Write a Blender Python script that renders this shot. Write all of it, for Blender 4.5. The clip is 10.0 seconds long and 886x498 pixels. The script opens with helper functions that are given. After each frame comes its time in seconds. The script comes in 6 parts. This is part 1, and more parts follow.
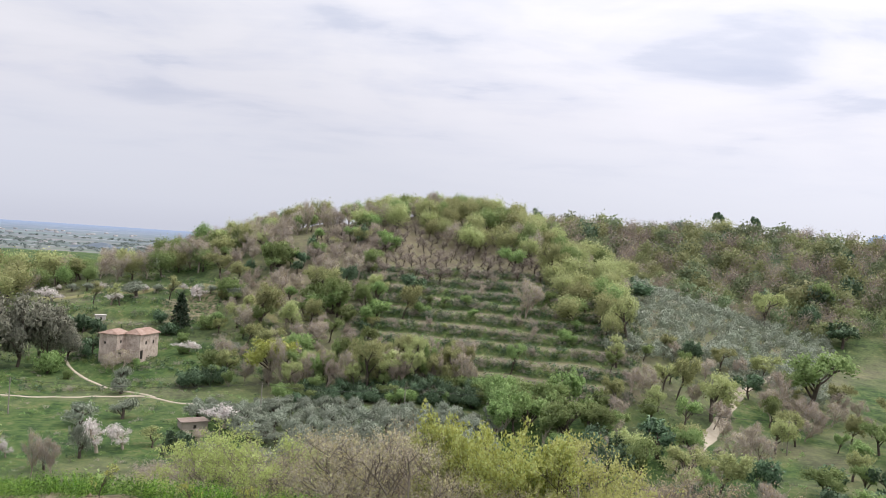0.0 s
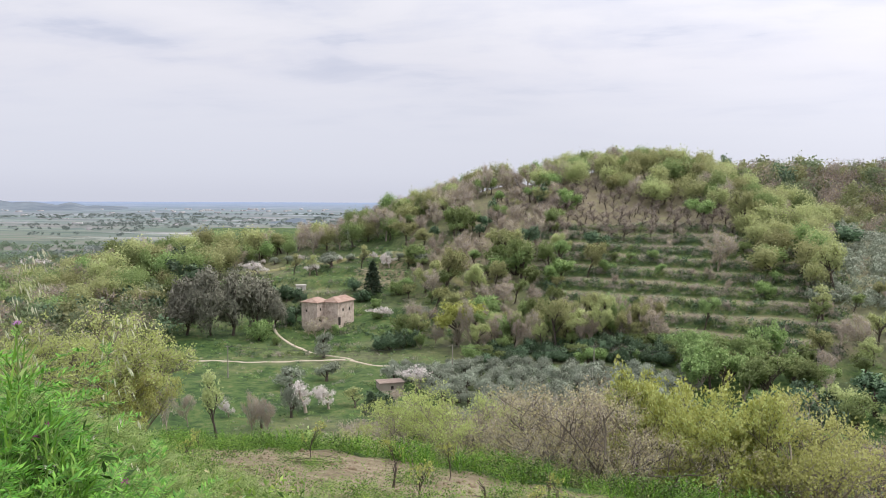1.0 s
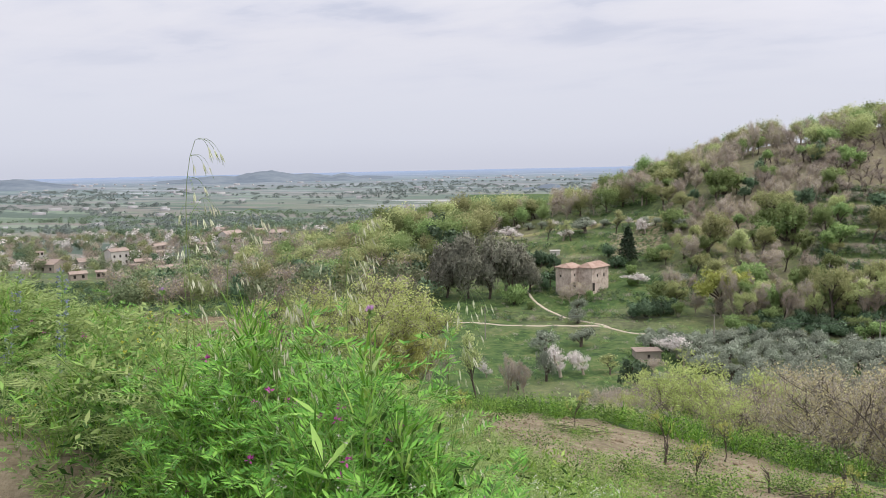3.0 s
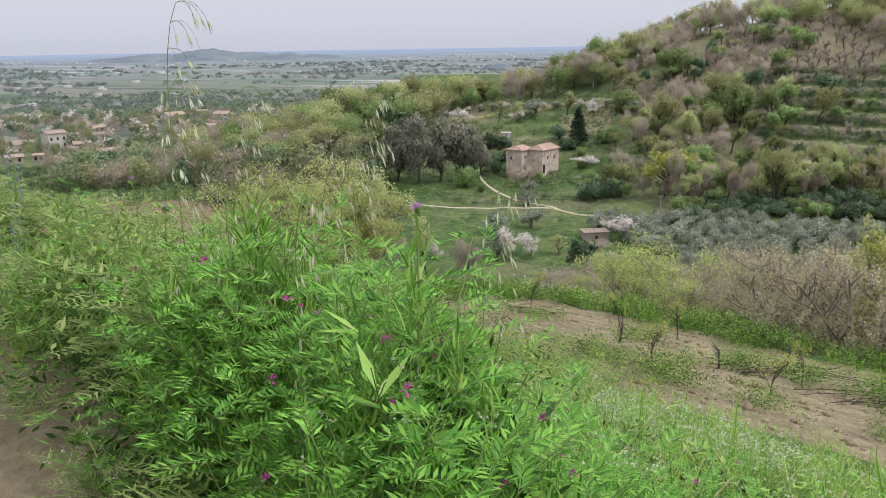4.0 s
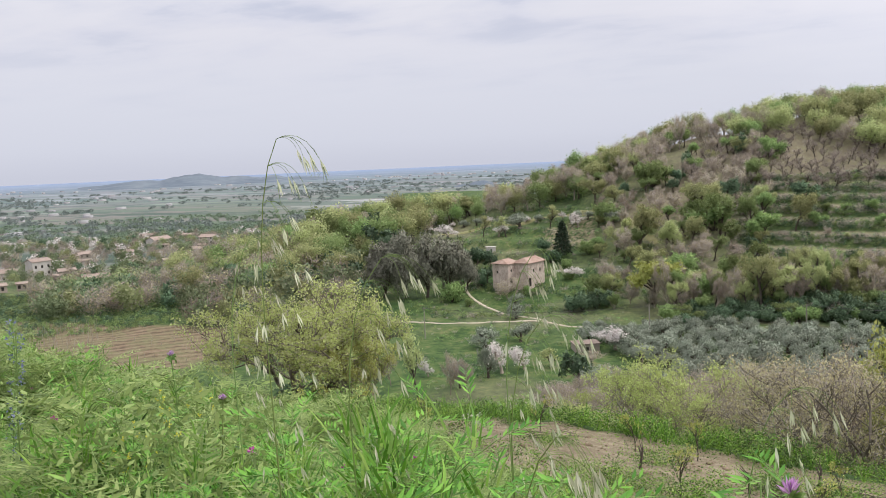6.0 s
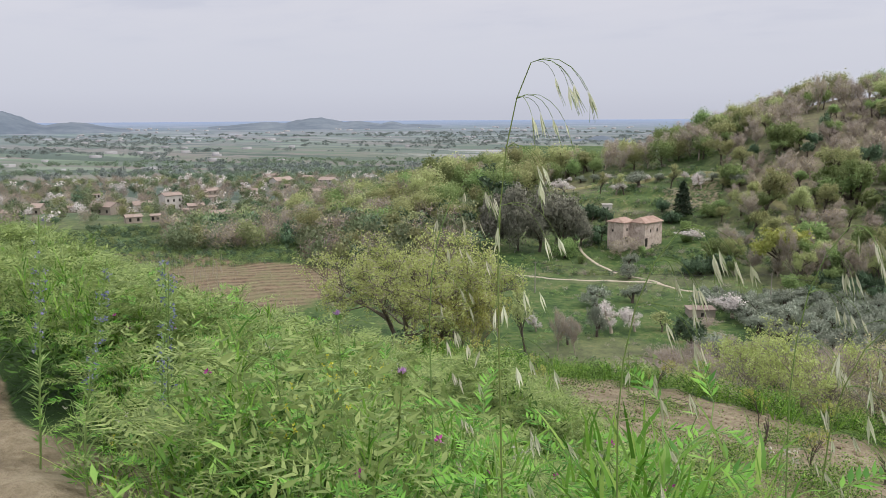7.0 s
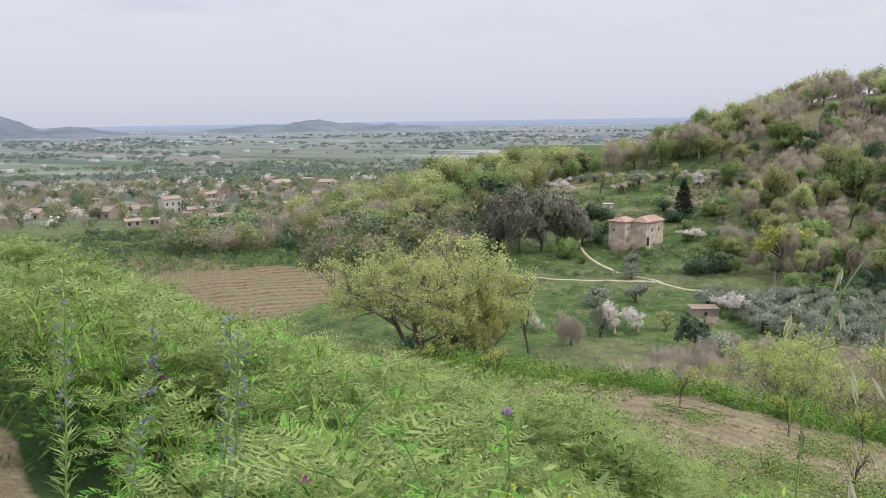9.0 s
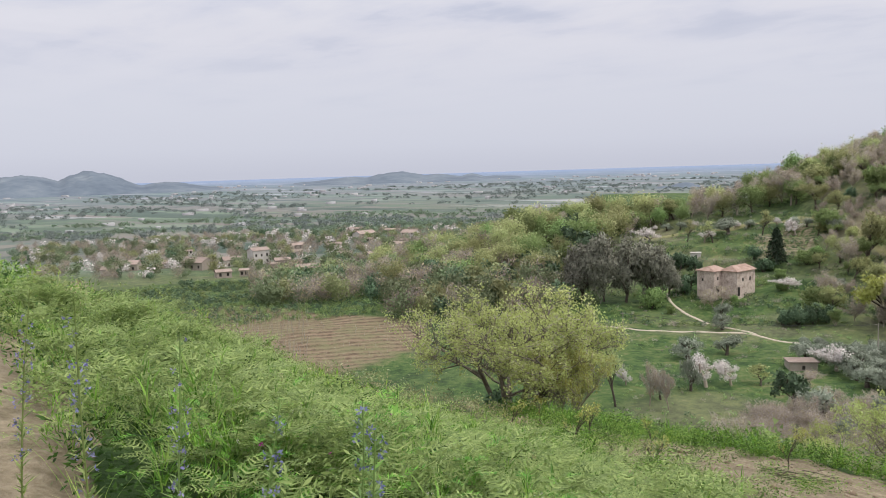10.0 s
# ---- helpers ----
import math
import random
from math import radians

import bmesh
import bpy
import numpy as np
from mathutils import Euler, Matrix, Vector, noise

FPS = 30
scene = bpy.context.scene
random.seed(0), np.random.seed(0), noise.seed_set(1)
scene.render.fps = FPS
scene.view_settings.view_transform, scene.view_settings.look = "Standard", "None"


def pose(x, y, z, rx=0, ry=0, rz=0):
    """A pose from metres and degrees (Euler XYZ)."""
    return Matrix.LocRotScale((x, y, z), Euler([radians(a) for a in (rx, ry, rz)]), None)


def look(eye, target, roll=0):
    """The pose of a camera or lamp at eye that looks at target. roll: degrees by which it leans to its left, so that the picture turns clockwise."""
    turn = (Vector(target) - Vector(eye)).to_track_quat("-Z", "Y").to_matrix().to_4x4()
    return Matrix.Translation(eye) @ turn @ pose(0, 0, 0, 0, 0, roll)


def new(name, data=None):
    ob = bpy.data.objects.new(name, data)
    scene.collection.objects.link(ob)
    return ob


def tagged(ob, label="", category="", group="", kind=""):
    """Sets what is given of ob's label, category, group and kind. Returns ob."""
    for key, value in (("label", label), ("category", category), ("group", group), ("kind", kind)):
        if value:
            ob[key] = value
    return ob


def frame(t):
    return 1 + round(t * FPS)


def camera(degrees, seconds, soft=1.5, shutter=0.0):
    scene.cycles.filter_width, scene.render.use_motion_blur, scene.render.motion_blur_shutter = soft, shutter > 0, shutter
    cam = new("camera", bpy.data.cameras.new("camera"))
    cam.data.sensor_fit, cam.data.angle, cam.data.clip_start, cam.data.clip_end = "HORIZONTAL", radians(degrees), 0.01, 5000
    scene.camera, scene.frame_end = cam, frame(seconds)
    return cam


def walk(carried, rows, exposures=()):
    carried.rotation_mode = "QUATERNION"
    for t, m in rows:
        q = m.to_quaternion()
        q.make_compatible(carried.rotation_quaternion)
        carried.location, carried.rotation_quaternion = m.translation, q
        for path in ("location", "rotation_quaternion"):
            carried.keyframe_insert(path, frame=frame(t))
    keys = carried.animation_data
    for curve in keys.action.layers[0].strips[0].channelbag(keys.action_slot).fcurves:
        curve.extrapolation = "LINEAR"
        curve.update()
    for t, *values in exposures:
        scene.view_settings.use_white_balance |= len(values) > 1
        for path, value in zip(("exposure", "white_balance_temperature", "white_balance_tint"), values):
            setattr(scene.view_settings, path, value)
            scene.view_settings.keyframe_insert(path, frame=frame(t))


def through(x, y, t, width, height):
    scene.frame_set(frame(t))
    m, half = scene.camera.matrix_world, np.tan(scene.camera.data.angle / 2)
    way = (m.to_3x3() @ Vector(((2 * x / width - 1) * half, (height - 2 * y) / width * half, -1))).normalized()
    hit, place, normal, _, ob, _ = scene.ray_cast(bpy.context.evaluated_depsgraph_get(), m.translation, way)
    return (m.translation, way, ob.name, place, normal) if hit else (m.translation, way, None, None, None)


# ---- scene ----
cam = camera(57.2, 10.0, soft=0.8)

# seconds, where the camera stands, what it looks at, its lean
PATH = [
    (0, (0.41, 0.019, 0.168), (0.45, 2.019, 0.156), 3.9),
    (0.5, (0.358, 0.236, 0.117), (0.191, 2.229, 0.071), 1.8),
    (1, (0.306, 0.374, -0.005), (-0.091, 2.331, -0.129), 0.3),
    (1.5, (0.267, 0.499, 0.007), (-0.366, 2.387, -0.179), 0.2),
    (2, (0.139, 0.584, -0.015), (-0.647, 2.414, -0.191), -0.1),
    (2.2, (0.088, 0.578, 0.002), (-0.739, 2.392, -0.163), -0.4),
    (3.3, (-0.291, 0.802, -0.036), (-1.3, 2.509, -0.3), -1.1),
    (3.5, (-0.346, 0.816, -0.041), (-1.352, 2.511, -0.379), -0.9),
    (4, (-0.522, 0.902, -0.042), (-1.366, 2.648, -0.532), -0.9),
    (4.5, (-0.681, 1.019, -0.028), (-1.349, 2.851, -0.474), -1.8),
    (5, (-0.851, 1.159, 0.023), (-1.511, 3.025, -0.263), -2.0),
    (5.5, (-1.047, 1.243, 0.038), (-1.736, 3.108, -0.173), -2.1),
    (6, (-1.208, 1.343, 0.017), (-2.034, 3.152, -0.196), -2.5),
    (6.2, (-1.28, 1.41, 0.004), (-2.188, 3.176, -0.234), -2.4),
    (7.3, (-1.688, 1.591, -0.004), (-2.761, 3.245, -0.34), -0.1),
    (7.5, (-1.741, 1.628, -0.011), (-2.807, 3.286, -0.349), -0.3),
    (8, (-1.92, 1.77, -0.015), (-2.957, 3.447, -0.35), -0.9),
    (8.5, (-2.095, 1.846, -0.011), (-3.133, 3.526, -0.33), -1.0),
    (9, (-2.325, 1.915, 0.029), (-3.386, 3.579, -0.293), -0.9),
    (9.5, (-2.506, 1.995, 0.03), (-3.646, 3.615, -0.249), -1.9),
    (10, (-2.656, 2.058, 0.066), (-3.888, 3.621, -0.13), -1.8),
]
EXPOSURES = [(0.0, 0.02), (1.0, 0.06), (1.5, 0.16), (2.0, 0.02), (3.5, 0.03), (4.0, -0.04), (4.5, 0.12), (5.5, 0.12), (6.2, -0.06), (7.5, -0.14), (8.5, 0.06), (9.0, 0.0), (9.5, -0.03), (10.0, -0.08)]
walk(cam, [(t, look(eye, aim, lean)) for t, eye, aim, lean in PATH], EXPOSURES)

# ---- light: thin bright overcast, the sun behind it to the right ----
SUN_AZ, SUN_EL = -72.0, 57.0
sun_way = Vector((-math.sin(radians(SUN_AZ)) * math.cos(radians(SUN_EL)),
                  math.cos(radians(SUN_AZ)) * math.cos(radians(SUN_EL)), math.sin(radians(SUN_EL))))


def nodes_of(tree):
    """Short hands for a node tree: add(type, settings, inputs) and link."""
    def add(kind, inputs=None, **settings):
        n = tree.nodes.new(kind)
        if "operation" in settings:
            n.operation = settings["operation"]
        if "data_type" in settings:
            n.data_type, n.blend_type = settings["data_type"], settings["blend_type"]
        if "distance" in settings:
            n.distance = settings["distance"]
        for k, v in (inputs or {}).items():
            if isinstance(v, bpy.types.NodeSocket):
                tree.links.new(v, n.inputs[k])
            else:
                n.inputs[k].default_value = v
        return n
    return add


def ramp(add, fac, stops):
    n = add("ShaderNodeValToRGB", {0: fac})
    e = n.color_ramp.elements
    while len(e) < len(stops):
        e.new(0.5)
    for el, (p, c) in zip(e, stops):
        el.position, el.color = p, (*c, 1) if len(c) == 3 else c
    return n.outputs[0]


def mix(add, fac, a, b, kind="MIX"):
    n = add("ShaderNodeMix", data_type="RGBA", blend_type=kind)
    tree = n.id_data
    for sock, v in ((n.inputs[0], fac), (n.inputs[6], a), (n.inputs[7], b)):
        if isinstance(v, bpy.types.NodeSocket):
            tree.links.new(v, sock)
        elif isinstance(v, (int, float)):
            sock.default_value = v
        else:
            sock.default_value = (*v, 1)
    return n.outputs[2]


def math_node(add, op, a, b=0.0, c=0.0):
    n = add("ShaderNodeMath", {0: a, 1: b, 2: c}, operation=op)
    return n.outputs[0]


world = bpy.data.worlds.new("sky")
world.use_nodes = True
scene.world = world
world.node_tree.nodes.clear()
wn = nodes_of(world.node_tree)
coord = wn("ShaderNodeTexCoord").outputs["Generated"]
sky = wn("ShaderNodeTexSky")
sky.sky_type, sky.sun_disc, sky.sun_elevation, sky.sun_rotation = "NISHITA", False, radians(SUN_EL), radians(-SUN_AZ)
sky.air_density, sky.dust_density = 1.0, 2.0
parts = wn("ShaderNodeSeparateXYZ", {0: coord})
up = parts.outputs[2]
# the cloud deck seen as a flat layer: stretched towards the horizon
deep = math_node(wn, "ADD", math_node(wn, "MAXIMUM", up, 0.0), 0.10)
deck = wn("ShaderNodeVectorMath", {0: coord, 1: wn("ShaderNodeCombineXYZ", {0: deep, 1: deep, 2: deep}).outputs[0]}, operation="DIVIDE")
cloud_a = wn("ShaderNodeTexNoise", {"Vector": deck.outputs[0], "Scale": 1.5, "Detail": 6.0, "Roughness": 0.52, "Distortion": 0.4}).outputs[0]
streak = wn("ShaderNodeMapping", {"Vector": deck.outputs[0], "Rotation": (0, 0, 0.5), "Scale": (0.7, 1.5, 1.0)})
cloud_b = wn("ShaderNodeTexNoise", {"Vector": streak.outputs[0], "Scale": 1.3, "Detail": 5.0, "Roughness": 0.55}).outputs[0]
clouds = math_node(wn, "ADD", math_node(wn, "MULTIPLY", cloud_a, 0.55), math_node(wn, "MULTIPLY", cloud_b, 0.45))
base = ramp(wn, up, [(0.0, (0.62, 0.64, 0.75)), (0.03, (0.67, 0.69, 0.80)), (0.16, (0.76, 0.75, 0.83)), (0.32, (0.86, 0.85, 0.91)), (0.6, (1.15, 1.14, 1.18)), (1.0, (1.5, 1.48, 1.5))])
shade = ramp(wn, clouds, [(0.34, (1.08, 1.07, 1.05)), (0.47, (1.02, 1.02, 1.01)), (0.55, (0.93, 0.945, 0.975)), (0.60, (0.80, 0.835, 0.90)), (0.70, (0.68, 0.73, 0.83))])
lift = ramp(wn, up, [(0.06, (0.0, 0.0, 0.0)), (0.12, (0.3, 0.3, 0.3)), (0.19, (1.0, 1.0, 1.0))])
shaded = mix(wn, lift, base, mix(wn, 1.0, base, shade, "MULTIPLY"))
toward = wn("ShaderNodeVectorMath", {0: coord, 1: tuple(sun_way)}, operation="DOT_PRODUCT").outputs["Value"]
glow = ramp(wn, toward, [(0.2, (1.0, 1.0, 1.0)), (0.45, (1.19, 1.18, 1.17)), (0.75, (1.3, 1.28, 1.26)), (1.0, (1.9, 1.85, 1.75))])
cover_sky = mix(wn, 1.0, shaded, glow, "MULTIPLY")
back_a = wn("ShaderNodeBackground", {"Color": cover_sky, "Strength": 0.93})
back_b = wn("ShaderNodeBackground", {"Color": sky.outputs[0], "Strength": 0.012})
wadd = wn("ShaderNodeAddShader", {0: back_a.outputs[0], 1: back_b.outputs[0]})
wn("ShaderNodeOutputWorld", {"Surface": wadd.outputs[0]})

sun = new("sun", bpy.data.lights.new("sun", "SUN"))
sun.data.energy, sun.data.angle, sun.data.color = 1.5, radians(40), (1.0, 0.95, 0.87)
sun.matrix_basis = look(sun_way * 50, (0, 0, 0))

# ---- small tools ----


def part(name, mesh, parent, label="", at=None):
    ob = new(name, mesh)
    ob.parent = parent
    if at is not None:
        ob.matrix_basis = at
    if label:
        ob["label"] = label
    return ob


def mesh_np(name, V, F, mats, idx=None, smooth=False, normals=None):
    """A mesh from arrays: points (n, 3) and faces (m, k), all with k corners."""
    V, F = np.asarray(V, np.float32), np.asarray(F, np.int32)
    me = bpy.data.meshes.new(name)
    m, k = F.shape
    me.vertices.add(len(V))
    me.vertices.foreach_set("co", V.ravel())
    me.loops.add(m * k)
    me.loops.foreach_set("vertex_index", F.ravel())
    me.polygons.add(m)
    me.polygons.foreach_set("loop_start", np.arange(0, m * k, k, dtype=np.int32))
    for mt in (mats if isinstance(mats, (list, tuple)) else [mats]):
        me.materials.append(mt)
    if idx is not None:
        me.polygons.foreach_set("material_index", np.asarray(idx, np.int32))
    if smooth:
        me.polygons.foreach_set("use_smooth", np.ones(m, bool))
    me.update(calc_edges=True)
    if normals is not None:
        me.polygons.foreach_set("use_smooth", np.ones(m, bool))
        me.normals_split_custom_set_from_vertices(normals.tolist())
    return me


def mesh_bm(name, bm, mats, smooth=False):
    me = bpy.data.meshes.new(name)
    bm.normal_update()
    bm.to_mesh(me)
    bm.free()
    for mt in (mats if isinstance(mats, (list, tuple)) else [mats]):
        me.materials.append(mt)
    if smooth:
        me.polygons.foreach_set("use_smooth", np.ones(len(me.polygons), bool))
    return me


def empty(name, m, label, category, group="", kind=""):
    ob = new(name)
    ob.empty_display_size = 0.2
    ob.matrix_basis = m
    return tagged(ob, label, category, group, kind)


def pol(az, d):
    a = np.radians(az)
    return -d * np.sin(a), d * np.cos(a)


def lattice(ix, iy, seed):
    n = (ix.astype(np.int64) * 374761393 + iy.astype(np.int64) * 668265263 + seed * 1442695041) & 0x7FFFFFFF
    n = ((n ^ (n >> 13)) * 1274126177) & 0x7FFFFFFF
    n = ((n ^ (n >> 16)) * 668265263) & 0x7FFFFFFF
    return (n & 0xFFFF) / 65535.0


def vnoise(x, y, seed=0):
    """Smooth value noise from 0 to 1, cells of one unit."""
    x, y = np.asarray(x, float), np.asarray(y, float)
    ix, iy = np.floor(x), np.floor(y)
    fx, fy = x - ix, y - iy
    fx, fy = fx * fx * (3 - 2 * fx), fy * fy * (3 - 2 * fy)
    a, b = lattice(ix, iy, seed), lattice(ix + 1, iy, seed)
    c, d = lattice(ix, iy + 1, seed), lattice(ix + 1, iy + 1, seed)
    return (a + (b - a) * fx) * (1 - fy) + (c + (d - c) * fx) * fy


def fbm(x, y, seed=0, octaves=4):
    x, y = np.asarray(x, float), np.asarray(y, float)
    s, a, tot = 0.0, 1.0, 0.0
    for o in range(octaves):
        s, tot = s + a * vnoise(x * 2**o, y * 2**o, seed + o), tot + a
        a *= 0.5
    return s / tot


def step(a, b, v):
    t = np.clip((np.asarray(v, float) - a) / (b - a), 0, 1)
    return t * t * (3 - 2 * t)


# ---- the lie of the land ----
# the hills across the valley by heading: heading, distance of the foot, distance and height of the crest
HILLS = [(-60, 240, 420, 20), (-38, 240, 430, 12), (-27, 235, 455, 9), (-21, 225, 470, 14), (-14, 208, 450, 12), (-8, 182, 372, 11), (-2, 174, 335, 13.5), (4, 178, 325, 11),
         (10, 186, 312, 4.5), (16, 192, 306, -8.5), (24, 198, 300, -18.5), (31, 207, 292, -21), (36, 218, 285, -27), (44, 245, 272, -36), (52, 280, 320, -40), (75, 300, 330, -44)]
# a spur on its right shoulder: heading, distance, height, fall to both sides
RIGHT_SPUR = [(-2, 335, 13, .3), (-7, 288, -1, .33), (-11, 245, -13, .35), (-13.5, 205, -25, .35)]
FALL_X = [-40, -2.5, 1.0, 2.0, 3.0, 4.5, 6.5, 8, 12, 22.6, 24.2, 60, 105, 190]
FALL_Z = [10, -1.4, -1.5, -1.53, -1.8, -2.5, -3.35, -4.05, -5.8, -8.2, -9.9, -28.0, -40.0, -90.0]
# the trodden path along the top of the bank
PATH_X = [-18, -6.5, -5.5, -3.6, -2.66, -1.92, -1.2, -0.35, 0.4, 6]
PATH_Y = [8.0, 3.7, 3.28, 2.62, 2.24, 1.89, 1.4, 0.82, 0.0, -2.5]


TERRACE = 2.7


def down(x, y):
    """How far downhill of the walker a place lies."""
    return 0.25 * x + 0.97 * y


def beside(x, y):
    """How far below the path's middle line a place lies."""
    return (y - np.interp(x, PATH_X, PATH_Y)) * 0.88


def ridge_height(x, y, line, round_w):
    best = np.full(np.shape(x), -200.0)
    for (a0, d0, z0, s0), (a1, d1, z1, s1) in zip(line, line[1:]):
        (x0, y0), (x1, y1) = pol(a0, d0), pol(a1, d1)
        ex, ey = x1 - x0, y1 - y0
        t = np.clip(((x - x0) * ex + (y - y0) * ey) / (ex * ex + ey * ey), 0, 1)
        dist = np.hypot(x - x0 - t * ex, y - y0 - t * ey)
        h = z0 + (z1 - z0) * t - (s0 + (s1 - s0) * t) * (np.sqrt(dist**2 + round_w**2) - round_w)
        best = np.maximum(best, h)
    return best


def soft_max(a, b, k):
    m = np.maximum(a, b)
    return m + k * np.log(np.exp((a - m) / k) + np.exp((b - m) / k))


def height(x, y, fine=True):
    x, y = np.asarray(x, float), np.asarray(y, float)
    r, az = np.hypot(x, y), np.degrees(np.arctan2(-x, y))
    floor = np.interp(r, [0, 190, 330, 520, 950, 2000, 3200, 4950], [-36, -36, -37.5, -43, -56, -58, -47, -27])
    floor = floor + 5 * step(5, -25, az) * step(120, 260, r) * step(900, 400, r)
    foot, crest, top = (np.interp(az, [h[0] for h in HILLS], [h[k] for h in HILLS]) for k in (1, 2, 3))
    t = (r - foot) / (crest - foot)
    rise = np.clip(t, 0, 1) - 0.06 * np.sin(2 * np.pi * np.clip(t, 0, 1)) - 0.05 * np.exp(-((t - 1) / 0.12) ** 2)
    hill = -36 + (top + 36) * rise - 0.24 * np.clip(r - crest, 0, 400) - 0.6 * np.clip(foot - r, 0, 400)
    hill = soft_max(np.where(np.abs(az) < 80, hill, -100), ridge_height(x, y, RIGHT_SPUR, 12), 2.0)
    hill = hill + (fbm(x / 45, y / 45, 3, 3) - 0.5) * 6 * step(200, 250, r)
    z = soft_max(floor, np.maximum(hill, -150), 1.2)
    flat = step(16, 19, az) * step(31, 27, az) * step(318, 335, r) * step(540, 470, r)
    z = z + (np.maximum(z, -16.9) - z) * flat
    # shallow terraces on the sunny face and round the farmhouse
    lap = z / TERRACE
    stepped = (np.floor(lap) + 0.08 * (lap - np.floor(lap)) + 0.92 * step(0.40, 0.9, lap - np.floor(lap))) * TERRACE
    face = step(-17, -11, az) * step(7, 2, az) * step(168, 178, r) * step(268, 248, r)
    garden = step(11, 14, az) * step(29, 25, az) * step(186, 200, r) * step(285, 262, r)
    w = np.clip(0.95 * face + 0.7 * garden, 0, 1)
    z = z * (1 - w) + stepped * w
    pad = step(22, 12, np.hypot(x + 70, y - 198))
    z = z * (1 - pad) + (-33.2 + 0.16 * (y - 198)) * pad
    # our own hillside
    q = down(x, y)
    own = np.interp(q, FALL_X, FALL_Z)
    own = own + 0.12 * np.clip(x + 8, -18, 0) * step(8, 20, q)
    own = own - 0.03 * np.clip(x, -10, 0) * step(12, 4, q)
    own = own - 0.4 * np.clip(-20 - x, 0, 200)
    own = np.where(np.abs(az) > 100, np.maximum(own, -1.6), own)
    k = np.where(r < 60, 0.05, 1.2)
    z = np.where(r < 45, own, soft_max(np.where(own < -60, -60, own), z, k))
    z = np.where(r > 150, soft_max(np.minimum(own, 60), z, 1.2), z)
    if fine:
        z = z + (fbm(x / 1.7, y / 1.7, 11, 3) - 0.5) * 0.22 * step(1, 6, r) + (fbm(x / 0.35, y / 0.35, 17, 2) - 0.5) * 0.10 * step(40, 25, r)
        z = z + (fbm(x / 14, y / 14, 23, 3) - 0.5) * 1.6 * step(24, 60, r)
    return z


def ground_z(x, y):
    return float(height(np.array([x]), np.array([y]))[0])

# ---- materials ----


def surface(name, rough=0.8, metal=0.0):
    mt = bpy.data.materials.new(name)
    mt.use_nodes = True
    mt.node_tree.nodes.clear()
    add = nodes_of(mt.node_tree)
    bsdf = add("ShaderNodeBsdfPrincipled", {"Roughness": rough, "Metallic": metal, "Specular IOR Level": 0.25})
    out = add("ShaderNodeOutputMaterial", {"Surface": bsdf.outputs[0]})
    return mt, add, bsdf, out


def hook(mt, a, b):
    mt.node_tree.links.new(a, b)


def rough_mat(name, stops, scale=6.0, rough=0.85, bump=0.3, detail=6.0, fine=40.0, by_object=0.0):
    """A matt surface with stains and grain at two scales, in metres."""
    mt, add, bsdf, out = surface(name, rough)
    where = add("ShaderNodeTexCoord").outputs["Object"]
    big = add("ShaderNodeTexNoise", {"Vector": where, "Scale": scale, "Detail": detail, "Roughness": 0.6}).outputs[0]
    small = add("ShaderNodeTexNoise", {"Vector": where, "Scale": fine, "Detail": 3.0}).outputs[0]
    both = math_node(add, "ADD", math_node(add, "MULTIPLY", big, 0.7), math_node(add, "MULTIPLY", small, 0.3))
    col = ramp(add, both, stops)
    if by_object:
        rnd = add("ShaderNodeObjectInfo").outputs["Random"]
        val = math_node(add, "MULTIPLY_ADD", rnd, by_object, 1.0 - by_object / 2)
        col = add("ShaderNodeHueSaturation", {"Value": val, "Color": col}).outputs[0]
    hook(mt, col, bsdf.inputs["Base Color"])
    if bump:
        b = add("ShaderNodeBump", {"Strength": bump, "Distance": 0.05, "Height": both})
        hook(mt, b.outputs[0], bsdf.inputs["Normal"])
    return mt


def leaf_mat(name, dark, mid, light, through=0.3, rough=0.55, spread=0.12, hue=0.02):
    """Leaves: colour by leaf and by plant, some light passing through."""
    mt, add, bsdf, out = surface(name, rough)
    isl = add("ShaderNodeNewGeometry").outputs["Random Per Island"]
    rnd = add("ShaderNodeObjectInfo").outputs["Random"]
    col = ramp(add, isl, [(0.0, dark), (0.5, mid), (1.0, light)])
    att = add("ShaderNodeAttribute")
    att.attribute_name = "tint"
    rnd = math_node(add, "ADD", rnd, att.outputs["Fac"])
    val = math_node(add, "MULTIPLY_ADD", rnd, spread * 2, 1.0 - spread)
    hu = math_node(add, "MULTIPLY_ADD", rnd, hue * 2, 0.5 - hue)
    col = add("ShaderNodeHueSaturation", {"Hue": hu, "Value": val, "Color": col}).outputs[0]
    hook(mt, col, bsdf.inputs["Base Color"])
    tr = add("ShaderNodeBsdfTranslucent", {"Color": col})
    mx = add("ShaderNodeMixShader", {0: through, 1: bsdf.outputs[0], 2: tr.outputs[0]})
    hook(mt, mx.outputs[0], out.inputs[0])
    return mt


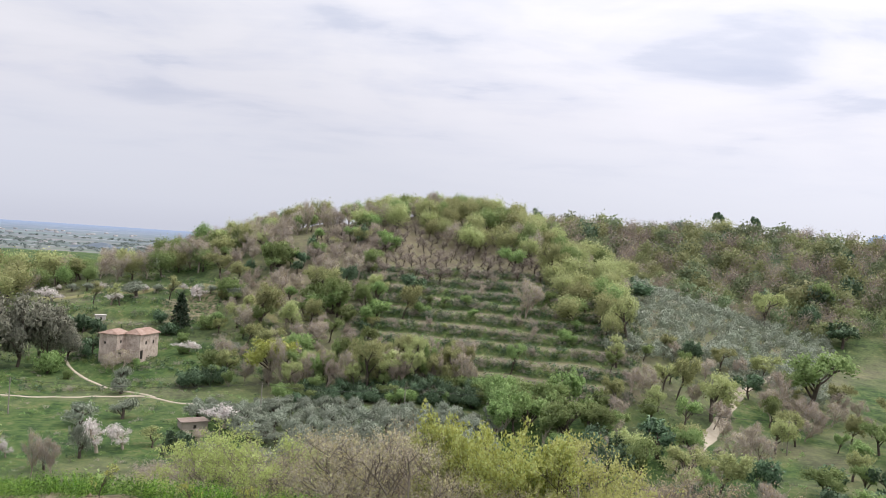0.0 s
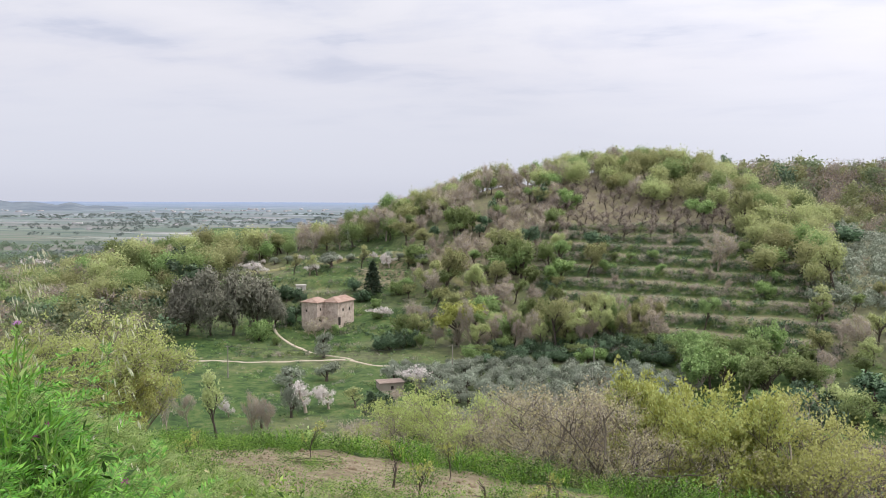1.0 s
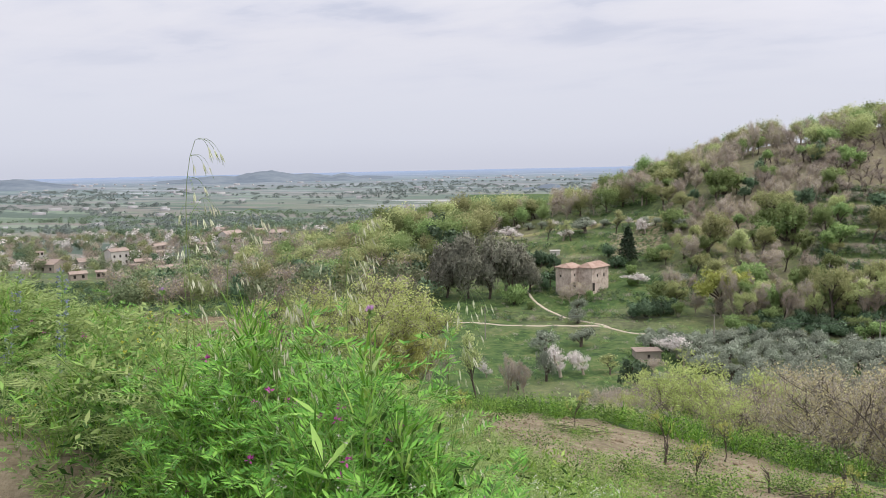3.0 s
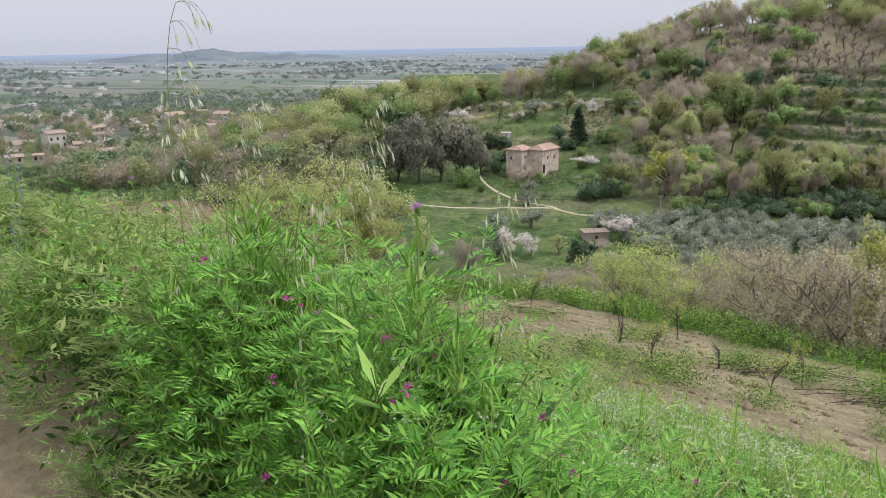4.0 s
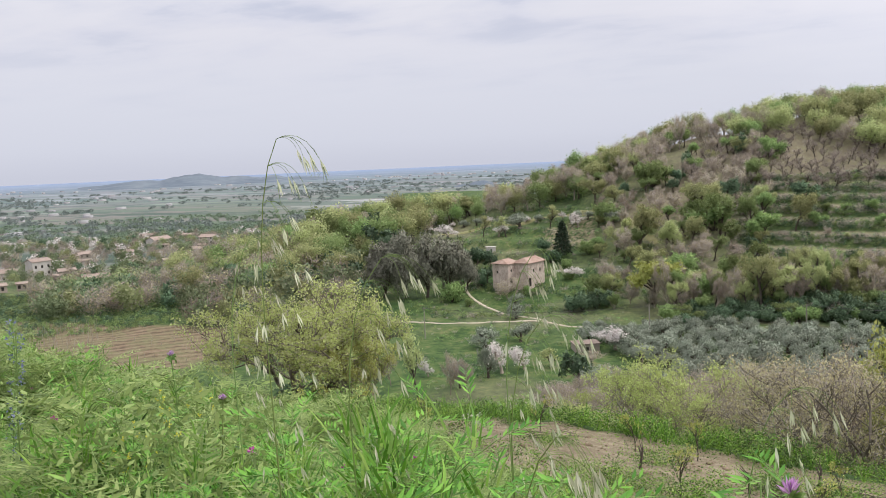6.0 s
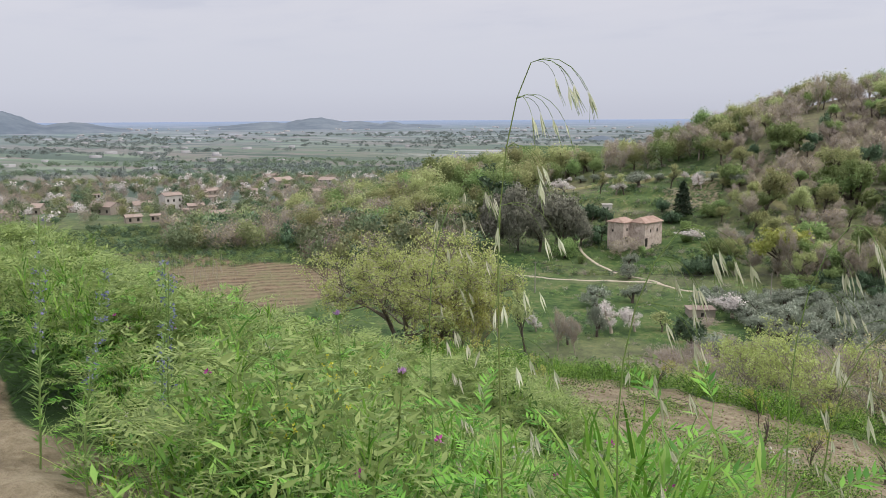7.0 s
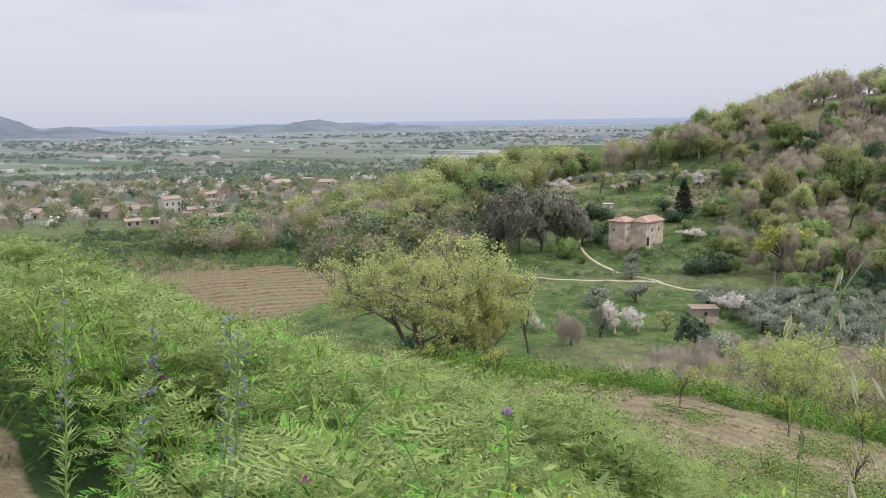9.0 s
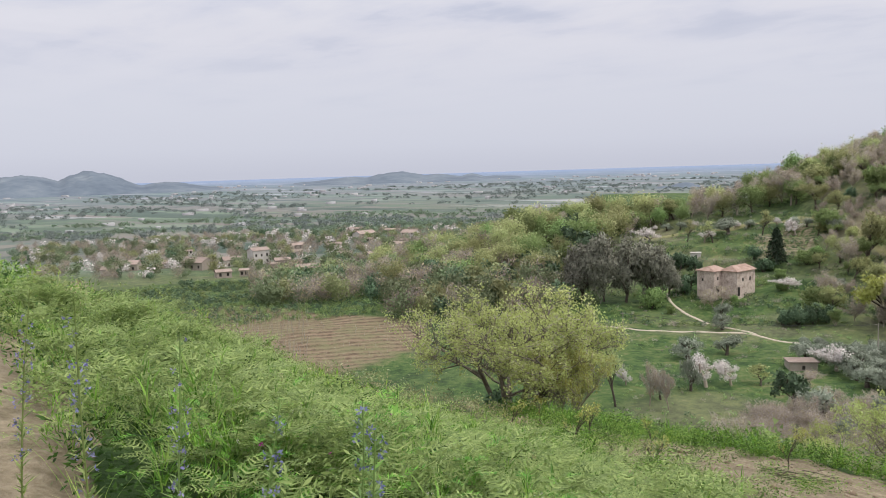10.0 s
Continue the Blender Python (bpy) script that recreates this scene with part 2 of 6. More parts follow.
TWIGS = leaf_mat("bare_twigs", (0.33, 0.285, 0.26), (0.45, 0.395, 0.36), (0.57, 0.51, 0.465), 0.45, 0.8, spread=0.16, hue=0.01)
BARK = rough_mat("bark", [(0.3, (0.045, 0.036, 0.03)), (0.6, (0.11, 0.09, 0.075)), (0.8, (0.17, 0.15, 0.13))], 9.0, 0.9, 0.6)
TWIG = rough_mat("twig_bark", [(0.3, (0.30, 0.25, 0.21)), (0.7, (0.44, 0.38, 0.33))], 3.0, 0.9, 0.0, by_object=0.25)
LEAF_SPRING = leaf_mat("spring_leaves", (0.295, 0.325, 0.15), (0.4, 0.425, 0.205), (0.51, 0.535, 0.275), 0.5, 0.6, spread=0.3, hue=0.018)
LEAF_GREEN = leaf_mat("green_leaves", (0.165, 0.235, 0.09), (0.25, 0.33, 0.13), (0.35, 0.43, 0.19), 0.5, 0.6, spread=0.32, hue=0.02)
LEAF_DARK = leaf_mat("evergreen_leaves", (0.06, 0.1, 0.06), (0.1, 0.165, 0.093), (0.165, 0.245, 0.14), 0.15, 0.55, spread=0.2, hue=0.012)
LEAF_FIR = leaf_mat("fir_needles", (0.018, 0.035, 0.02), (0.03, 0.055, 0.03), (0.05, 0.08, 0.045), 0.05)
LEAF_YELLOW = leaf_mat("yellow_leaves", (0.29, 0.3, 0.075), (0.39, 0.405, 0.115), (0.5, 0.51, 0.18), 0.4, 0.55, spread=0.12, hue=0.012)
LEAF_OLIVE = leaf_mat("olive_leaves", (0.21, 0.245, 0.19), (0.275, 0.31, 0.245), (0.355, 0.39, 0.32), 0.25, spread=0.15, hue=0.012)
LEAF_RUST = leaf_mat("eucalyptus_leaves", (0.14, 0.145, 0.115), (0.215, 0.215, 0.17), (0.31, 0.3, 0.245), 0.25, 0.55, spread=0.12, hue=0.01)
LEAF_BUD = leaf_mat("opening_buds", (0.31, 0.26, 0.16), (0.43, 0.37, 0.23), (0.55, 0.5, 0.31), 0.35, spread=0.15, hue=0.02)
LEAF_PALE = leaf_mat("pale_catkins", (0.35, 0.385, 0.13), (0.465, 0.505, 0.19), (0.6, 0.64, 0.28), 0.5, spread=0.12)
LEAF_WOOD = leaf_mat("wood_leaves", (0.135, 0.18, 0.095), (0.19, 0.24, 0.13), (0.255, 0.305, 0.175), 0.35, 0.6, spread=0.2)
LEAF_WOOD_PALE = leaf_mat("pale_wood_leaves", (0.23, 0.265, 0.125), (0.3, 0.335, 0.165), (0.38, 0.41, 0.215), 0.4, 0.6, spread=0.15)
WOOD_TWIGS = leaf_mat("wood_twigs", (0.245, 0.205, 0.185), (0.34, 0.29, 0.265), (0.45, 0.395, 0.36), 0.4, 0.8, spread=0.16, hue=0.01)
LEAF_BLOOM = leaf_mat("white_blossom", (0.55, 0.50, 0.49), (0.72, 0.67, 0.66), (0.85, 0.81, 0.80), 0.3, spread=0.06, hue=0.005)


def ground_material():
    """Grass, bare soil, dry turf and far farmland, by the cover laid on the sheet."""
    mt, add, bsdf, out = surface("ground", 0.92)
    pos = add("ShaderNodeNewGeometry").outputs["Position"]
    att = add("ShaderNodeAttribute")
    att.attribute_name = "cover"
    cov = add("ShaderNodeSeparateColor", {0: att.outputs["Color"]})
    soil_w, dry_w, farm_w = cov.outputs[0], cov.outputs[1], cov.outputs[2]
    n1 = add("ShaderNodeTexNoise", {"Vector": pos, "Scale": 0.06, "Detail": 6.0, "Roughness": 0.62}).outputs[0]
    n2 = add("ShaderNodeTexNoise", {"Vector": pos, "Scale": 0.9, "Detail": 5.0, "Roughness": 0.65}).outputs[0]
    n3 = add("ShaderNodeTexNoise", {"Vector": pos, "Scale": 9.0, "Detail": 5.0, "Roughness": 0.7}).outputs[0]
    n4 = add("ShaderNodeTexNoise", {"Vector": pos, "Scale": 0.24, "Detail": 5.0, "Roughness": 0.7}).outputs[0]
    n14 = math_node(add, "ADD", math_node(add, "MULTIPLY", n1, 0.25), math_node(add, "MULTIPLY", n4, 0.35))
    n12 = math_node(add, "ADD", n14, math_node(add, "MULTIPLY", n2, 0.4))
    grass = ramp(add, n12, [(0.40, (0.016, 0.038, 0.011)), (0.46, (0.034, 0.072, 0.019)), (0.52, (0.062, 0.108, 0.029)), (0.58, (0.105, 0.13, 0.047)), (0.64, (0.17, 0.16, 0.085))])
    dry = ramp(add, n12, [(0.34, (0.12, 0.105, 0.075)), (0.5, (0.19, 0.165, 0.115)), (0.58, (0.20, 0.20, 0.11)), (0.68, (0.28, 0.25, 0.175))])
    grain = math_node(add, "ADD", math_node(add, "MULTIPLY", n3, 0.6), math_node(add, "MULTIPLY", n2, 0.4))
    soil = ramp(add, grain, [(0.32, (0.085, 0.068, 0.042)), (0.47, (0.21, 0.172, 0.115)), (0.58, (0.31, 0.262, 0.185)), (0.75, (0.43, 0.375, 0.285))])
    # furrows along the tilled field, drawn as darker stripes in the colour alone
    across = add("ShaderNodeVectorMath", {0: pos, 1: (0.25, 0.97, 0.0)}, operation="DOT_PRODUCT").outputs["Value"]
    furrow = math_node(add, "SINE", math_node(add, "MULTIPLY", math_node(add, "MULTIPLY_ADD", n2, 0.5, across), 2 * math.pi / 0.62))
    soil = mix(add, math_node(add, "MULTIPLY_ADD", furrow, 0.16, 0.16), soil, (0.10, 0.078, 0.052))
    # farmland: long narrow plots in several tones
    turn = add("ShaderNodeMapping", {"Vector": pos, "Rotation": (0, 0, 0.62), "Scale": (0.0042, 0.021, 0.0)})
    plots = add("ShaderNodeTexVoronoi", {"Vector": turn.outputs[0], "Scale": 1.0, "Randomness": 0.85})
    plots.distance = "CHEBYCHEV"
    tone = add("ShaderNodeSeparateColor", {0: plots.outputs["Color"]}).outputs[0]
    farm = ramp(add, tone, [(0.0, (0.075, 0.105, 0.085)), (0.22, (0.13, 0.175, 0.12)), (0.4, (0.20, 0.185, 0.165)), (0.55, (0.137, 0.173, 0.144)), (0.7, (0.238, 0.202, 0.187)), (0.85, (0.173, 0.223, 0.158)), (0.95, (0.288, 0.281, 0.266)), (1.0, (0.396, 0.396, 0.396))])
    patch = add("ShaderNodeTexNoise", {"Vector": pos, "Scale": 0.012, "Detail": 6.0, "Roughness": 0.7}).outputs[0]
    farm = mix(add, ramp(add, patch, [(0.53, (0, 0, 0)), (0.60, (1, 1, 1))]), farm, (0.10, 0.13, 0.105))
    # distance haze painted into the colour: farmland cooled, then bluer and paler far out
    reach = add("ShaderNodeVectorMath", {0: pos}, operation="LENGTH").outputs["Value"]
    haze_w = ramp(add, math_node(add, "MULTIPLY", reach, 1 / 5000), [(0.22, (0, 0, 0)), (0.6, (0.3, 0.3, 0.3)), (0.97, (0.9, 0.9, 0.9))])
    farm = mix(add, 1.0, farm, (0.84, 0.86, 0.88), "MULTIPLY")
    farm = mix(add, haze_w, farm, (0.20, 0.265, 0.41))
    edge = add("ShaderNodeMath", {0: soil_w, 1: math_node(add, "MULTIPLY_ADD", n2, 0.9, -0.45)}, operation="ADD")
    soil_m = ramp(add, edge.outputs[0], [(0.42, (0, 0, 0)), (0.58, (1, 1, 1))])
    col = mix(add, dry_w, grass, dry)
    col = mix(add, soil_m, col, soil)
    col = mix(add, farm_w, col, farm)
    # the vineyard: reddish earth in low rows
    along = add("ShaderNodeVectorMath", {0: pos, 1: (-0.73, 0.68, 0.0)}, operation="DOT_PRODUCT").outputs["Value"]
    wob = math_node(add, "MULTIPLY_ADD", n2, 0.8, along)
    rows = math_node(add, "SINE", math_node(add, "MULTIPLY", wob, 2 * math.pi / 3.3))
    earth = ramp(add, math_node(add, "MULTIPLY_ADD", rows, 0.17, n2), [(0.25, (0.09, 0.065, 0.042)), (0.45, (0.15, 0.108, 0.072)), (0.6, (0.20, 0.145, 0.10)), (0.85, (0.28, 0.235, 0.165))])
    earth = mix(add, ramp(add, n12, [(0.44, (0, 0, 0)), (0.58, (0.75, 0.75, 0.75))]), earth, (0.15, 0.155, 0.075))
    col = mix(add, math_node(add, "SUBTRACT", 1.0, att.outputs["Alpha"]), col, earth)
    hook(mt, col, bsdf.inputs["Base Color"])
    b = add("ShaderNodeBump", {"Strength": 0.8, "Distance": 0.12, "Height": grain})
    hook(mt, b.outputs[0], bsdf.inputs["Normal"])
    return mt


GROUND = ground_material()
ROAD = rough_mat("white_track", [(0.3, (0.34, 0.29, 0.23)), (0.55, (0.47, 0.415, 0.34)), (0.8, (0.56, 0.51, 0.44))], 0.8, 0.95, 0.2, fine=8)

# ---- the ground, one sheet to the horizon ----

def path_strip(x, y):
    """The bare trodden path, with ragged edges."""
    return step(1.2, 0.95, np.abs(beside(x, y) + 0.42) + 0.26 * step(-4.2, -5.2, x) + 0.22 * (vnoise(x / 0.4, y / 0.4, 60) - 0.5)) * step(22, 14, np.hypot(x, y))


def cover_of(x, y):
    r, az, q = np.hypot(x, y), np.degrees(np.arctan2(-x, y)), down(x, y)
    n = fbm(x / 9, y / 9, 41, 3)
    field = step(11.8, 13.5, q) * step(22.2, 21.6, q) * step(75, 60, r) * step(-27, -22, x)
    rows = 0.5 + 0.5 * np.sin((q - 14.0) * 2 * np.pi / 3.2)
    track = path_strip(x, y)
    soil = field * (0.95 - 0.28 * rows ** 3) + track * 0.8
    near_edge, far_edge = np.interp(az, [40, 46, 58], [168, 146, 158]), np.interp(az, [40, 47, 52, 60], [196, 212, 236, 236])
    vine = step(39.5, 40.2, az) * step(60, 59, az) * step(-2, 2, r - near_edge) * step(2, -2, r - far_edge)
    orchard = step(-11, -8, az) * step(9, 5, az) * step(250, 258, r) * step(345, 320, r)
    plot = step(13.5, 14, az) * step(18, 17.5, az) * step(232, 236, r) * step(256, 252, r)
    soil = soil + 0.5 * plot + 0.38 * orchard
    face = step(-26, -14, az) * step(16, 8, az) * step(172, 186, r) * step(420, 330, r)
    dry = np.clip(0.55 * face + 0.75 * orchard + 0.25 * step(190, 260, r) + (n - 0.5) * 0.8, 0, 0.9) * step(130, 180, r)
    dry = dry * (1 - 0.75 * step(12, 15, az) * step(30, 27, az) * step(275, 262, r))
    bank = step(23, 25, q) * step(75, 60, r) * 0.5
    green_field = step(17, 19, az) * step(29, 27, az) * step(325, 345, r) * step(560, 520, r)
    farm = step(330, 520, r) * (1 - green_field) * step(-40, -20, az + 0 * r)
    farm = np.where((az > 28), step(300, 420, r), farm)
    dry = dry + 0.4 * step(0.5, 0.68, fbm(x / 22, y / 22, 47, 3)) * step(70, 110, r) * step(330, 260, r)
    dry = dry * (1 - 0.85 * step(24, 30, az) * step(330, 260, r))
    dry = np.clip(dry + bank, 0, 1) * (1 - green_field)
    z = height(x, y, False) / TERRACE
    lap = z - np.floor(z)
    on_face = step(-17, -11, az) * step(7, 2, az) * step(168, 178, r) * step(268, 248, r)
    bankside = step(0.06, 0.14, lap) * step(0.97, 0.9, lap)
    dry = dry * (1 - on_face) + on_face * (0.95 * (1 - bankside) + 0.1 * bankside)
    return np.stack([np.clip(soil, 0, 1), dry, np.clip(farm, 0, 1), 1 - vine], -1)


azs = np.concatenate([np.arange(-38, 76, 0.36), np.arange(76, 322, 3.0)])
near_rings = np.geomspace(0.6, 4930, 330)
rings = np.concatenate([[0.0], near_rings[near_rings < 170], np.arange(171, 282, 0.75), near_rings[near_rings > 283]])
A2, R2 = np.meshgrid(azs, rings[1:], indexing="ij")
gx, gy = pol(A2, R2)
gz = height(gx, gy)
n_a, n_r = A2.shape
verts = np.concatenate([[[0, 0, ground_z(0.01, 0.0)]], np.stack([gx, gy, gz], -1).reshape(-1, 3)])
i, j = np.meshgrid(np.arange(n_a), np.arange(n_r - 1), indexing="ij")
k = (i + 1) % n_a
quads = 1 + np.stack([i * n_r + j, i * n_r + j + 1, k * n_r + j + 1, k * n_r + j], -1).reshape(-1, 4)
even = np.arange(0, n_a - 1, 2)
core = np.stack([0 * even, 1 + even * n_r, 1 + (even + 1) * n_r, 1 + ((even + 2) % n_a) * n_r], -1)
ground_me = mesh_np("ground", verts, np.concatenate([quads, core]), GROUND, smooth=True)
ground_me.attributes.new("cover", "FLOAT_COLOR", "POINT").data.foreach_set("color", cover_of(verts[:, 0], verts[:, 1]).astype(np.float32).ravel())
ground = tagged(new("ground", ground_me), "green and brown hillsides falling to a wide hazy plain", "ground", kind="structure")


def ribbon(name, pts, width, mat, label, category, lift=0.12, wobble=0.25):
    """A track laid over the ground along headings and distances."""
    P = np.array([pol(a, d) for a, d in pts])
    seg = np.hypot(*np.diff(P, axis=0).T)
    s = np.concatenate([[0], np.cumsum(seg)])
    n = max(8, int(s[-1] / 1.6))
    t = np.linspace(0, s[-1], n)
    # rounded bends
    X, Y = np.interp(t, s, P[:, 0]), np.interp(t, s, P[:, 1])
    for _ in range(10):
        X[1:-1], Y[1:-1] = (X[:-2] + 2 * X[1:-1] + X[2:]) / 4, (Y[:-2] + 2 * Y[1:-1] + Y[2:]) / 4
    tx, ty = np.gradient(X), np.gradient(Y)
    L = np.hypot(tx, ty)
    nx, ny = -ty / L, tx / L
    rows = []
    for k, o in enumerate((-0.55, -0.35, 0, 0.35, 0.55)):
        w = width * (o + (vnoise(t / 3, t * 0 + k, 5) - 0.5) * wobble * abs(o) * 2)
        x, y = X + nx * w, Y + ny * w
        z = height(x, y) + lift - (0.35 if k in (0, 4) else 0)
        rows.append(np.stack([x, y, z], -1))
    V = np.stack(rows, 1).reshape(-1, 3)
    i, j = np.meshgrid(np.arange(n - 1), np.arange(4), indexing="ij")
    F = np.stack([i * 5 + j, i * 5 + j + 1, (i + 1) * 5 + j + 1, (i + 1) * 5 + j], -1).reshape(-1, 4)[:, ::-1]
    return tagged(new(name, mesh_np(name, V, F, mat, smooth=True)), label, category, kind="structure")


ribbon("road", [(31, 188), (27.3, 184), (22, 181), (18.6, 180), (17.4, 178), (14, 172), (12, 169), (7, 172), (3, 167), (-2, 166), (-6, 166)], 0.85, ROAD,
       "pale dusty farm track along the valley floor", "road")
ribbon("road", [(17.6, 178.5), (19.5, 186), (21.5, 196), (22.9, 206), (23.4, 214), (22.6, 222), (21.3, 226)], 0.75, ROAD,
       "pale gravel drive winding up to the farmhouse", "road")
ribbon("road", [(-19, 150), (-21.3, 192), (-22, 205), (-23.6, 225), (-24, 236)], 3.2, ROAD, "pale gravel lane between shrubs", "road")
ribbon("road", [(25, 272), (22, 268), (19, 266), (16, 262), (13, 250), (11, 238), (10, 226)], 2.6, rough_mat("grassy_track", [(0.3, (0.16, 0.17, 0.07)), (0.6, (0.26, 0.24, 0.13)), (0.8, (0.33, 0.29, 0.2))], 0.6, 0.95, 0.2, fine=6),
       "grassy terrace track curving above the garden", "track")

# ---- trees ----


def tubes(segs, sides):
    """Tapered limbs, from rows of (start, end, start radius, end radius)."""
    P0, P1 = np.array([s[0] for s in segs]), np.array([s[1] for s in segs])
    r0, r1 = np.array([s[2] for s in segs]), np.array([s[3] for s in segs])
    d = P1 - P0
    d = d / (np.linalg.norm(d, axis=1, keepdims=True) + 1e-9)
    ref = np.where(np.abs(d[:, 2:3]) > 0.9, [[1.0, 0, 0]], [[0, 0, 1.0]])
    u = np.cross(d, ref)
    u = u / (np.linalg.norm(u, axis=1, keepdims=True) + 1e-9)
    v = np.cross(d, u)
    a = np.arange(sides) * 2 * np.pi / sides
    ring = np.cos(a)[None, :, None] * u[:, None] + np.sin(a)[None, :, None] * v[:, None]
    V = np.stack([P0[:, None] + ring * r0[:, None, None], P1[:, None] + ring * r1[:, None, None]], 1)
    n = len(segs)
    b = (np.arange(n) * 2 * sides)[:, None]
    k = np.arange(sides)[None]
    F = np.stack([b + k, b + (k + 1) % sides, b + sides + (k + 1) % sides, b + sides + k], -1).reshape(-1, 4)
    return V.reshape(-1, 3), F


def grow(rng, stems=1, levels=3, kids=(5, 4, 4), trunk=0.3, spread=0.9, lean=0.12, up=0.25, thick=0.03, shrink=0.62, low=0.3):
    """A branching frame about one unit high. Returns limb rows by level and the twig tips with their ways."""
    limbs, tips = [[] for _ in range(levels + 1)], []

    def limb(p, d, length, rad, level):
        n = 4 if level == 0 else 3
        pts, ways = [p], []
        for k in range(n):
            d = d + Vector((rng.gauss(0, 0.13), rng.gauss(0, 0.13), rng.gauss(0, 0.08) + up * 0.25 * (level > 0)))
            d.normalize()
            p = p + d * (length / n)
            pts.append(p)
            ways.append(d.copy())
        end = rad * (0.55 if level < levels else 0.3)
        for k in range(n):
            a, b = rad + (end - rad) * k / n, rad + (end - rad) * (k + 1) / n
            limbs[level].append((tuple(pts[k]), tuple(pts[k + 1]), a, b))
        if level == levels:
            tips.append((tuple(pts[-1]), tuple(ways[-1])))
            tips.append((tuple(pts[-2]), tuple(ways[-2])))
            return
        count = kids[level]
        for c in range(count):
            f = low + (1 - low) * (c + rng.random()) / count
            k = min(n - 1, int(f * n))
            at = pts[k].lerp(pts[k + 1], f * n - k)
            side = Vector((rng.gauss(0, 1), rng.gauss(0, 1), rng.gauss(0, 0.5)))
            side = side - ways[k] * side.dot(ways[k])
            side.normalize()
            way = (ways[k] * (1 - 0.45 * spread) + side * spread + Vector((0, 0, up))).normalized()
            limb(at, way, length * shrink * rng.uniform(0.75, 1.2) * (1.1 - 0.35 * f), rad * (0.62 - 0.2 * f), level + 1)

    for s in range(stems):
        a = rng.uniform(0, 6.28)
        out = lean if stems == 1 else lean + 0.35 * rng.random()
        d = Vector((math.cos(a) * out, math.sin(a) * out, 1)).normalized()
        limb(Vector((math.cos(a) * 0.03 * (stems > 1), math.sin(a) * 0.03 * (stems > 1), -0.02)), d, trunk * rng.uniform(0.85, 1.15) + 0.25, thick * (1 if stems == 1 else 0.7), 0)
    return limbs, tips


def leaves_at(rs, C, N, size, aspect=0.6, jitter=0.0, fold=0.25, droop=0.0, simple=False):
    """Small folded leaves: centres C, rough ways N. Each is two triangles bent along the midrib."""
    n = len(C)
    C = C + rs.normal(0, 1, (n, 3)) * jitter
    d = N + rs.normal(0, 0.7, (n, 3))
    d[:, 2] -= droop
    d /= np.linalg.norm(d, axis=1, keepdims=True) + 1e-9
    w = np.cross(d, rs.normal(0, 1, (n, 3)))
    w /= np.linalg.norm(w, axis=1, keepdims=True) + 1e-9
    nn = np.cross(d, w)
    s = size * rs.uniform(0.6, 1.35, (n, 1))
    tail, tip = C - d * s * 0.5, C + d * s * 0.5
    if simple:
        V = np.stack([tail + w * s * aspect * 0.5, tail - w * s * aspect * 0.5, tip], 1).reshape(-1, 3)
        return V, np.arange(3 * n).reshape(-1, 3)
    lift = nn * s * fold * 0.5
    le, ri = C + w * s * aspect * 0.5 + lift, C - w * s * aspect * 0.5 + lift
    V = np.stack([tail, le, tip, ri], 1).reshape(-1, 3)
    b = (np.arange(n) * 4)[:, None]
    F = np.concatenate([b + [0, 1, 2], b + [0, 2, 3]], 1).reshape(-1, 3)
    return V, F


def puffed(v, f, soft):
    """Leaf normals that follow the swell of the crown; faces turned to agree with them."""
    mid = np.array([0, 0, v[:, 2].mean() * 0.8])
    fn = np.cross(v[f[:, 1]] - v[f[:, 0]], v[f[:, 2]] - v[f[:, 0]])
    fn /= np.linalg.norm(fn, axis=1, keepdims=True) + 1e-9
    out = v[f].mean(1) - mid
    out /= np.linalg.norm(out, axis=1, keepdims=True) + 1e-9
    back = (fn * out).sum(1) < 0
    f = np.where(back[:, None], f[:, ::-1], f)
    fn = np.where(back[:, None], -fn, fn)
    nn = fn * (1 - soft) + out * soft
    nrm = np.zeros_like(v)
    for k in range(3):
        np.add.at(nrm, f[:, k], nn)
    return f, nrm / (np.linalg.norm(nrm, axis=1, keepdims=True) + 1e-9)


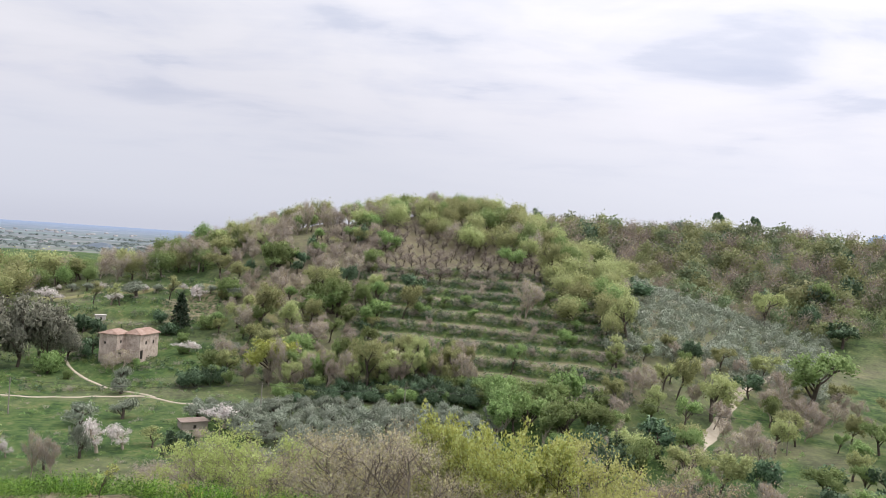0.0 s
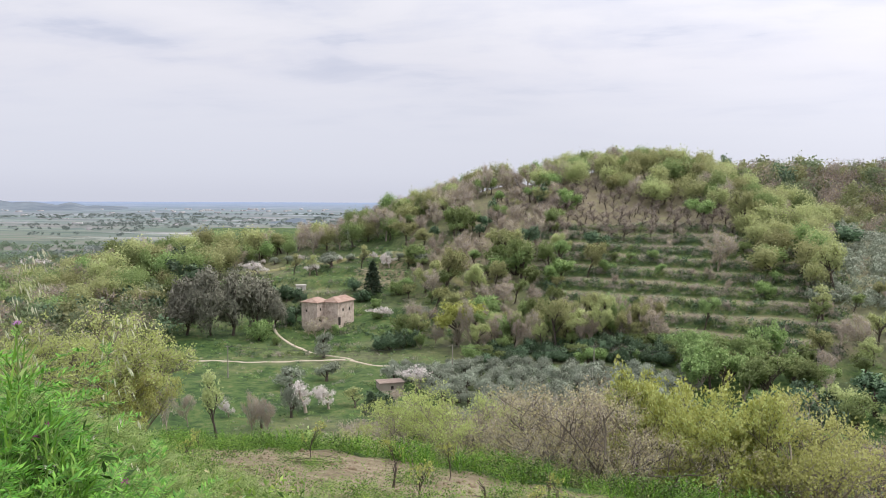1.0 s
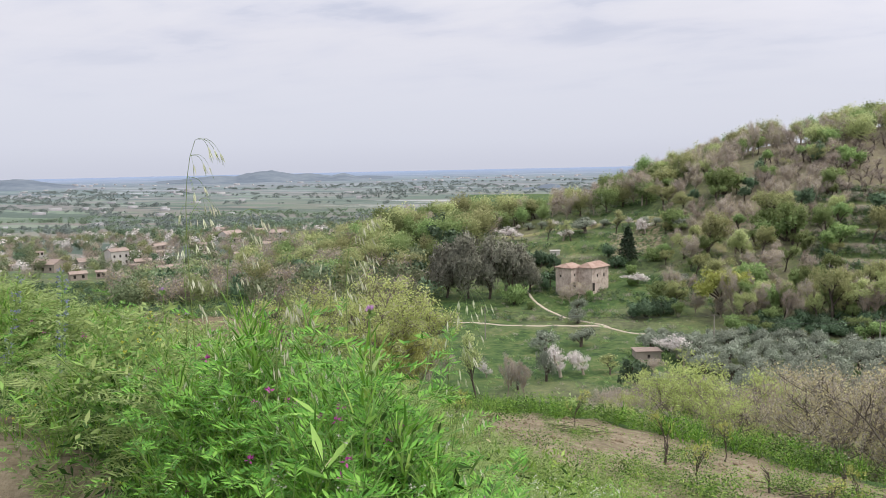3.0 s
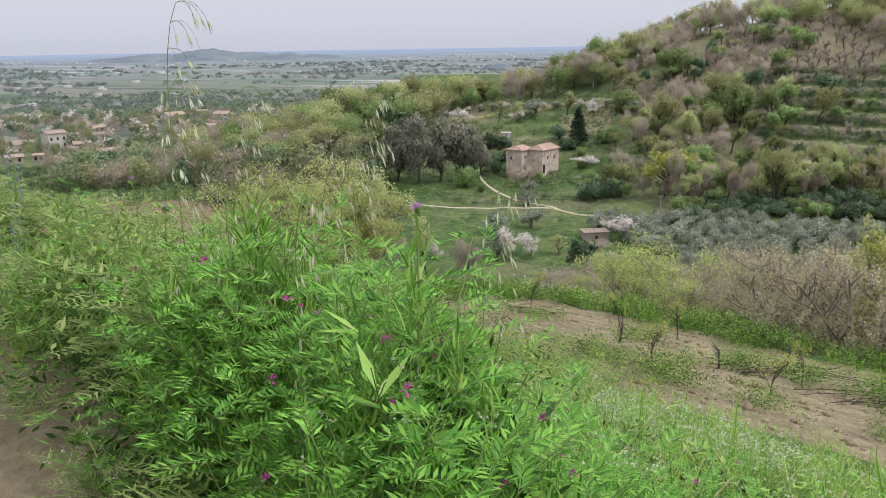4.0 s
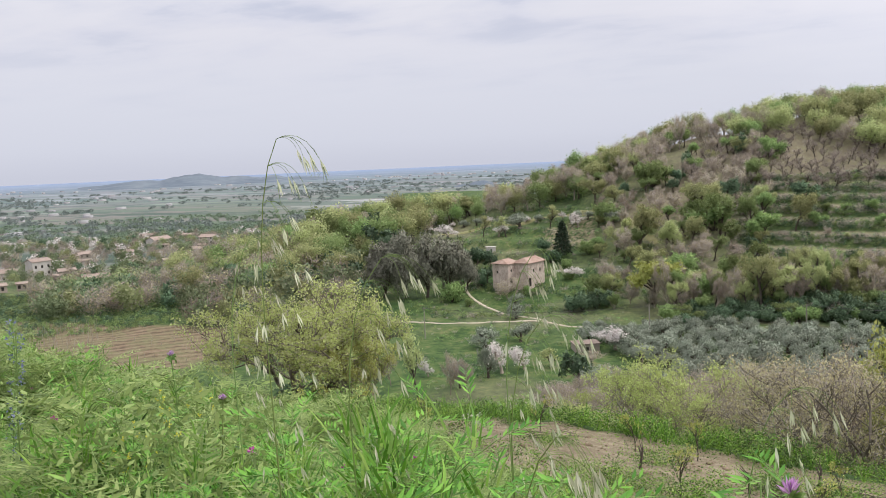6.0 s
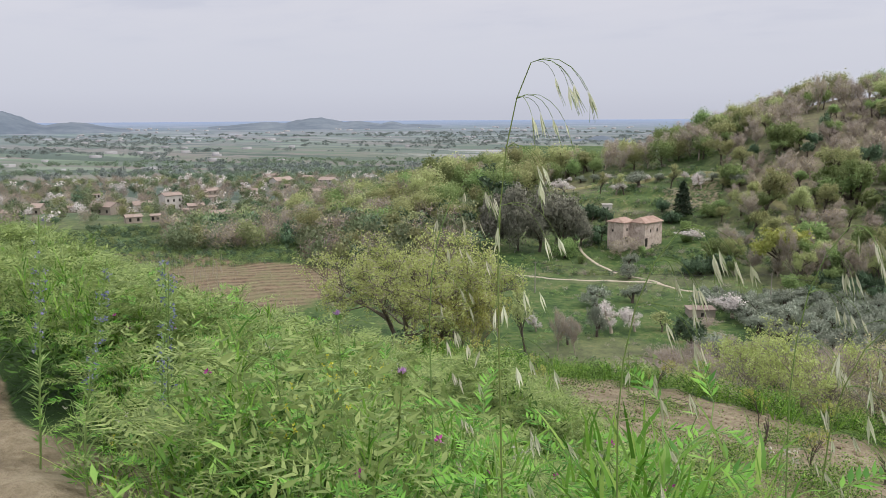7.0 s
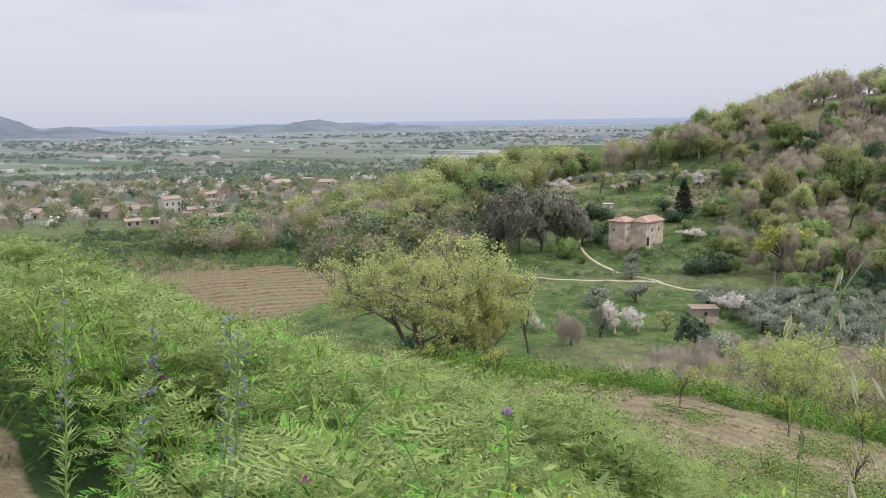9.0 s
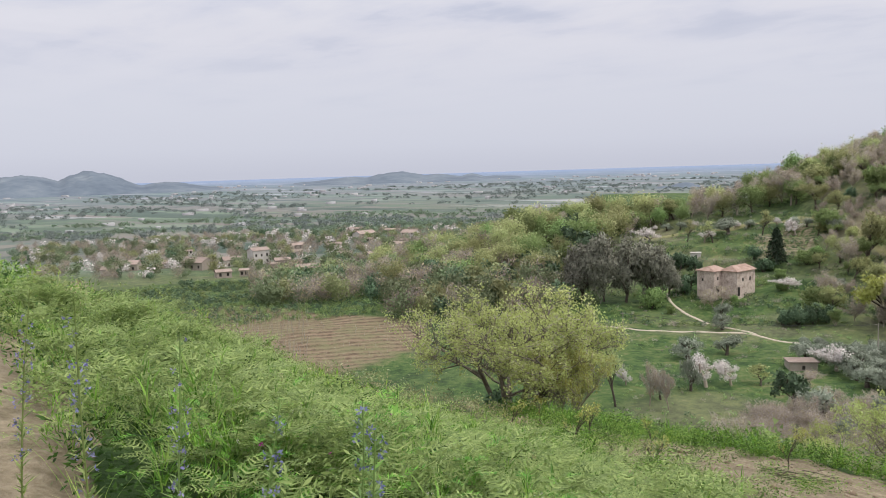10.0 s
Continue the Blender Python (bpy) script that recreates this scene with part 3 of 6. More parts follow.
class Kind:
    """A kind of tree: a trunk mesh and a crown mesh, one metre high, to be set at any size."""

    def __init__(self, name, leaf, seed, per_tip=6, leaf_size=0.05, jitter=0.05, wide=1.0, bark=None, droop=0.0, aspect=0.6, limbs_to=2, sides=(6, 4, 3, 3, 3), extra=None, simple=True, soft=0.5, **frame_args):
        rng, rs = random.Random(seed), np.random.RandomState(seed)
        limbs, tips = grow(rng, **frame_args)
        V, F, off = [], [], 0
        for level, rows in enumerate(limbs[:limbs_to + 1]):
            if rows:
                v, f = tubes(rows, sides[level])
                V.append(v)
                F.append(f + off)
                off += len(v)
        V, F = np.concatenate(V), np.concatenate(F)
        P = np.array([t[0] for t in tips])
        W = np.array([t[1] for t in tips])
        top = P[:, 2].max()
        reach = np.percentile(np.hypot(P[:, 0], P[:, 1]), 92)
        scale = np.array([0.5 * wide / reach, 0.5 * wide / reach, 1 / top])
        V, P = V * scale, P * scale
        self.name = name
        self.trunk = mesh_np(name + "_trunk", V, F, bark or BARK, smooth=True)
        C, N = np.repeat(P, per_tip, 0), np.repeat(W, per_tip, 0)
        v, f = leaves_at(rs, C, N, leaf_size, aspect, jitter, droop=droop, simple=simple)
        mats, idx = [leaf], np.zeros(len(f), int)
        if extra:
            mat2, n2, size2, aspect2 = extra
            C, N = np.repeat(P, n2, 0), np.repeat(W, n2, 0)
            v2, f2 = leaves_at(rs, C, N, size2, aspect2, jitter, droop=droop, simple=simple)
            f2 = f2 + len(v)
            v, f, idx, mats = np.concatenate([v, v2]), np.concatenate([f, f2]), np.concatenate([idx, np.ones(len(f2), int)]), [leaf, mat2]
        f, nrm = puffed(v, f, soft)
        self.crown_v, self.crown_f, self.crown_i, self.mats, self.crown_n = v, f, idx, mats, nrm
        self.crown = mesh_np(name + "_crown", v, f, mats, idx, normals=nrm)

    def put(self, rng, x, y, tall, label, category="tree", name=None, group="", wide=1.0, sink=0.15):
        m = Matrix.Translation((x, y, ground_z(x, y) - sink)) @ Matrix.Rotation(rng.uniform(0, 6.28), 4, "Z") @ Matrix.Diagonal((tall * wide, tall * wide, tall, 1))
        ob = empty(name or "tree", m, label, category, group)
        part("trunk", self.trunk, ob)
        part("crown", self.crown, ob)
        return ob


FULL = dict(levels=3, kids=(6, 4, 3), jitter=0.05, up=0.28, low=0.42)
FAR = dict(levels=2, kids=(9, 5), jitter=0.1, up=0.24, low=0.3, sides=(5, 3, 3), limbs_to=1)
OAK = [Kind("oak", LEAF_SPRING, s, per_tip=20, leaf_size=0.045, aspect=0.8, wide=1.05, trunk=0.3, spread=0.95, **FULL) for s in (1, 2, 3)]
OAK_FAR = [Kind("oak", LEAF_SPRING, s, per_tip=27, leaf_size=0.055, aspect=0.85, wide=0.95, trunk=0.3, spread=0.95, **FAR) for s in (31, 32, 33)]
GREEN = [Kind("green_tree", LEAF_GREEN, s, per_tip=20, leaf_size=0.045, aspect=0.8, wide=0.95, trunk=0.35, spread=0.85, **FULL) for s in (4, 5)]
GREEN_FAR = [Kind("green_tree", LEAF_GREEN, s, per_tip=27, leaf_size=0.057, aspect=0.85, wide=0.9, trunk=0.35, spread=0.85, **FAR) for s in (34, 35)]
BARE = [Kind("bare_tree", TWIGS, s, per_tip=10, leaf_size=0.14, aspect=0.05, wide=0.95, bark=TWIG, levels=3, kids=(6, 4, 3), jitter=0.03, trunk=0.28, spread=0.75, up=0.35, thick=0.016, low=0.25, extra=(LEAF_BUD, 6, 0.026, 0.8)) for s in (6, 7, 8)]
BARE_FAR = [Kind("bare_tree", TWIGS, s, per_tip=16, leaf_size=0.17, aspect=0.055, wide=0.95, bark=TWIG, levels=2, kids=(7, 5), jitter=0.05, trunk=0.28, spread=0.75, up=0.35, thick=0.018, low=0.1, limbs_to=1, sides=(5, 3, 3), extra=(LEAF_BUD, 7, 0.036, 0.8)) for s in (36, 37)]
ORCHARD = [Kind("fruit_tree", WOOD_TWIGS, s, per_tip=6, leaf_size=0.2, aspect=0.055, wide=1.2, bark=BARK, levels=2, kids=(6, 5), jitter=0.04, trunk=0.2, spread=0.85, up=0.25, thick=0.022, low=0.35, limbs_to=2, sides=(5, 3, 3)) for s in (9, 10)]
OLIVE = [Kind("olive", LEAF_OLIVE, s, per_tip=18, leaf_size=0.11, aspect=0.5, wide=1.2, levels=2, kids=(6, 6), jitter=0.085, trunk=0.2, spread=0.95, up=0.2, thick=0.05, low=0.3, sides=(5, 3, 3), limbs_to=1) for s in (11, 12)]
DARK = [Kind("evergreen", LEAF_DARK, s, per_tip=12, leaf_size=0.075, aspect=0.8, wide=0.95, trunk=0.3, spread=0.85, **FULL) for s in (13, 14)]
BLOOM = [Kind("blossom_tree", LEAF_BLOOM, s, per_tip=10, leaf_size=0.055, aspect=0.9, wide=1.35, bark=TWIG, trunk=0.2, spread=0.9, **FULL) for s in (15,)]
RUST = [Kind("eucalyptus", LEAF_RUST, s, per_tip=14, leaf_size=0.06, aspect=0.5, droop=0.8, wide=0.75, trunk=0.35, spread=1.0, levels=3, kids=(11, 5, 4), jitter=0.05, up=0.05, low=0.16) for s in (16, 17)]
YELLOW = [Kind("yellow_tree", LEAF_YELLOW, s, per_tip=12, leaf_size=0.06, aspect=0.8, wide=0.95, trunk=0.3, spread=0.85, **FULL) for s in (18,)]
SHRUB = [Kind("shrub", LEAF_GREEN, s, per_tip=16, leaf_size=0.11, aspect=0.8, jitter=0.09, wide=1.5, stems=4, levels=2, kids=(4, 4), trunk=0.2, spread=0.9, up=0.3, low=0.1, sides=(4, 3, 3), limbs_to=1) for s in (19, 20)]
HEDGE = [Kind("dark_bush", LEAF_DARK, s, per_tip=16, leaf_size=0.11, aspect=0.8, jitter=0.09, wide=1.5, stems=4, levels=2, kids=(4, 4), trunk=0.2, spread=0.9, up=0.3, low=0.1, sides=(4, 3, 3), limbs_to=1) for s in (29,)]
THICKET = [Kind("bare_shrub", TWIGS, s, per_tip=12, leaf_size=0.16, aspect=0.045, wide=1.3, bark=TWIG, stems=4, levels=2, kids=(5, 4), jitter=0.05, trunk=0.25, spread=0.8, up=0.35, thick=0.016, low=0.12, limbs_to=2, sides=(4, 3, 3), extra=(LEAF_BUD, 5, 0.03, 0.8)) for s in (22, 23, 24)]
POPLAR = [Kind("poplar", LEAF_GREEN, s, per_tip=9, leaf_size=0.05, aspect=0.8, jitter=0.03, wide=0.6, bark=TWIG, stems=3, levels=3, kids=(7, 4, 2), trunk=0.6, spread=0.5, up=0.55, low=0.1) for s in (21,)]

LABELS = {"oak": "oak with fresh yellow-green spring leaves on the hillside", "green_tree": "broad tree in full green leaf among the woods",
          "bare_tree": "leafless grey-brown tree with fine twigs", "bare_shrub": "leafless grey-brown shrub in a dense thicket", "fruit_tree": "small bare fruit tree in the brown hillside orchard",
          "olive": "silvery grey-green olive tree in a grove", "evergreen": "dense dark evergreen tree among lighter woods",
          "blossom_tree": "low tree covered in white blossom", "eucalyptus": "tall dark eucalyptus with reddish-grey drooping leaves",
          "yellow_tree": "tree with bright yellow young leaves", "shrub": "rounded green shrub on the grass", "dark_bush": "low dark green bush in a dense hedge", "poplar": "slender pale green poplar with thin stems"}
GROUPS = {"olive": "olives in the grove", "fruit_tree": "bare fruit trees on the slope"}


def riser_at(x, y):
    """Whether a place lies on the steep part between two terraces."""
    f = float(height(np.array([x]), np.array([y]), False)[0]) / TERRACE
    return 0.3 < f - math.floor(f) < 0.92


def scatter(seed, n, az, d, choices, tall, gap=3.5, keep=None, wide=(0.85, 1.2)):
    """Trees over a stretch of land given by headings and distances; choices: rows of (kinds, weight)."""
    rng = random.Random(seed)
    done, tries = [], 0
    pool = [k for k, w in choices]
    weights = [w for k, w in choices]
    while len(done) < n and tries < n * 12:
        tries += 1
        a = rng.uniform(*az)
        dd = math.sqrt(rng.uniform(d[0] ** 2, d[1] ** 2))
        x, y = pol(a, dd)
        if keep and not keep(a, dd, x, y):
            continue
        if any((x - u) ** 2 + (y - v) ** 2 < gap * gap for u, v in done):
            continue
        done.append((x, y))
        kind = rng.choice(rng.choices(pool, weights)[0])
        kind.put(rng, x, y, rng.uniform(*tall), LABELS[kind.name], "shrub" if kind.name == "shrub" else "tree", kind.name, GROUPS.get(kind.name, ""), rng.uniform(*wide))


# woods of the main hill: leafy crown and right shoulder
scatter(101, 85, (-9, 4), (268, 350), [(OAK_FAR, 7), (GREEN_FAR, 2), (BARE_FAR, 2)], (7, 10), 5.2, lambda a, d, x, y: d > 268 + (a + 9) * 2.2)
scatter(102, 48, (-14, -4), (210, 300), [(OAK_FAR, 6), (GREEN_FAR, 3), (BARE_FAR, 2)], (6, 9), 5, lambda a, d, x, y: a < -5.5 - (300 - d) * 0.06)
# the ridge running down to the left
scatter(103, 75, (3, 17), (288, 330), [(OAK_FAR, 3), (BARE_FAR, 6), (GREEN_FAR, 2), (DARK, 0.2)], (6, 9), 4.6)
# mixed scrub of the left face
scatter(104, 140, (2.5, 14), (186, 288), [(OAK, 2), (BARE_FAR, 8), (GREEN, 2.5), (POPLAR, 1.5), (DARK, 0.5), (SHRUB, 1)], (3.5, 7.5), 3.6, lambda a, d, x, y: a > 2 or d < 250)
# brown orchard under the crown
scatter(105, 150, (-8.5, 7.5), (252, 306), [(ORCHARD, 1)], (3.6, 5.2), 3.8, lambda a, d, x, y: d < 300 - abs(a))
# shrubs on the terraces
scatter(106, 40, (-13, 1), (186, 250), [(BARE_FAR, 5), (SHRUB, 2), (GREEN, 0.6), (OAK, 0.6)], (1.6, 3.4), 3.5, lambda a, d, x, y: riser_at(x, y))
# tall thin trees over a dark hedge at the foot of the hill
scatter(107, 60, (-4, 9), (182, 194), [(BARE, 6), (OAK, 3), (POPLAR, 2), (GREEN, 1)], (5, 8), 2.2, wide=(0.6, 0.8))
scatter(108, 60, (-5, 9.5), (174, 183), [(HEDGE, 6), (SHRUB, 2)], (2, 3.6), 1.6)
# poplars in the dip to the right
scatter(109, 26, (-13, -5), (152, 175), [(POPLAR, 5), (GREEN, 2)], (6.5, 9), 2.5, wide=(0.9, 1.2))
# woods of the spur behind the farmhouse
scatter(110, 120, (24, 43), (225, 305), [(OAK_FAR, 4), (GREEN_FAR, 4), (BARE_FAR, 3), (DARK, 0.4)], (7, 10.5), 4.6, lambda a, d, x, y: d > 236 + max(0, 30 - a) * 8)
scatter(111, 45, (11, 26), (274, 300), [(OAK_FAR, 3), (BARE_FAR, 4), (GREEN_FAR, 3), (DARK, 0.5)], (6, 9), 4.2)
# olive groves
scatter(115, 170, (-6, 15), (118, 168), [(OLIVE, 1)], (2.5, 3.4), 3.0, lambda a, d, x, y: d > 128 + max(0, a - 8) * 4)
# scrub on the slope under the field
scatter(125, 34, (-15, 13), (33, 50), [(THICKET, 5), (OAK, 1), (GREEN, 1)], (3.2, 5.0), 1.9)
scatter(117, 95, (-12, 30), (48, 122), [(THICKET, 7), (OLIVE, 1), (GREEN, 1)], (3, 5.5), 3.0, lambda a, d, x, y: a < 19 or d < 80)
scatter(126, 110, (-3, 21), (92, 132), [(THICKET, 7), (GREEN, 0.5), (OLIVE, 1)], (2.8, 4.6), 2.4, lambda a, d, x, y: d < 128 - max(0, a - 12) * 2)
scatter(118, 105, (-34, -9), (50, 150), [(BARE, 3), (DARK, 5), (GREEN, 3), (OAK, 2)], (4, 7), 3.6)
scatter(119, 70, (-34, -13), (150, 215), [(BARE, 5), (OAK, 3), (GREEN, 2), (DARK, 0.6)], (4, 7), 4.5)


def woods(name, seed, n, az, d, choices, tall, label, keep=None, gap=4.0):
    """Far woods that nobody could count: one mesh of many crowns."""
    rng = random.Random(seed)
    V, F, I, T, Q, off, mats, done = [], [], [], [], [], 0, [], []
    tries = 0
    while len(done) < n and tries < n * 10:
        tries += 1
        a, dd = rng.uniform(*az), math.sqrt(rng.uniform(d[0] ** 2, d[1] ** 2))
        x, y = pol(a, dd)
        if keep and not keep(a, dd, x, y):
            continue
        if any((x - u) ** 2 + (y - v) ** 2 < gap * gap for u, v in done[-250:]):
            continue
        done.append((x, y))
        kind = rng.choice(rng.choices([k for k, w in choices], [w for k, w in choices])[0])
        h, turn = rng.uniform(*tall), rng.uniform(0, 6.28)
        c, s = math.cos(turn), math.sin(turn)
        w = h * rng.uniform(0.9, 1.25)
        v = kind.crown_v
        P = np.stack([(v[:, 0] * c - v[:, 1] * s) * w + x, (v[:, 0] * s + v[:, 1] * c) * w + y, v[:, 2] * h + 0.0], -1)
        P[:, 2] += ground_z(x, y) - 0.2
        V.append(P)
        nv = kind.crown_n
        Q.append(np.stack([nv[:, 0] * c - nv[:, 1] * s, nv[:, 0] * s + nv[:, 1] * c, nv[:, 2]], -1))
        F.append(kind.crown_f + off)
        off += len(P)
        for mt in kind.mats:
            if mt not in mats:
                mats.append(mt)
        look_up = np.array([mats.index(mt) for mt in kind.mats])
        I.append(look_up[kind.crown_i])
        T.append(np.full(len(P), rng.random() - 0.5))
    me = mesh_np(name, np.concatenate(V), np.concatenate(F), mats, np.concatenate(I), normals=np.concatenate(Q))
    me.attributes.new("tint", "FLOAT", "POINT").data.foreach_set("value", np.concatenate(T).astype(np.float32))
    return tagged(new(name, me), label, "woods", kind="stuff")


SMALL = dict(levels=1, kids=(9,), jitter=0.13, up=0.3, low=0.1, sides=(4, 3), limbs_to=0)
W_OAK = [Kind("oak", LEAF_WOOD_PALE, s, per_tip=28, leaf_size=0.1, aspect=0.85, wide=1.05, trunk=0.35, spread=0.95, **SMALL) for s in (1, 2, 3)]
W_GREEN = [Kind("green_tree", LEAF_WOOD, s, per_tip=27, leaf_size=0.1, aspect=0.85, wide=0.95, trunk=0.4, spread=0.85, **SMALL) for s in (43, 44)]
W_BARE = [Kind("bare_tree", WOOD_TWIGS, s, per_tip=15, leaf_size=0.26, aspect=0.08, wide=0.95, trunk=0.4, spread=0.8, extra=(LEAF_BUD, 10, 0.06, 0.8), **SMALL) for s in (45, 46)]
W_DARK = [Kind("evergreen", LEAF_DARK, s, per_tip=18, leaf_size=0.125, aspect=0.85, wide=0.9, trunk=0.4, spread=0.8, **SMALL) for s in (47,)]
W_BLOOM = [Kind("blossom", LEAF_BLOOM, s, per_tip=9, leaf_size=0.15, wide=1.2, aspect=0.9, trunk=0.3, spread=0.9, **SMALL) for s in (48,)]
# leaves of the far plain, paled and blued to carry painted distance haze
LEAF_HAZE = leaf_mat("hazed_plain_foliage", (0.185, 0.225, 0.215), (0.235, 0.275, 0.26), (0.305, 0.345, 0.33), 0.3, 0.8, spread=0.12)
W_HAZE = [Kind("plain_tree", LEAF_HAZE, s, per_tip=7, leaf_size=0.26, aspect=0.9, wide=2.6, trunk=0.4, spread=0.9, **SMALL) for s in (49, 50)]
LEAF_GROVE = leaf_mat("grove_foliage", (0.143, 0.187, 0.132), (0.198, 0.253, 0.182), (0.264, 0.319, 0.231), 0.25, 0.8, spread=0.15)
W_GROVE = [Kind("grove_tree", LEAF_GROVE, s, per_tip=6, leaf_size=0.28, wide=1.5, trunk=0.4, spread=0.9, **SMALL) for s in (51, 52)]
# streamside woods between vineyard and town
woods("streamside_woods", 112, 280, (35, 51), (228, 275), [(W_BARE, 6), (W_GREEN, 3), (W_OAK, 2), (W_DARK, 1.0)], (4.5, 8.0), "mixed bare and green woods along a stream")
woods("valley_woods", 129, 130, (30.5, 42), (196, 246), [(W_BARE, 4), (W_GREEN, 4), (W_OAK, 3), (W_DARK, 1.0)], (4.5, 8.5), "mixed spring trees in the dip beside the vineyard", gap=4)
W_OLIVE = [Kind("olive", LEAF_OLIVE, s, per_tip=14, leaf_size=0.17, aspect=0.5, wide=1.25, trunk=0.2, spread=0.95, **SMALL) for s in (53, 54)]
woods("olive_grove", 116, 330, (-27, -13.5), (205, 300), [(W_OLIVE, 1)], (2.6, 3.5), "silvery grey-green olive grove on the far slope", gap=3.1)
# right-hand hill
woods("hill_woods", 113, 330, (-36, -8.5), (325, 490), [(W_GREEN, 4), (W_OAK, 4), (W_BARE, 5), (W_DARK, 0.7)], (7, 11), "mixed spring woods over a far hillside", gap=5)
woods("hill_scrub", 114, 70, (-32, -14), (295, 340), [(W_BARE, 4), (W_OAK, 3), (W_GREEN, 2), (W_DARK, 0.6)], (5, 8), "scattered scrub and trees above the olive grove", gap=5)
woods("town_trees", 120, 1100, (30, 66), (270, 640), [(W_BARE, 5), (W_GREEN, 3), (W_OAK, 1.5), (W_DARK, 0.8), (W_BLOOM, 1.2)], (2.8, 5.6), "garden trees, hedges and white blossom between houses", lambda a, d, x, y: a < 52 or d > 318, gap=5)
woods("plain_orchards", 126, 900, (28, 68), (520, 1100), [(W_GROVE, 1)], (3, 4.5), "dark green groves on the near plain", lambda a, d, x, y: fbm(x / 120, y / 50, 78, 2) > 0.5, gap=4)
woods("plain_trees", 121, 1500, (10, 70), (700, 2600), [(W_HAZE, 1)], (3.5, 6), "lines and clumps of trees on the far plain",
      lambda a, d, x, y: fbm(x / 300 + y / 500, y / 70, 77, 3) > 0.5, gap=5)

# scrub on the banks between terraces, and weeds over the valley meadows
TINY = dict(levels=1, kids=(5,), jitter=0.2, up=0.3, low=0.0, sides=(3, 3), limbs_to=0, trunk=0.2, spread=1.0)
T_GREEN = [Kind("weed", LEAF_GREEN, 81, per_tip=5, leaf_size=0.3, wide=1.8, **TINY)]
T_DARK = [Kind("weed", LEAF_DARK, 82, per_tip=5, leaf_size=0.3, wide=1.8, **TINY)]
T_BARE = [Kind("weed", TWIGS, 83, per_tip=8, leaf_size=0.5, aspect=0.08, wide=1.8, **TINY)]
woods("terrace_scrub", 122, 4200, (-15, 5), (176, 262), [(T_DARK, 3), (T_BARE, 4), (T_GREEN, 2)], (0.7, 1.5), "dark scrub along the terrace banks", lambda a, d, x, y: riser_at(x, y), gap=1.0)
woods("meadow_weeds", 123, 3600, (-26, 34), (70, 262), [(T_GREEN, 5), (T_DARK, 1.5), (T_BARE, 1.5)], (0.25, 0.8), "rough weeds and low bushes over the meadows", lambda a, d, x, y: fbm(x / 9, y / 9, 91, 3) > 0.46, gap=0.9)
woods("garden_scrub", 128, 1500, (10, 30), (186, 285), [(T_DARK, 3), (T_GREEN, 4), (T_BARE, 2)], (0.4, 1.2), "weeds and low bushes along the garden terraces", lambda a, d, x, y: riser_at(x, y) and fbm(x / 12, y / 12, 93, 2) > 0.42, gap=0.8)
SC = dict(levels=2, kids=(4, 4), jitter=0.09, up=0.3, low=0.05, limbs_to=0, trunk=0.2, spread=0.95, stems=2)
S_GREEN = [Kind("scrub", LEAF_WOOD_PALE, 84, per_tip=6, leaf_size=0.075, aspect=0.6, wide=1.7, **SC)]
S_TAN = [Kind("scrub", LEAF_BUD, 85, per_tip=6, leaf_size=0.08, aspect=0.3, wide=1.7, **SC)]
S_DEEP = [Kind("scrub", LEAF_WOOD, 86, per_tip=6, leaf_size=0.075, aspect=0.6, wide=1.7, **SC)]
woods("slope_scrub", 127, 700, (36, 64), (27, 120), [(S_GREEN, 4), (S_TAN, 4), (S_DEEP, 1.5)], (0.9, 2.2), "tangled olive-brown scrub on the slope above the vineyard", lambda a, d, x, y: down(x, y) > 27.5 or x < -25, gap=1.0)
woods("field_end_scrub", 130, 200, (37, 50), (17, 36), [(S_TAN, 4), (S_GREEN, 5), (S_DEEP, 2)], (0.4, 1.0), "dry tan and olive scrub at the end of the tilled field", lambda a, d, x, y: x < -12.5, gap=0.7)
woods("crop_rows", 132, 1500, (51, 67), (239, 288), [(T_GREEN, 2), (T_DARK, 3)], (0.8, 1.7), "dense dark green crop on the valley floor", lambda a, d, x, y: fbm(x / 14, y / 14, 94, 2) > 0.38, gap=1.1)
woods("green_crop", 124, 1100, (43, 64), (206, 240), [(T_GREEN, 3), (T_DARK, 2)], (0.7, 1.4), "dense dark green crop strip beyond the vineyard", gap=1.2)

# ---- the farmhouse ----
STONE = rough_mat("old_plaster_stone", [(0.34, (0.28, 0.22, 0.19)), (0.48, (0.48, 0.395, 0.35)), (0.58, (0.60, 0.51, 0.46)), (0.72, (0.69, 0.61, 0.56))], 0.7, 0.92, 0.6, fine=3.5)
ROOF = rough_mat("clay_roof_tiles", [(0.3, (0.23, 0.15, 0.12)), (0.5, (0.35, 0.245, 0.205)), (0.75, (0.47, 0.37, 0.32))], 0.8, 0.9, 0.4, fine=4)
# near-black paint on solid blocks, for the shade inside windows and doorways
OPENING_SHADE = rough_mat("painted_opening_shade", [(0.3, (0.02, 0.018, 0.016)), (0.8, (0.05, 0.045, 0.04))], 2, 0.9, 0)


def box_bm(bm, lo, hi):
    vs = [bm.verts.new((x, y, z)) for z in (lo[2], hi[2]) for x, y in ((lo[0], lo[1]), (hi[0], lo[1]), (hi[0], hi[1]), (lo[0], hi[1]))]
    for f in ((3, 2, 1, 0), (4, 5, 6, 7), (0, 1, 5, 4), (1, 2, 6, 5), (2, 3, 7, 6), (3, 0, 4, 7)):
        bm.faces.new([vs[k] for k in f])


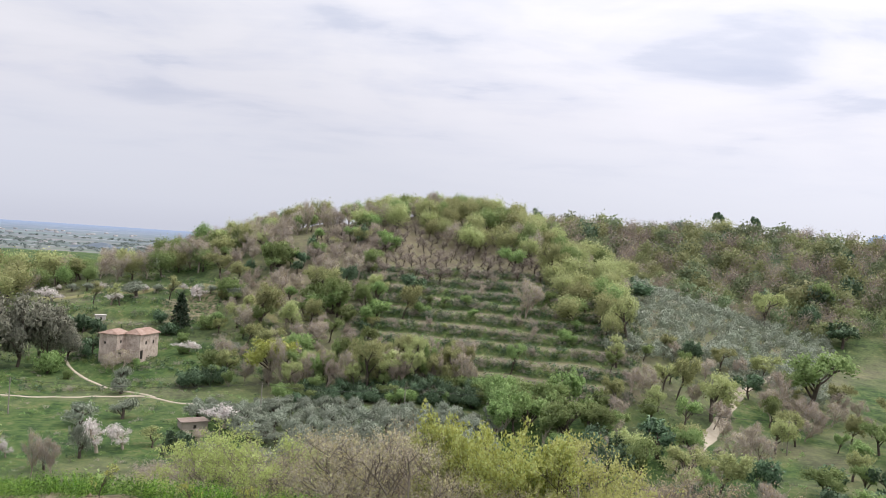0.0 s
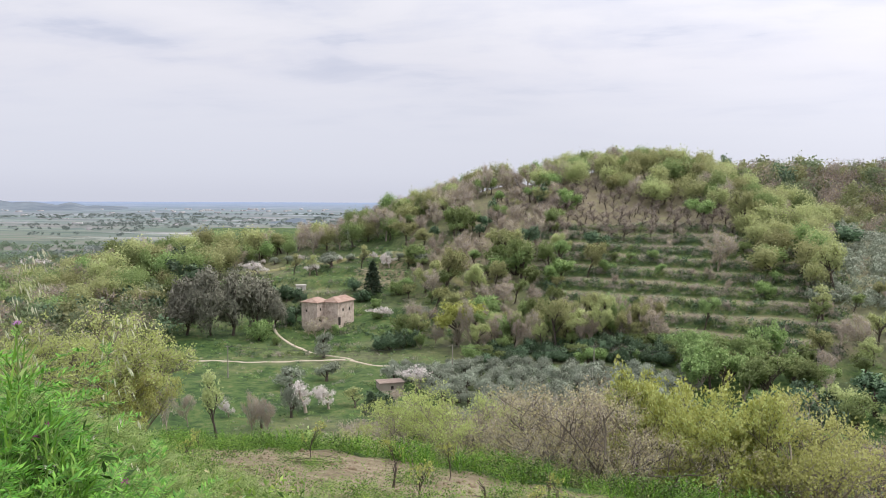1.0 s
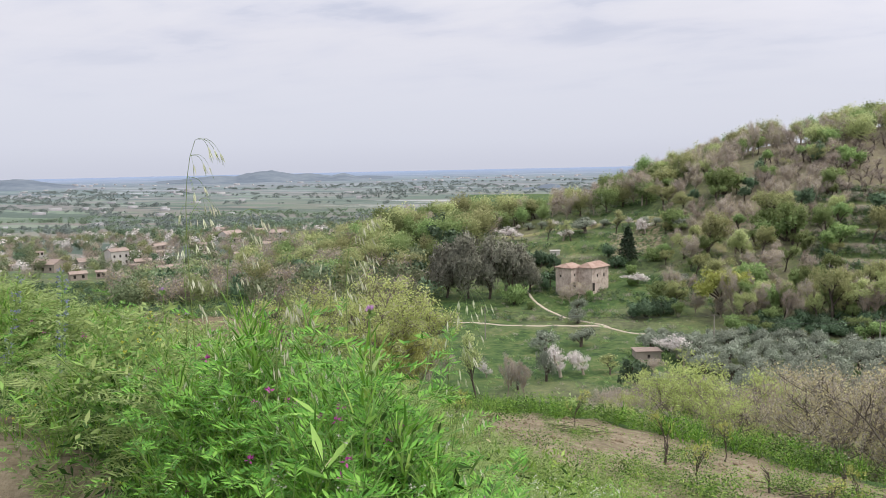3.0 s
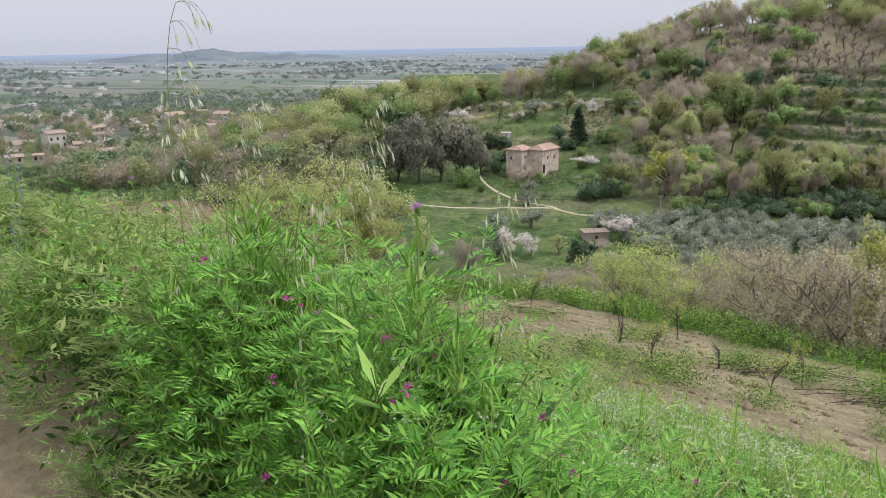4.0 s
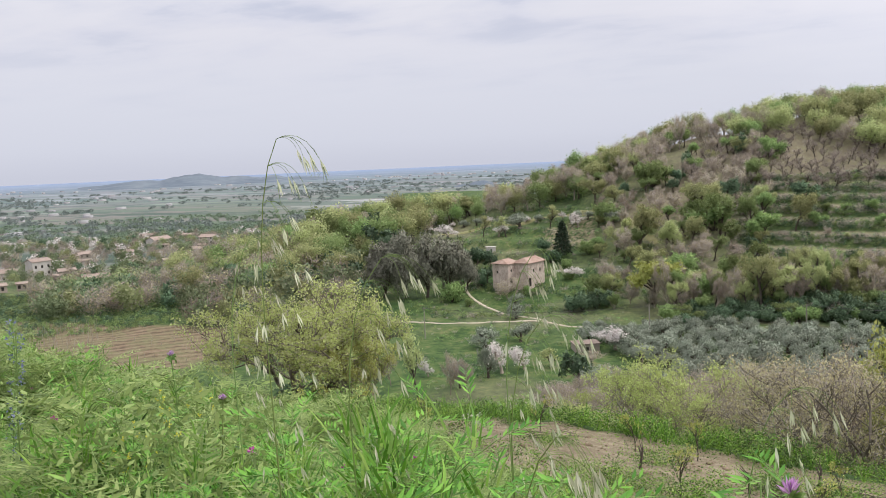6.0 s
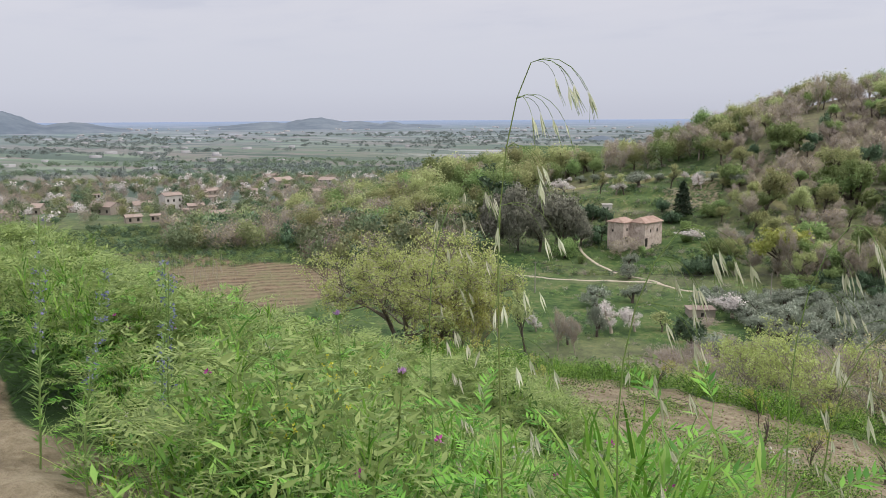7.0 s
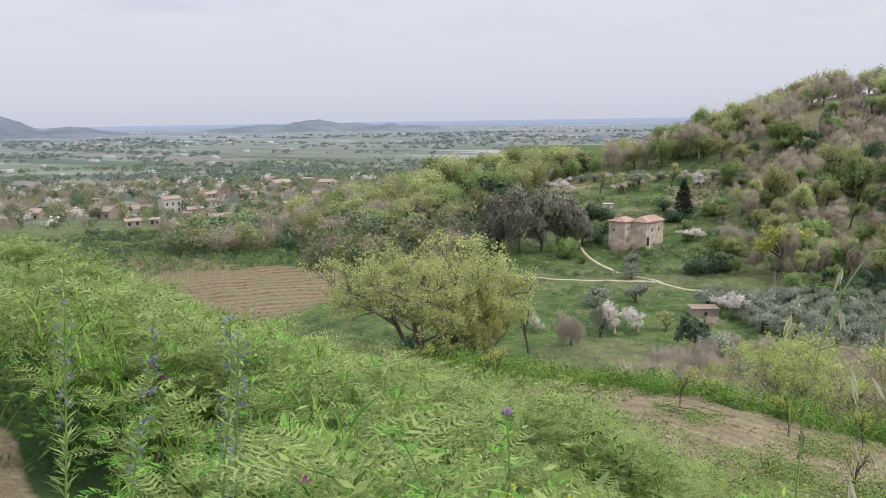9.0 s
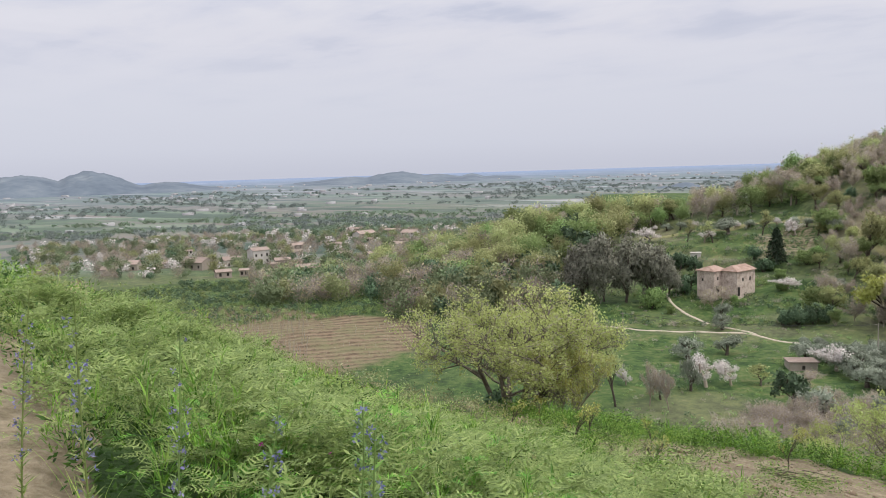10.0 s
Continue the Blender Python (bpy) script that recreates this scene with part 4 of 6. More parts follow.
def hip_roof(lo, hi, z, rise, over=0.35, ridge=0.5, thick=0.16):
    """A low hipped roof with a thick eave."""
    bm = bmesh.new()
    x0, y0, x1, y1 = lo[0] - over, lo[1] - over, hi[0] + over, hi[1] + over
    w, d = x1 - x0, y1 - y0
    if w >= d:
        a, b = ((x0 + ridge * d / 2 + 0.01, (y0 + y1) / 2), (x1 - ridge * d / 2 - 0.01, (y0 + y1) / 2))
    else:
        a, b = (((x0 + x1) / 2, y0 + ridge * w / 2 + 0.01), ((x0 + x1) / 2, y1 - ridge * w / 2 - 0.01))
    low = [bm.verts.new((x, y, z)) for x, y in ((x0, y0), (x1, y0), (x1, y1), (x0, y1))]
    eave = [bm.verts.new((x, y, z + thick)) for x, y in ((x0, y0), (x1, y0), (x1, y1), (x0, y1))]
    ra, rb = bm.verts.new((*a, z + rise)), bm.verts.new((*b, z + rise))
    bm.faces.new(low[::-1])
    for k in range(4):
        bm.faces.new((low[k], low[(k + 1) % 4], eave[(k + 1) % 4], eave[k]))
    if w >= d:
        for f in ((eave[0], eave[1], rb, ra), (eave[2], eave[3], ra, rb), (eave[1], eave[2], rb), (eave[3], eave[0], ra)):
            bm.faces.new(f)
    else:
        for f in ((eave[1], eave[2], rb, ra), (eave[3], eave[0], ra, rb), (eave[0], eave[1], ra), (eave[2], eave[3], rb)):
            bm.faces.new(f)
    return bm


HOUSE_D, HOUSE_AZ = 208.0, 20.2
hx, hy = pol(HOUSE_AZ, HOUSE_D)
HOUSE_Z = -HOUSE_D * math.tan(radians(8.95))
# local x runs along the long front, local y to the back left
house_turn = HOUSE_AZ + 55
farmhouse = empty("farmhouse", pose(hx, hy, HOUSE_Z, 0, 0, house_turn), "old two-storey stone farmhouse with clay-tiled hip roofs", "house")


def house_block(name, lo, hi, z0, tall, rise, openings):
    bm = bmesh.new()
    box_bm(bm, (*lo, z0), (*hi, tall))
    part(name, mesh_bm(name, bm, STONE), farmhouse)
    roof = part("roof", mesh_bm("roof", hip_roof(lo, hi, tall, rise), ROOF), farmhouse, "low roof of faded clay tiles")
    for side, s, z, w, h in openings:
        bm = bmesh.new()
        if side == "front":
            box_bm(bm, (s - w / 2, lo[1] - 0.04, z), (s + w / 2, lo[1] + 0.2, z + h))
        else:
            box_bm(bm, (lo[0] - 0.04, s - w / 2, z), (lo[0] + 0.2, s + w / 2, z + h))
        part("window", mesh_bm("window", bm, OPENING_SHADE), farmhouse, "small wall opening shown by a block painted dark")


house_block("tower_wall", (0, 0), (4.9, 4.8), -3.5, 6.0, 1.15, [("side", 3.2, 3.6, 0.45, 0.6), ("front", 1.5, 3.9, 0.45, 0.7), ("front", 1.3, 0.1, 1.2, 2.3)])
house_block("wing_wall", (2.96, -4.3), (10.6, -0.02), -3.5, 6.0, 1.4, [("front", 5.4, 3.6, 0.55, 0.85), ("front", 8.4, 3.6, 0.55, 0.85), ("front", 3.7, 0.2, 1.0, 2.1)])

# ---- plants of the near bank ----
LEAF_VETCH = leaf_mat("vetch_leaves", (0.06, 0.165, 0.02), (0.15, 0.33, 0.042), (0.27, 0.47, 0.08), 0.28, 0.45)
LEAF_FERN = leaf_mat("feathery_leaves", (0.135, 0.215, 0.068), (0.25, 0.36, 0.115), (0.39, 0.5, 0.19), 0.35, 0.55)
LEAF_BLADE = leaf_mat("grass_blades", (0.13, 0.25, 0.035), (0.26, 0.42, 0.065), (0.46, 0.58, 0.14), 0.35, 0.45)
LEAF_STRAW = leaf_mat("straw", (0.30, 0.27, 0.14), (0.45, 0.41, 0.22), (0.58, 0.54, 0.34), 0.35, 0.6)
LEAF_HERB = leaf_mat("herb_leaves", (0.11, 0.215, 0.04), (0.22, 0.37, 0.07), (0.37, 0.52, 0.13), 0.35, 0.45)
# dark green for verge weeds, and for shade painted between the bank plants
LEAF_DEEP = leaf_mat("dark_leaves_and_shade", (0.027, 0.065, 0.012), (0.055, 0.115, 0.020), (0.100, 0.184, 0.036), 0.15, 0.6)
STEM = leaf_mat("green_stems", (0.14, 0.22, 0.06), (0.22, 0.31, 0.10), (0.30, 0.39, 0.15), 0.2, 0.5)
PETAL_PURPLE = leaf_mat("purple_petals", (0.30, 0.03, 0.22), (0.48, 0.07, 0.38), (0.62, 0.18, 0.55), 0.35, 0.5)
PETAL_LILAC = leaf_mat("lilac_petals", (0.42, 0.20, 0.50), (0.58, 0.32, 0.64), (0.72, 0.48, 0.76), 0.35, 0.5)
PETAL_BLUE = leaf_mat("blue_petals", (0.16, 0.17, 0.36), (0.25, 0.26, 0.48), (0.38, 0.38, 0.60), 0.35, 0.5)
PETAL_YELLOW = leaf_mat("yellow_petals", (0.45, 0.36, 0.03), (0.62, 0.52, 0.06), (0.75, 0.66, 0.14), 0.35, 0.5)
PETAL_WHITE = leaf_mat("white_petals", (0.50, 0.50, 0.42), (0.66, 0.66, 0.58), (0.80, 0.80, 0.74), 0.35, 0.6)
SEED_GREY = leaf_mat("grey_seed_heads", (0.30, 0.29, 0.24), (0.46, 0.45, 0.38), (0.60, 0.60, 0.52), 0.3, 0.7)
PLANT_MATS = [LEAF_VETCH, LEAF_FERN, LEAF_BLADE, LEAF_STRAW, LEAF_HERB, STEM, PETAL_PURPLE, PETAL_LILAC, PETAL_BLUE, PETAL_YELLOW, PETAL_WHITE, SEED_GREY, LEAF_DEEP]
VETCH, FERN, BLADE, STRAW, HERB, STEMS, PURPLE, LILAC, BLUE, YELLOWP, WHITE, SEED, DEEP = range(13)


class Plant:
    """Collects small faces of a plant; made once, then strewn."""

    def __init__(self):
        self.V, self.F, self.I = [], [], []

    def leaf(self, at, way, side, length, width, mat, fold=0.12):
        at, way, side = Vector(at), Vector(way).normalized(), Vector(side)
        side = (side - way * side.dot(way)).normalized()
        nn = way.cross(side)
        b = len(self.V)
        self.V += [at, at + way * length * 0.45 + side * width * 0.5 + nn * fold * width, at + way * length, at + way * length * 0.45 - side * width * 0.5 + nn * fold * width]
        self.F += [(b, b + 1, b + 2), (b, b + 2, b + 3)]
        self.I += [mat, mat]

    def sliver(self, at, way, side, length, width, mat):
        way, side = Vector(way).normalized(), Vector(side).normalized()
        b = len(self.V)
        self.V += [at + side * width * 0.5, at - side * width * 0.5, at + way * length]
        self.F.append((b, b + 1, b + 2))
        self.I.append(mat)

    def blade(self, pts, width, side, mat):
        """A long leaf along a bent line, tapering to a point."""
        side = Vector(side).normalized()
        b, n = len(self.V), len(pts)
        for k, p in enumerate(pts[:-1]):
            w = width * (1 - 0.75 * (k / (n - 1)) ** 1.6) * 0.5
            self.V += [p + side * w, p - side * w]
        self.V.append(pts[-1])
        for k in range(n - 2):
            a = b + 2 * k
            self.F += [(a, a + 1, a + 3), (a, a + 3, a + 2)]
            self.I += [mat, mat]
        a = b + 2 * (n - 2)
        self.F.append((a, a + 1, b + 2 * (n - 1)))
        self.I.append(mat)

    def stem(self, pts, r0, r1, mat, sides=3):
        b, n = len(self.V), len(pts)
        for k, p in enumerate(pts):
            d = (pts[min(k + 1, n - 1)] - pts[max(k - 1, 0)]).normalized()
            u = d.cross(Vector((0.3, 0.9, 0.1))).normalized()
            v = d.cross(u)
            r = r0 + (r1 - r0) * k / (n - 1)
            for s in range(sides):
                t = 2 * math.pi * s / sides
                self.V.append(p + (u * math.cos(t) + v * math.sin(t)) * r)
        for k in range(n - 1):
            for s in range(sides):
                q = (b + k * sides + s, b + k * sides + (s + 1) % sides, b + (k + 1) * sides + (s + 1) % sides, b + (k + 1) * sides + s)
                self.F += [(q[0], q[1], q[2]), (q[0], q[2], q[3])]
                self.I += [mat, mat]

    def puff(self, at, size, n, mat, rng, up=0.3):
        for _ in range(n):
            d = Vector((rng.gauss(0, 1), rng.gauss(0, 1), rng.gauss(0, 1) + up)).normalized()
            self.leaf(Vector(at) + d * size * 0.15, d, (rng.gauss(0, 1), rng.gauss(0, 1), rng.gauss(0, 1)), size, size * 0.5, mat)

    def arrays(self):
        return np.array([tuple(v) for v in self.V]), np.array(self.F), np.array(self.I)


def arc(rng, start, way, length, sag, n=5, wob=0.1):
    """A line of points that leaves start along way and bends down."""
    p, d, out = Vector(start), Vector(way).normalized(), [Vector(start)]
    for _ in range(n):
        d = (d + Vector((rng.gauss(0, wob), rng.gauss(0, wob), -sag / n))).normalized()
        p = p + d * (length / n)
        out.append(p)
    return out


def vetch_sprig(seed, tall=0.34, flower=None):
    """A scrambling stem with pinnate leaves of narrow leaflets."""
    rng, pl = random.Random(seed), Plant()
    a = rng.uniform(0, 6.28)
    line = arc(rng, (0, 0, 0), (math.cos(a) * 0.4, math.sin(a) * 0.4, 1), tall, 0.35, 7)
    pl.stem(line, 0.0022, 0.0012, STEMS)
    for k in range(1, 8):
        p = line[k]
        b = a + (1.4 if k % 2 else -1.6) + rng.gauss(0, 0.5)
        rach = arc(rng, p, (math.cos(b), math.sin(b), rng.uniform(0.2, 0.8)), rng.uniform(0.065, 0.095), 0.5, 4, 0.06)
        pl.stem(rach, 0.0009, 0.0005, STEMS)
        for j in range(1, 8):
            f = j / 7 * 3.99
            i = int(f)
            q = rach[i].lerp(rach[i + 1], f - i)
            d = (rach[i + 1] - rach[i]).normalized()
            s = d.cross(Vector((0, 0, 1))).normalized()
            ln = rng.uniform(0.020, 0.032) * (1.15 - 0.5 * abs(j / 7 - 0.4))
            for sg in (-1, 1):
                pl.leaf(q, s * sg + d * 0.9 + Vector((0, 0, rng.gauss(0.35, 0.35))), d, ln, ln * 0.25, VETCH)
    if flower is not None:
        top = line[5]
        st = arc(rng, top, (rng.gauss(0, 0.5), rng.gauss(0, 0.5), 1), 0.09, 0.2, 3)
        pl.stem(st, 0.001, 0.0008, STEMS)
        if flower == SEED:
            for _ in range(4):
                pl.puff(st[-1] + Vector((rng.gauss(0, 0.009), rng.gauss(0, 0.009), rng.gauss(0, 0.009))), 0.006, 5, flower, rng, 0.3)
        else:
            pl.puff(st[-1], 0.013, 9, flower, rng, 0.6)
    return pl.arrays()


def fern_plant(seed, fronds=6, length=0.26):
    """A rosette of soft, finely cut grey-green leaves."""
    rng, pl = random.Random(seed), Plant()
    for k in range(fronds):
        b = k * 2.4 + rng.gauss(0, 0.3)
        ln = length * rng.uniform(0.7, 1.2)
        rach = arc(rng, (0, 0, 0), (math.cos(b) * 0.75, math.sin(b) * 0.75, rng.uniform(0.5, 1.1)), ln, 0.9, 6, 0.04)
        pl.stem(rach, 0.0016, 0.0006, STEMS)
        for j in range(3, 15):
            f = j / 14 * 5.99
            i = int(f)
            q = rach[i].lerp(rach[i + 1], f - i)
            d = (rach[i + 1] - rach[i]).normalized()
            s = d.cross(Vector((0, 0, 1))).normalized()
            w = ln * 0.24 * math.sin(math.pi * (0.12 + 0.84 * j / 15))
            for sg in (-1, 1):
                way = (s * sg + d * 0.45 + Vector((0, 0, rng.gauss(0.05, 0.12)))).normalized()
                pl.sliver(q, way, d, w, w * 0.16, FERN)
                for g in (0.5,):
                    pl.sliver(q + way * w * g, way * 0.5 + d * 0.9, way, w * 0.40, w * 0.13, FERN)
                    pl.sliver(q + way * w * g, way * 0.8 - d * 0.7, way, w * 0.38, w * 0.13, FERN)
    return pl.arrays()


def grass_tuft(seed, tall=0.3, blades=10, width=0.006, mat=BLADE, dry=2):
    rng, pl = random.Random(seed), Plant()
    for k in range(blades):
        a = rng.uniform(0, 6.28)
        ln = tall * rng.uniform(0.6, 1.25)
        line = arc(rng, (math.cos(a) * 0.02, math.sin(a) * 0.02, -0.02), (math.cos(a) * rng.uniform(0.1, 0.5), math.sin(a) * rng.uniform(0.1, 0.5), 1), ln, rng.uniform(0.2, 1.3), 4, 0.08)
        pl.blade(line, width * rng.uniform(0.7, 1.4), (-math.sin(a), math.cos(a), rng.gauss(0, 0.3)), STRAW if k < dry else mat)
    return pl.arrays()


def herb(seed, tall=0.3, leaf=0.05, wide=0.22, n=22, flower=None, heads=0, stems=3, mat=HERB):
    """A leafy herb: a few stems with lance-shaped leaves, perhaps small flower heads."""
    rng, pl = random.Random(seed), Plant()
    for s in range(stems):
        a = rng.uniform(0, 6.28)
        line = arc(rng, (0, 0, -0.02), (math.cos(a) * 0.35, math.sin(a) * 0.35, 1), tall * rng.uniform(0.8, 1.15), 0.25, 5, 0.1)
        pl.stem(line, 0.002, 0.001, STEMS)
        for j in range(n // stems):
            f = (0.1 + 0.9 * rng.random()) * 4.99
            i = int(f)
            q = line[i].lerp(line[i + 1], f - i)
            b = rng.uniform(0, 6.28)
            pl.leaf(q, (math.cos(b), math.sin(b), rng.uniform(-0.1, 0.9)), (-math.sin(b), math.cos(b), 0), leaf * rng.uniform(0.6, 1.3), leaf * wide, mat)
        for h in range(heads):
            q = line[-1] + Vector((rng.gauss(0, 0.03), rng.gauss(0, 0.03), rng.uniform(-0.05, 0.04)))
            pl.puff(q, 0.010, 5, flower, rng)
    return pl.arrays()


def strew(name, label, category, batches):
    """One mesh of kind stuff: every batch is (templates, places (n,3), sizes (n,), seed)."""
    AV, AF, AI, off = [], [], [], 0
    for temps, P, S, seed in batches:
        rs = np.random.RandomState(seed)
        pick = rs.randint(0, len(temps), len(P))
        for k, (v, f, idx) in enumerate(temps):
            sel = np.where(pick == k)[0]
            if not len(sel):
                continue
            n = len(sel)
            t = rs.uniform(0, 2 * np.pi, n)
            lean, la = rs.normal(0, 0.16, n), rs.uniform(0, 2 * np.pi, n)
            c, s, s1 = np.cos(t), np.sin(t), S[sel] * rs.uniform(0.8, 1.2, n)
            X = (v[None, :, 0] * c[:, None] - v[None, :, 1] * s[:, None]) * s1[:, None]
            Y = (v[None, :, 0] * s[:, None] + v[None, :, 1] * c[:, None]) * s1[:, None]
            Z = v[None, :, 2] * s1[:, None]
            X, Y = X + Z * (lean * np.cos(la))[:, None], Y + Z * (lean * np.sin(la))[:, None]
            W = np.stack([X, Y, Z], -1) + P[sel][:, None, :]
            AV.append(W.reshape(-1, 3))
            AF.append((f[None] + (np.arange(n) * len(v))[:, None, None] + off).reshape(-1, 3))
            AI.append(np.tile(idx, n))
            off += n * len(v)
    return tagged(new(name, mesh_np(name, np.concatenate(AV), np.concatenate(AF), PLANT_MATS, np.concatenate(AI))), label, category, kind="stuff")


def growth(x, y):
    """How high the plants stand over the ground of the bank, in metres."""
    p, q = beside(x, y), down(x, y)
    crest = np.interp(x, [-16, -9, -5.2, -4.4, -3.3, -2.5, -1.85, -1.5, -1.2, -0.85, -0.45, 2], [0.5, 0.55, 0.72, 0.76, 0.84, 0.94, 1.14, 1.1, 1.18, 0.78, 0.24, 0.16])
    p = p + np.interp(x, [-7, -6.2, -5.7, -4.2, -3.2], [0.2, 0.2, -0.06, -0.06, 0])
    thin = np.interp(p, [0.18, 0.4, 0.62, 0.85, 1.25, 1.8, 3.0], [0, 0.72, 1, 0.88, 0.42, 0.27, 0.22])
    broad = np.interp(p, [0.18, 0.4, 0.6, 1.1, 2.0, 3.2, 5.5, 9], [0, 0.8, 1, 0.9, 0.7, 0.5, 0.4, 0.25])
    wide = np.interp(p, [0.18, 0.4, 0.6, 1.1, 2.0, 3.2, 5.5, 9, 12], [0, 0.8, 1, 0.95, 1.02, 1.02, 0.9, 0.62, 0.2])
    w, v = step(-2.3, -3.1, x), step(-3.2, -4.4, x)
    lumps = 0.3 + 1.25 * vnoise(x / 1.15, y / 1.15, 61)
    crest = 0.93 * crest * (thin * (1 - w) + (broad * (1 - v) + wide * lumps * v) * w)
    low = 0.24 * step(0.25, 0.7, p) * step(13, 11, q)
    g = np.maximum(crest, low) * (0.84 - 0.1 * v + (0.3 + 0.2 * v) * vnoise(x / 0.42, y / 0.42, 62)) * (0.88 + 0.24 * vnoise(x / 0.19, y / 0.19, 67))
    ragged = p + 0.2 * (vnoise(x / 0.35, y / 0.35, 63) - 0.5)
    return g * step(0.16, 0.4, ragged)


def reach(x):
    """How much farther down the slope the dense plants reach along the far part of the bank."""
    return np.interp(x, [-4.6, -3.2], [5.0, 0.0])


def sites(seed, n, xr, yr, weight):
    """Random places, kept by a weight from 0 to 1."""
    rs = np.random.RandomState(seed)
    x, y = rs.uniform(*xr, n), rs.uniform(*yr, n)
    k = rs.uniform(0, 1, n) < weight(x, y)
    return x[k], y[k]


def on_growth(x, y, seed, low=0.25, high=1.0, size=0.3):
    """Plant bases so that their tops end between low and high of the growth."""
    rs = np.random.RandomState(seed)
    g = growth(x, y)
    f = rs.uniform(low, high, len(x))
    z = height(x, y) + np.maximum(0, g * f - size)
    return np.stack([x, y, z], -1)


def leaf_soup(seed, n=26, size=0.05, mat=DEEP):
    """A loose clump of small leaves; DEEP paints the shade inside the plants."""
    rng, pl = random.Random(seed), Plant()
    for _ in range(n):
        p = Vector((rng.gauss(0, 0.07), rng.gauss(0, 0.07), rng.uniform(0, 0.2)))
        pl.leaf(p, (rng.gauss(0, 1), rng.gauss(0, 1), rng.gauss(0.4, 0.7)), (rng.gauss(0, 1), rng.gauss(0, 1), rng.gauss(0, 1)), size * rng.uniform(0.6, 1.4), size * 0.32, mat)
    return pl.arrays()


def upright(seed, n=17, leaf=0.068):
    """A crowded tuft of upright lance-shaped leaves."""
    rng, pl = random.Random(seed), Plant()
    for k in range(n):
        a = rng.uniform(0, 6.28)
        r = rng.uniform(0, 0.05)
        line = arc(rng, (math.cos(a) * r, math.sin(a) * r, rng.uniform(0, 0.14)), (math.cos(a) * rng.uniform(0.1, 0.8), math.sin(a) * rng.uniform(0.1, 0.8), 1), leaf * rng.uniform(0.7, 1.4), 0.7, 3, 0.08)
        pl.blade([line[0], line[1], line[2], line[3]], leaf * 0.095, (-math.sin(a), math.cos(a), rng.gauss(0, 0.3)), VETCH if k % 4 else HERB)
    return pl.arrays()


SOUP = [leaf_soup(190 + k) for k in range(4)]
UPRIGHT = [upright(194 + k) for k in range(4)]
VETCHES = [vetch_sprig(200 + k) for k in range(6)] + [vetch_sprig(210, flower=PURPLE), vetch_sprig(211, flower=SEED), vetch_sprig(212, flower=SEED), vetch_sprig(213), vetch_sprig(214)]
GREY_SOUP = [leaf_soup(196 + k, 46, 0.034, FERN) for k in range(3)]
FERNS = [fern_plant(220 + k) for k in range(3)]
TUFTS = [grass_tuft(230 + k, 0.32) for k in range(4)]
LONG_TUFTS = [grass_tuft(240 + k, 0.55, 9, 0.009) for k in range(3)]
HERBS = [herb(250 + k) for k in range(3)] + [herb(254, 0.32, 0.045, 0.2, 20, SEED, 2)]
WHITE_HERBS = [herb(256 + k, 0.4, 0.03, 0.25, 20, WHITE, 6, 4) for k in range(2)]
YELLOW_HERBS = [herb(260, 0.35, 0.04, 0.3, 24, YELLOWP, 3, 4)]
BROAD = [herb(264 + k, 0.35, 0.08, 0.22, 24) for k in range(2)]

wet = lambda x, y: np.clip(growth(x, y) * 2.2, 0, 1)
x, y = sites(300, 12500, (-5.6, 0.2), (1.0, 5.2), lambda x, y: np.clip(growth(x, y) * 1.4 - 0.15, 0, 1) * (0.14 + 0.86 * step(-2.9, -2.0, x)) * step(0.2, -0.7, x) * step(3.2, 2.2, beside(x, y)))
vetch = strew("vetch_mass", "tangled bright green vetch with purple flowers on the bank", "wild plants",
              [(VETCHES, on_growth(x, y, 1, 0.55, 0.98, 0.3), np.full(len(x), 1.0), 1)])
# leaf clumps whose dark colour stands in for shade in the gaps
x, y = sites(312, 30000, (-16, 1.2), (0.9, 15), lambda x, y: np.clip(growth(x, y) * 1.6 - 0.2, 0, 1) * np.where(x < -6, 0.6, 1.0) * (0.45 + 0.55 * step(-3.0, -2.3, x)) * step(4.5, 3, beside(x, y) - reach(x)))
under = strew("undergrowth", "tangled leaves under the plants, darkened to stand for shade", "wild plants",
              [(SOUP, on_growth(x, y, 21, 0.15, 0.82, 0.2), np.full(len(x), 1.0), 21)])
x, y = sites(313, 28000, (-10, 0.2), (1.0, 11), lambda x, y: np.clip(growth(x, y) * 1.5 - 0.1, 0, 1) * (0.35 + 0.65 * step(0.35, 0.6, vnoise(x / 0.5, y / 0.5, 64))) * (0.22 + 0.78 * step(-3.0, -2.2, x)) * step(3.0, 1.8, beside(x, y) - reach(x)))
lush = strew("lush_leaves", "bright green lance-shaped leaves crowding the bank", "wild plants",
             [(UPRIGHT, on_growth(x, y, 22, 0.6, 1.02, 0.18), 0.8 + 0.5 * vnoise(x / 0.6, y / 0.6, 70), 22)])
x, y = sites(301, 8200, (-13, -0.9), (1.2, 15), lambda x, y: np.clip(growth(x, y) * 2.0 - 0.25, 0, 1) * (0.12 + 0.88 * step(-1.9, -2.6, x)) * step(5, 3.4, beside(x, y) - 0.9 * reach(x)) * (1 - 0.5 * step(3, 5, beside(x, y))) * (0.35 + 0.65 * step(0.35, 0.55, vnoise(x / 0.9, y / 0.9, 65))))
gx2, gy2 = sites(319, 6400, (-14, -2.4), (1.2, 15), lambda x, y: np.clip(growth(x, y) * 2.2 - 0.2, 0, 1) * step(0.3, 0.6, vnoise(x / 0.7, y / 0.7, 66)))
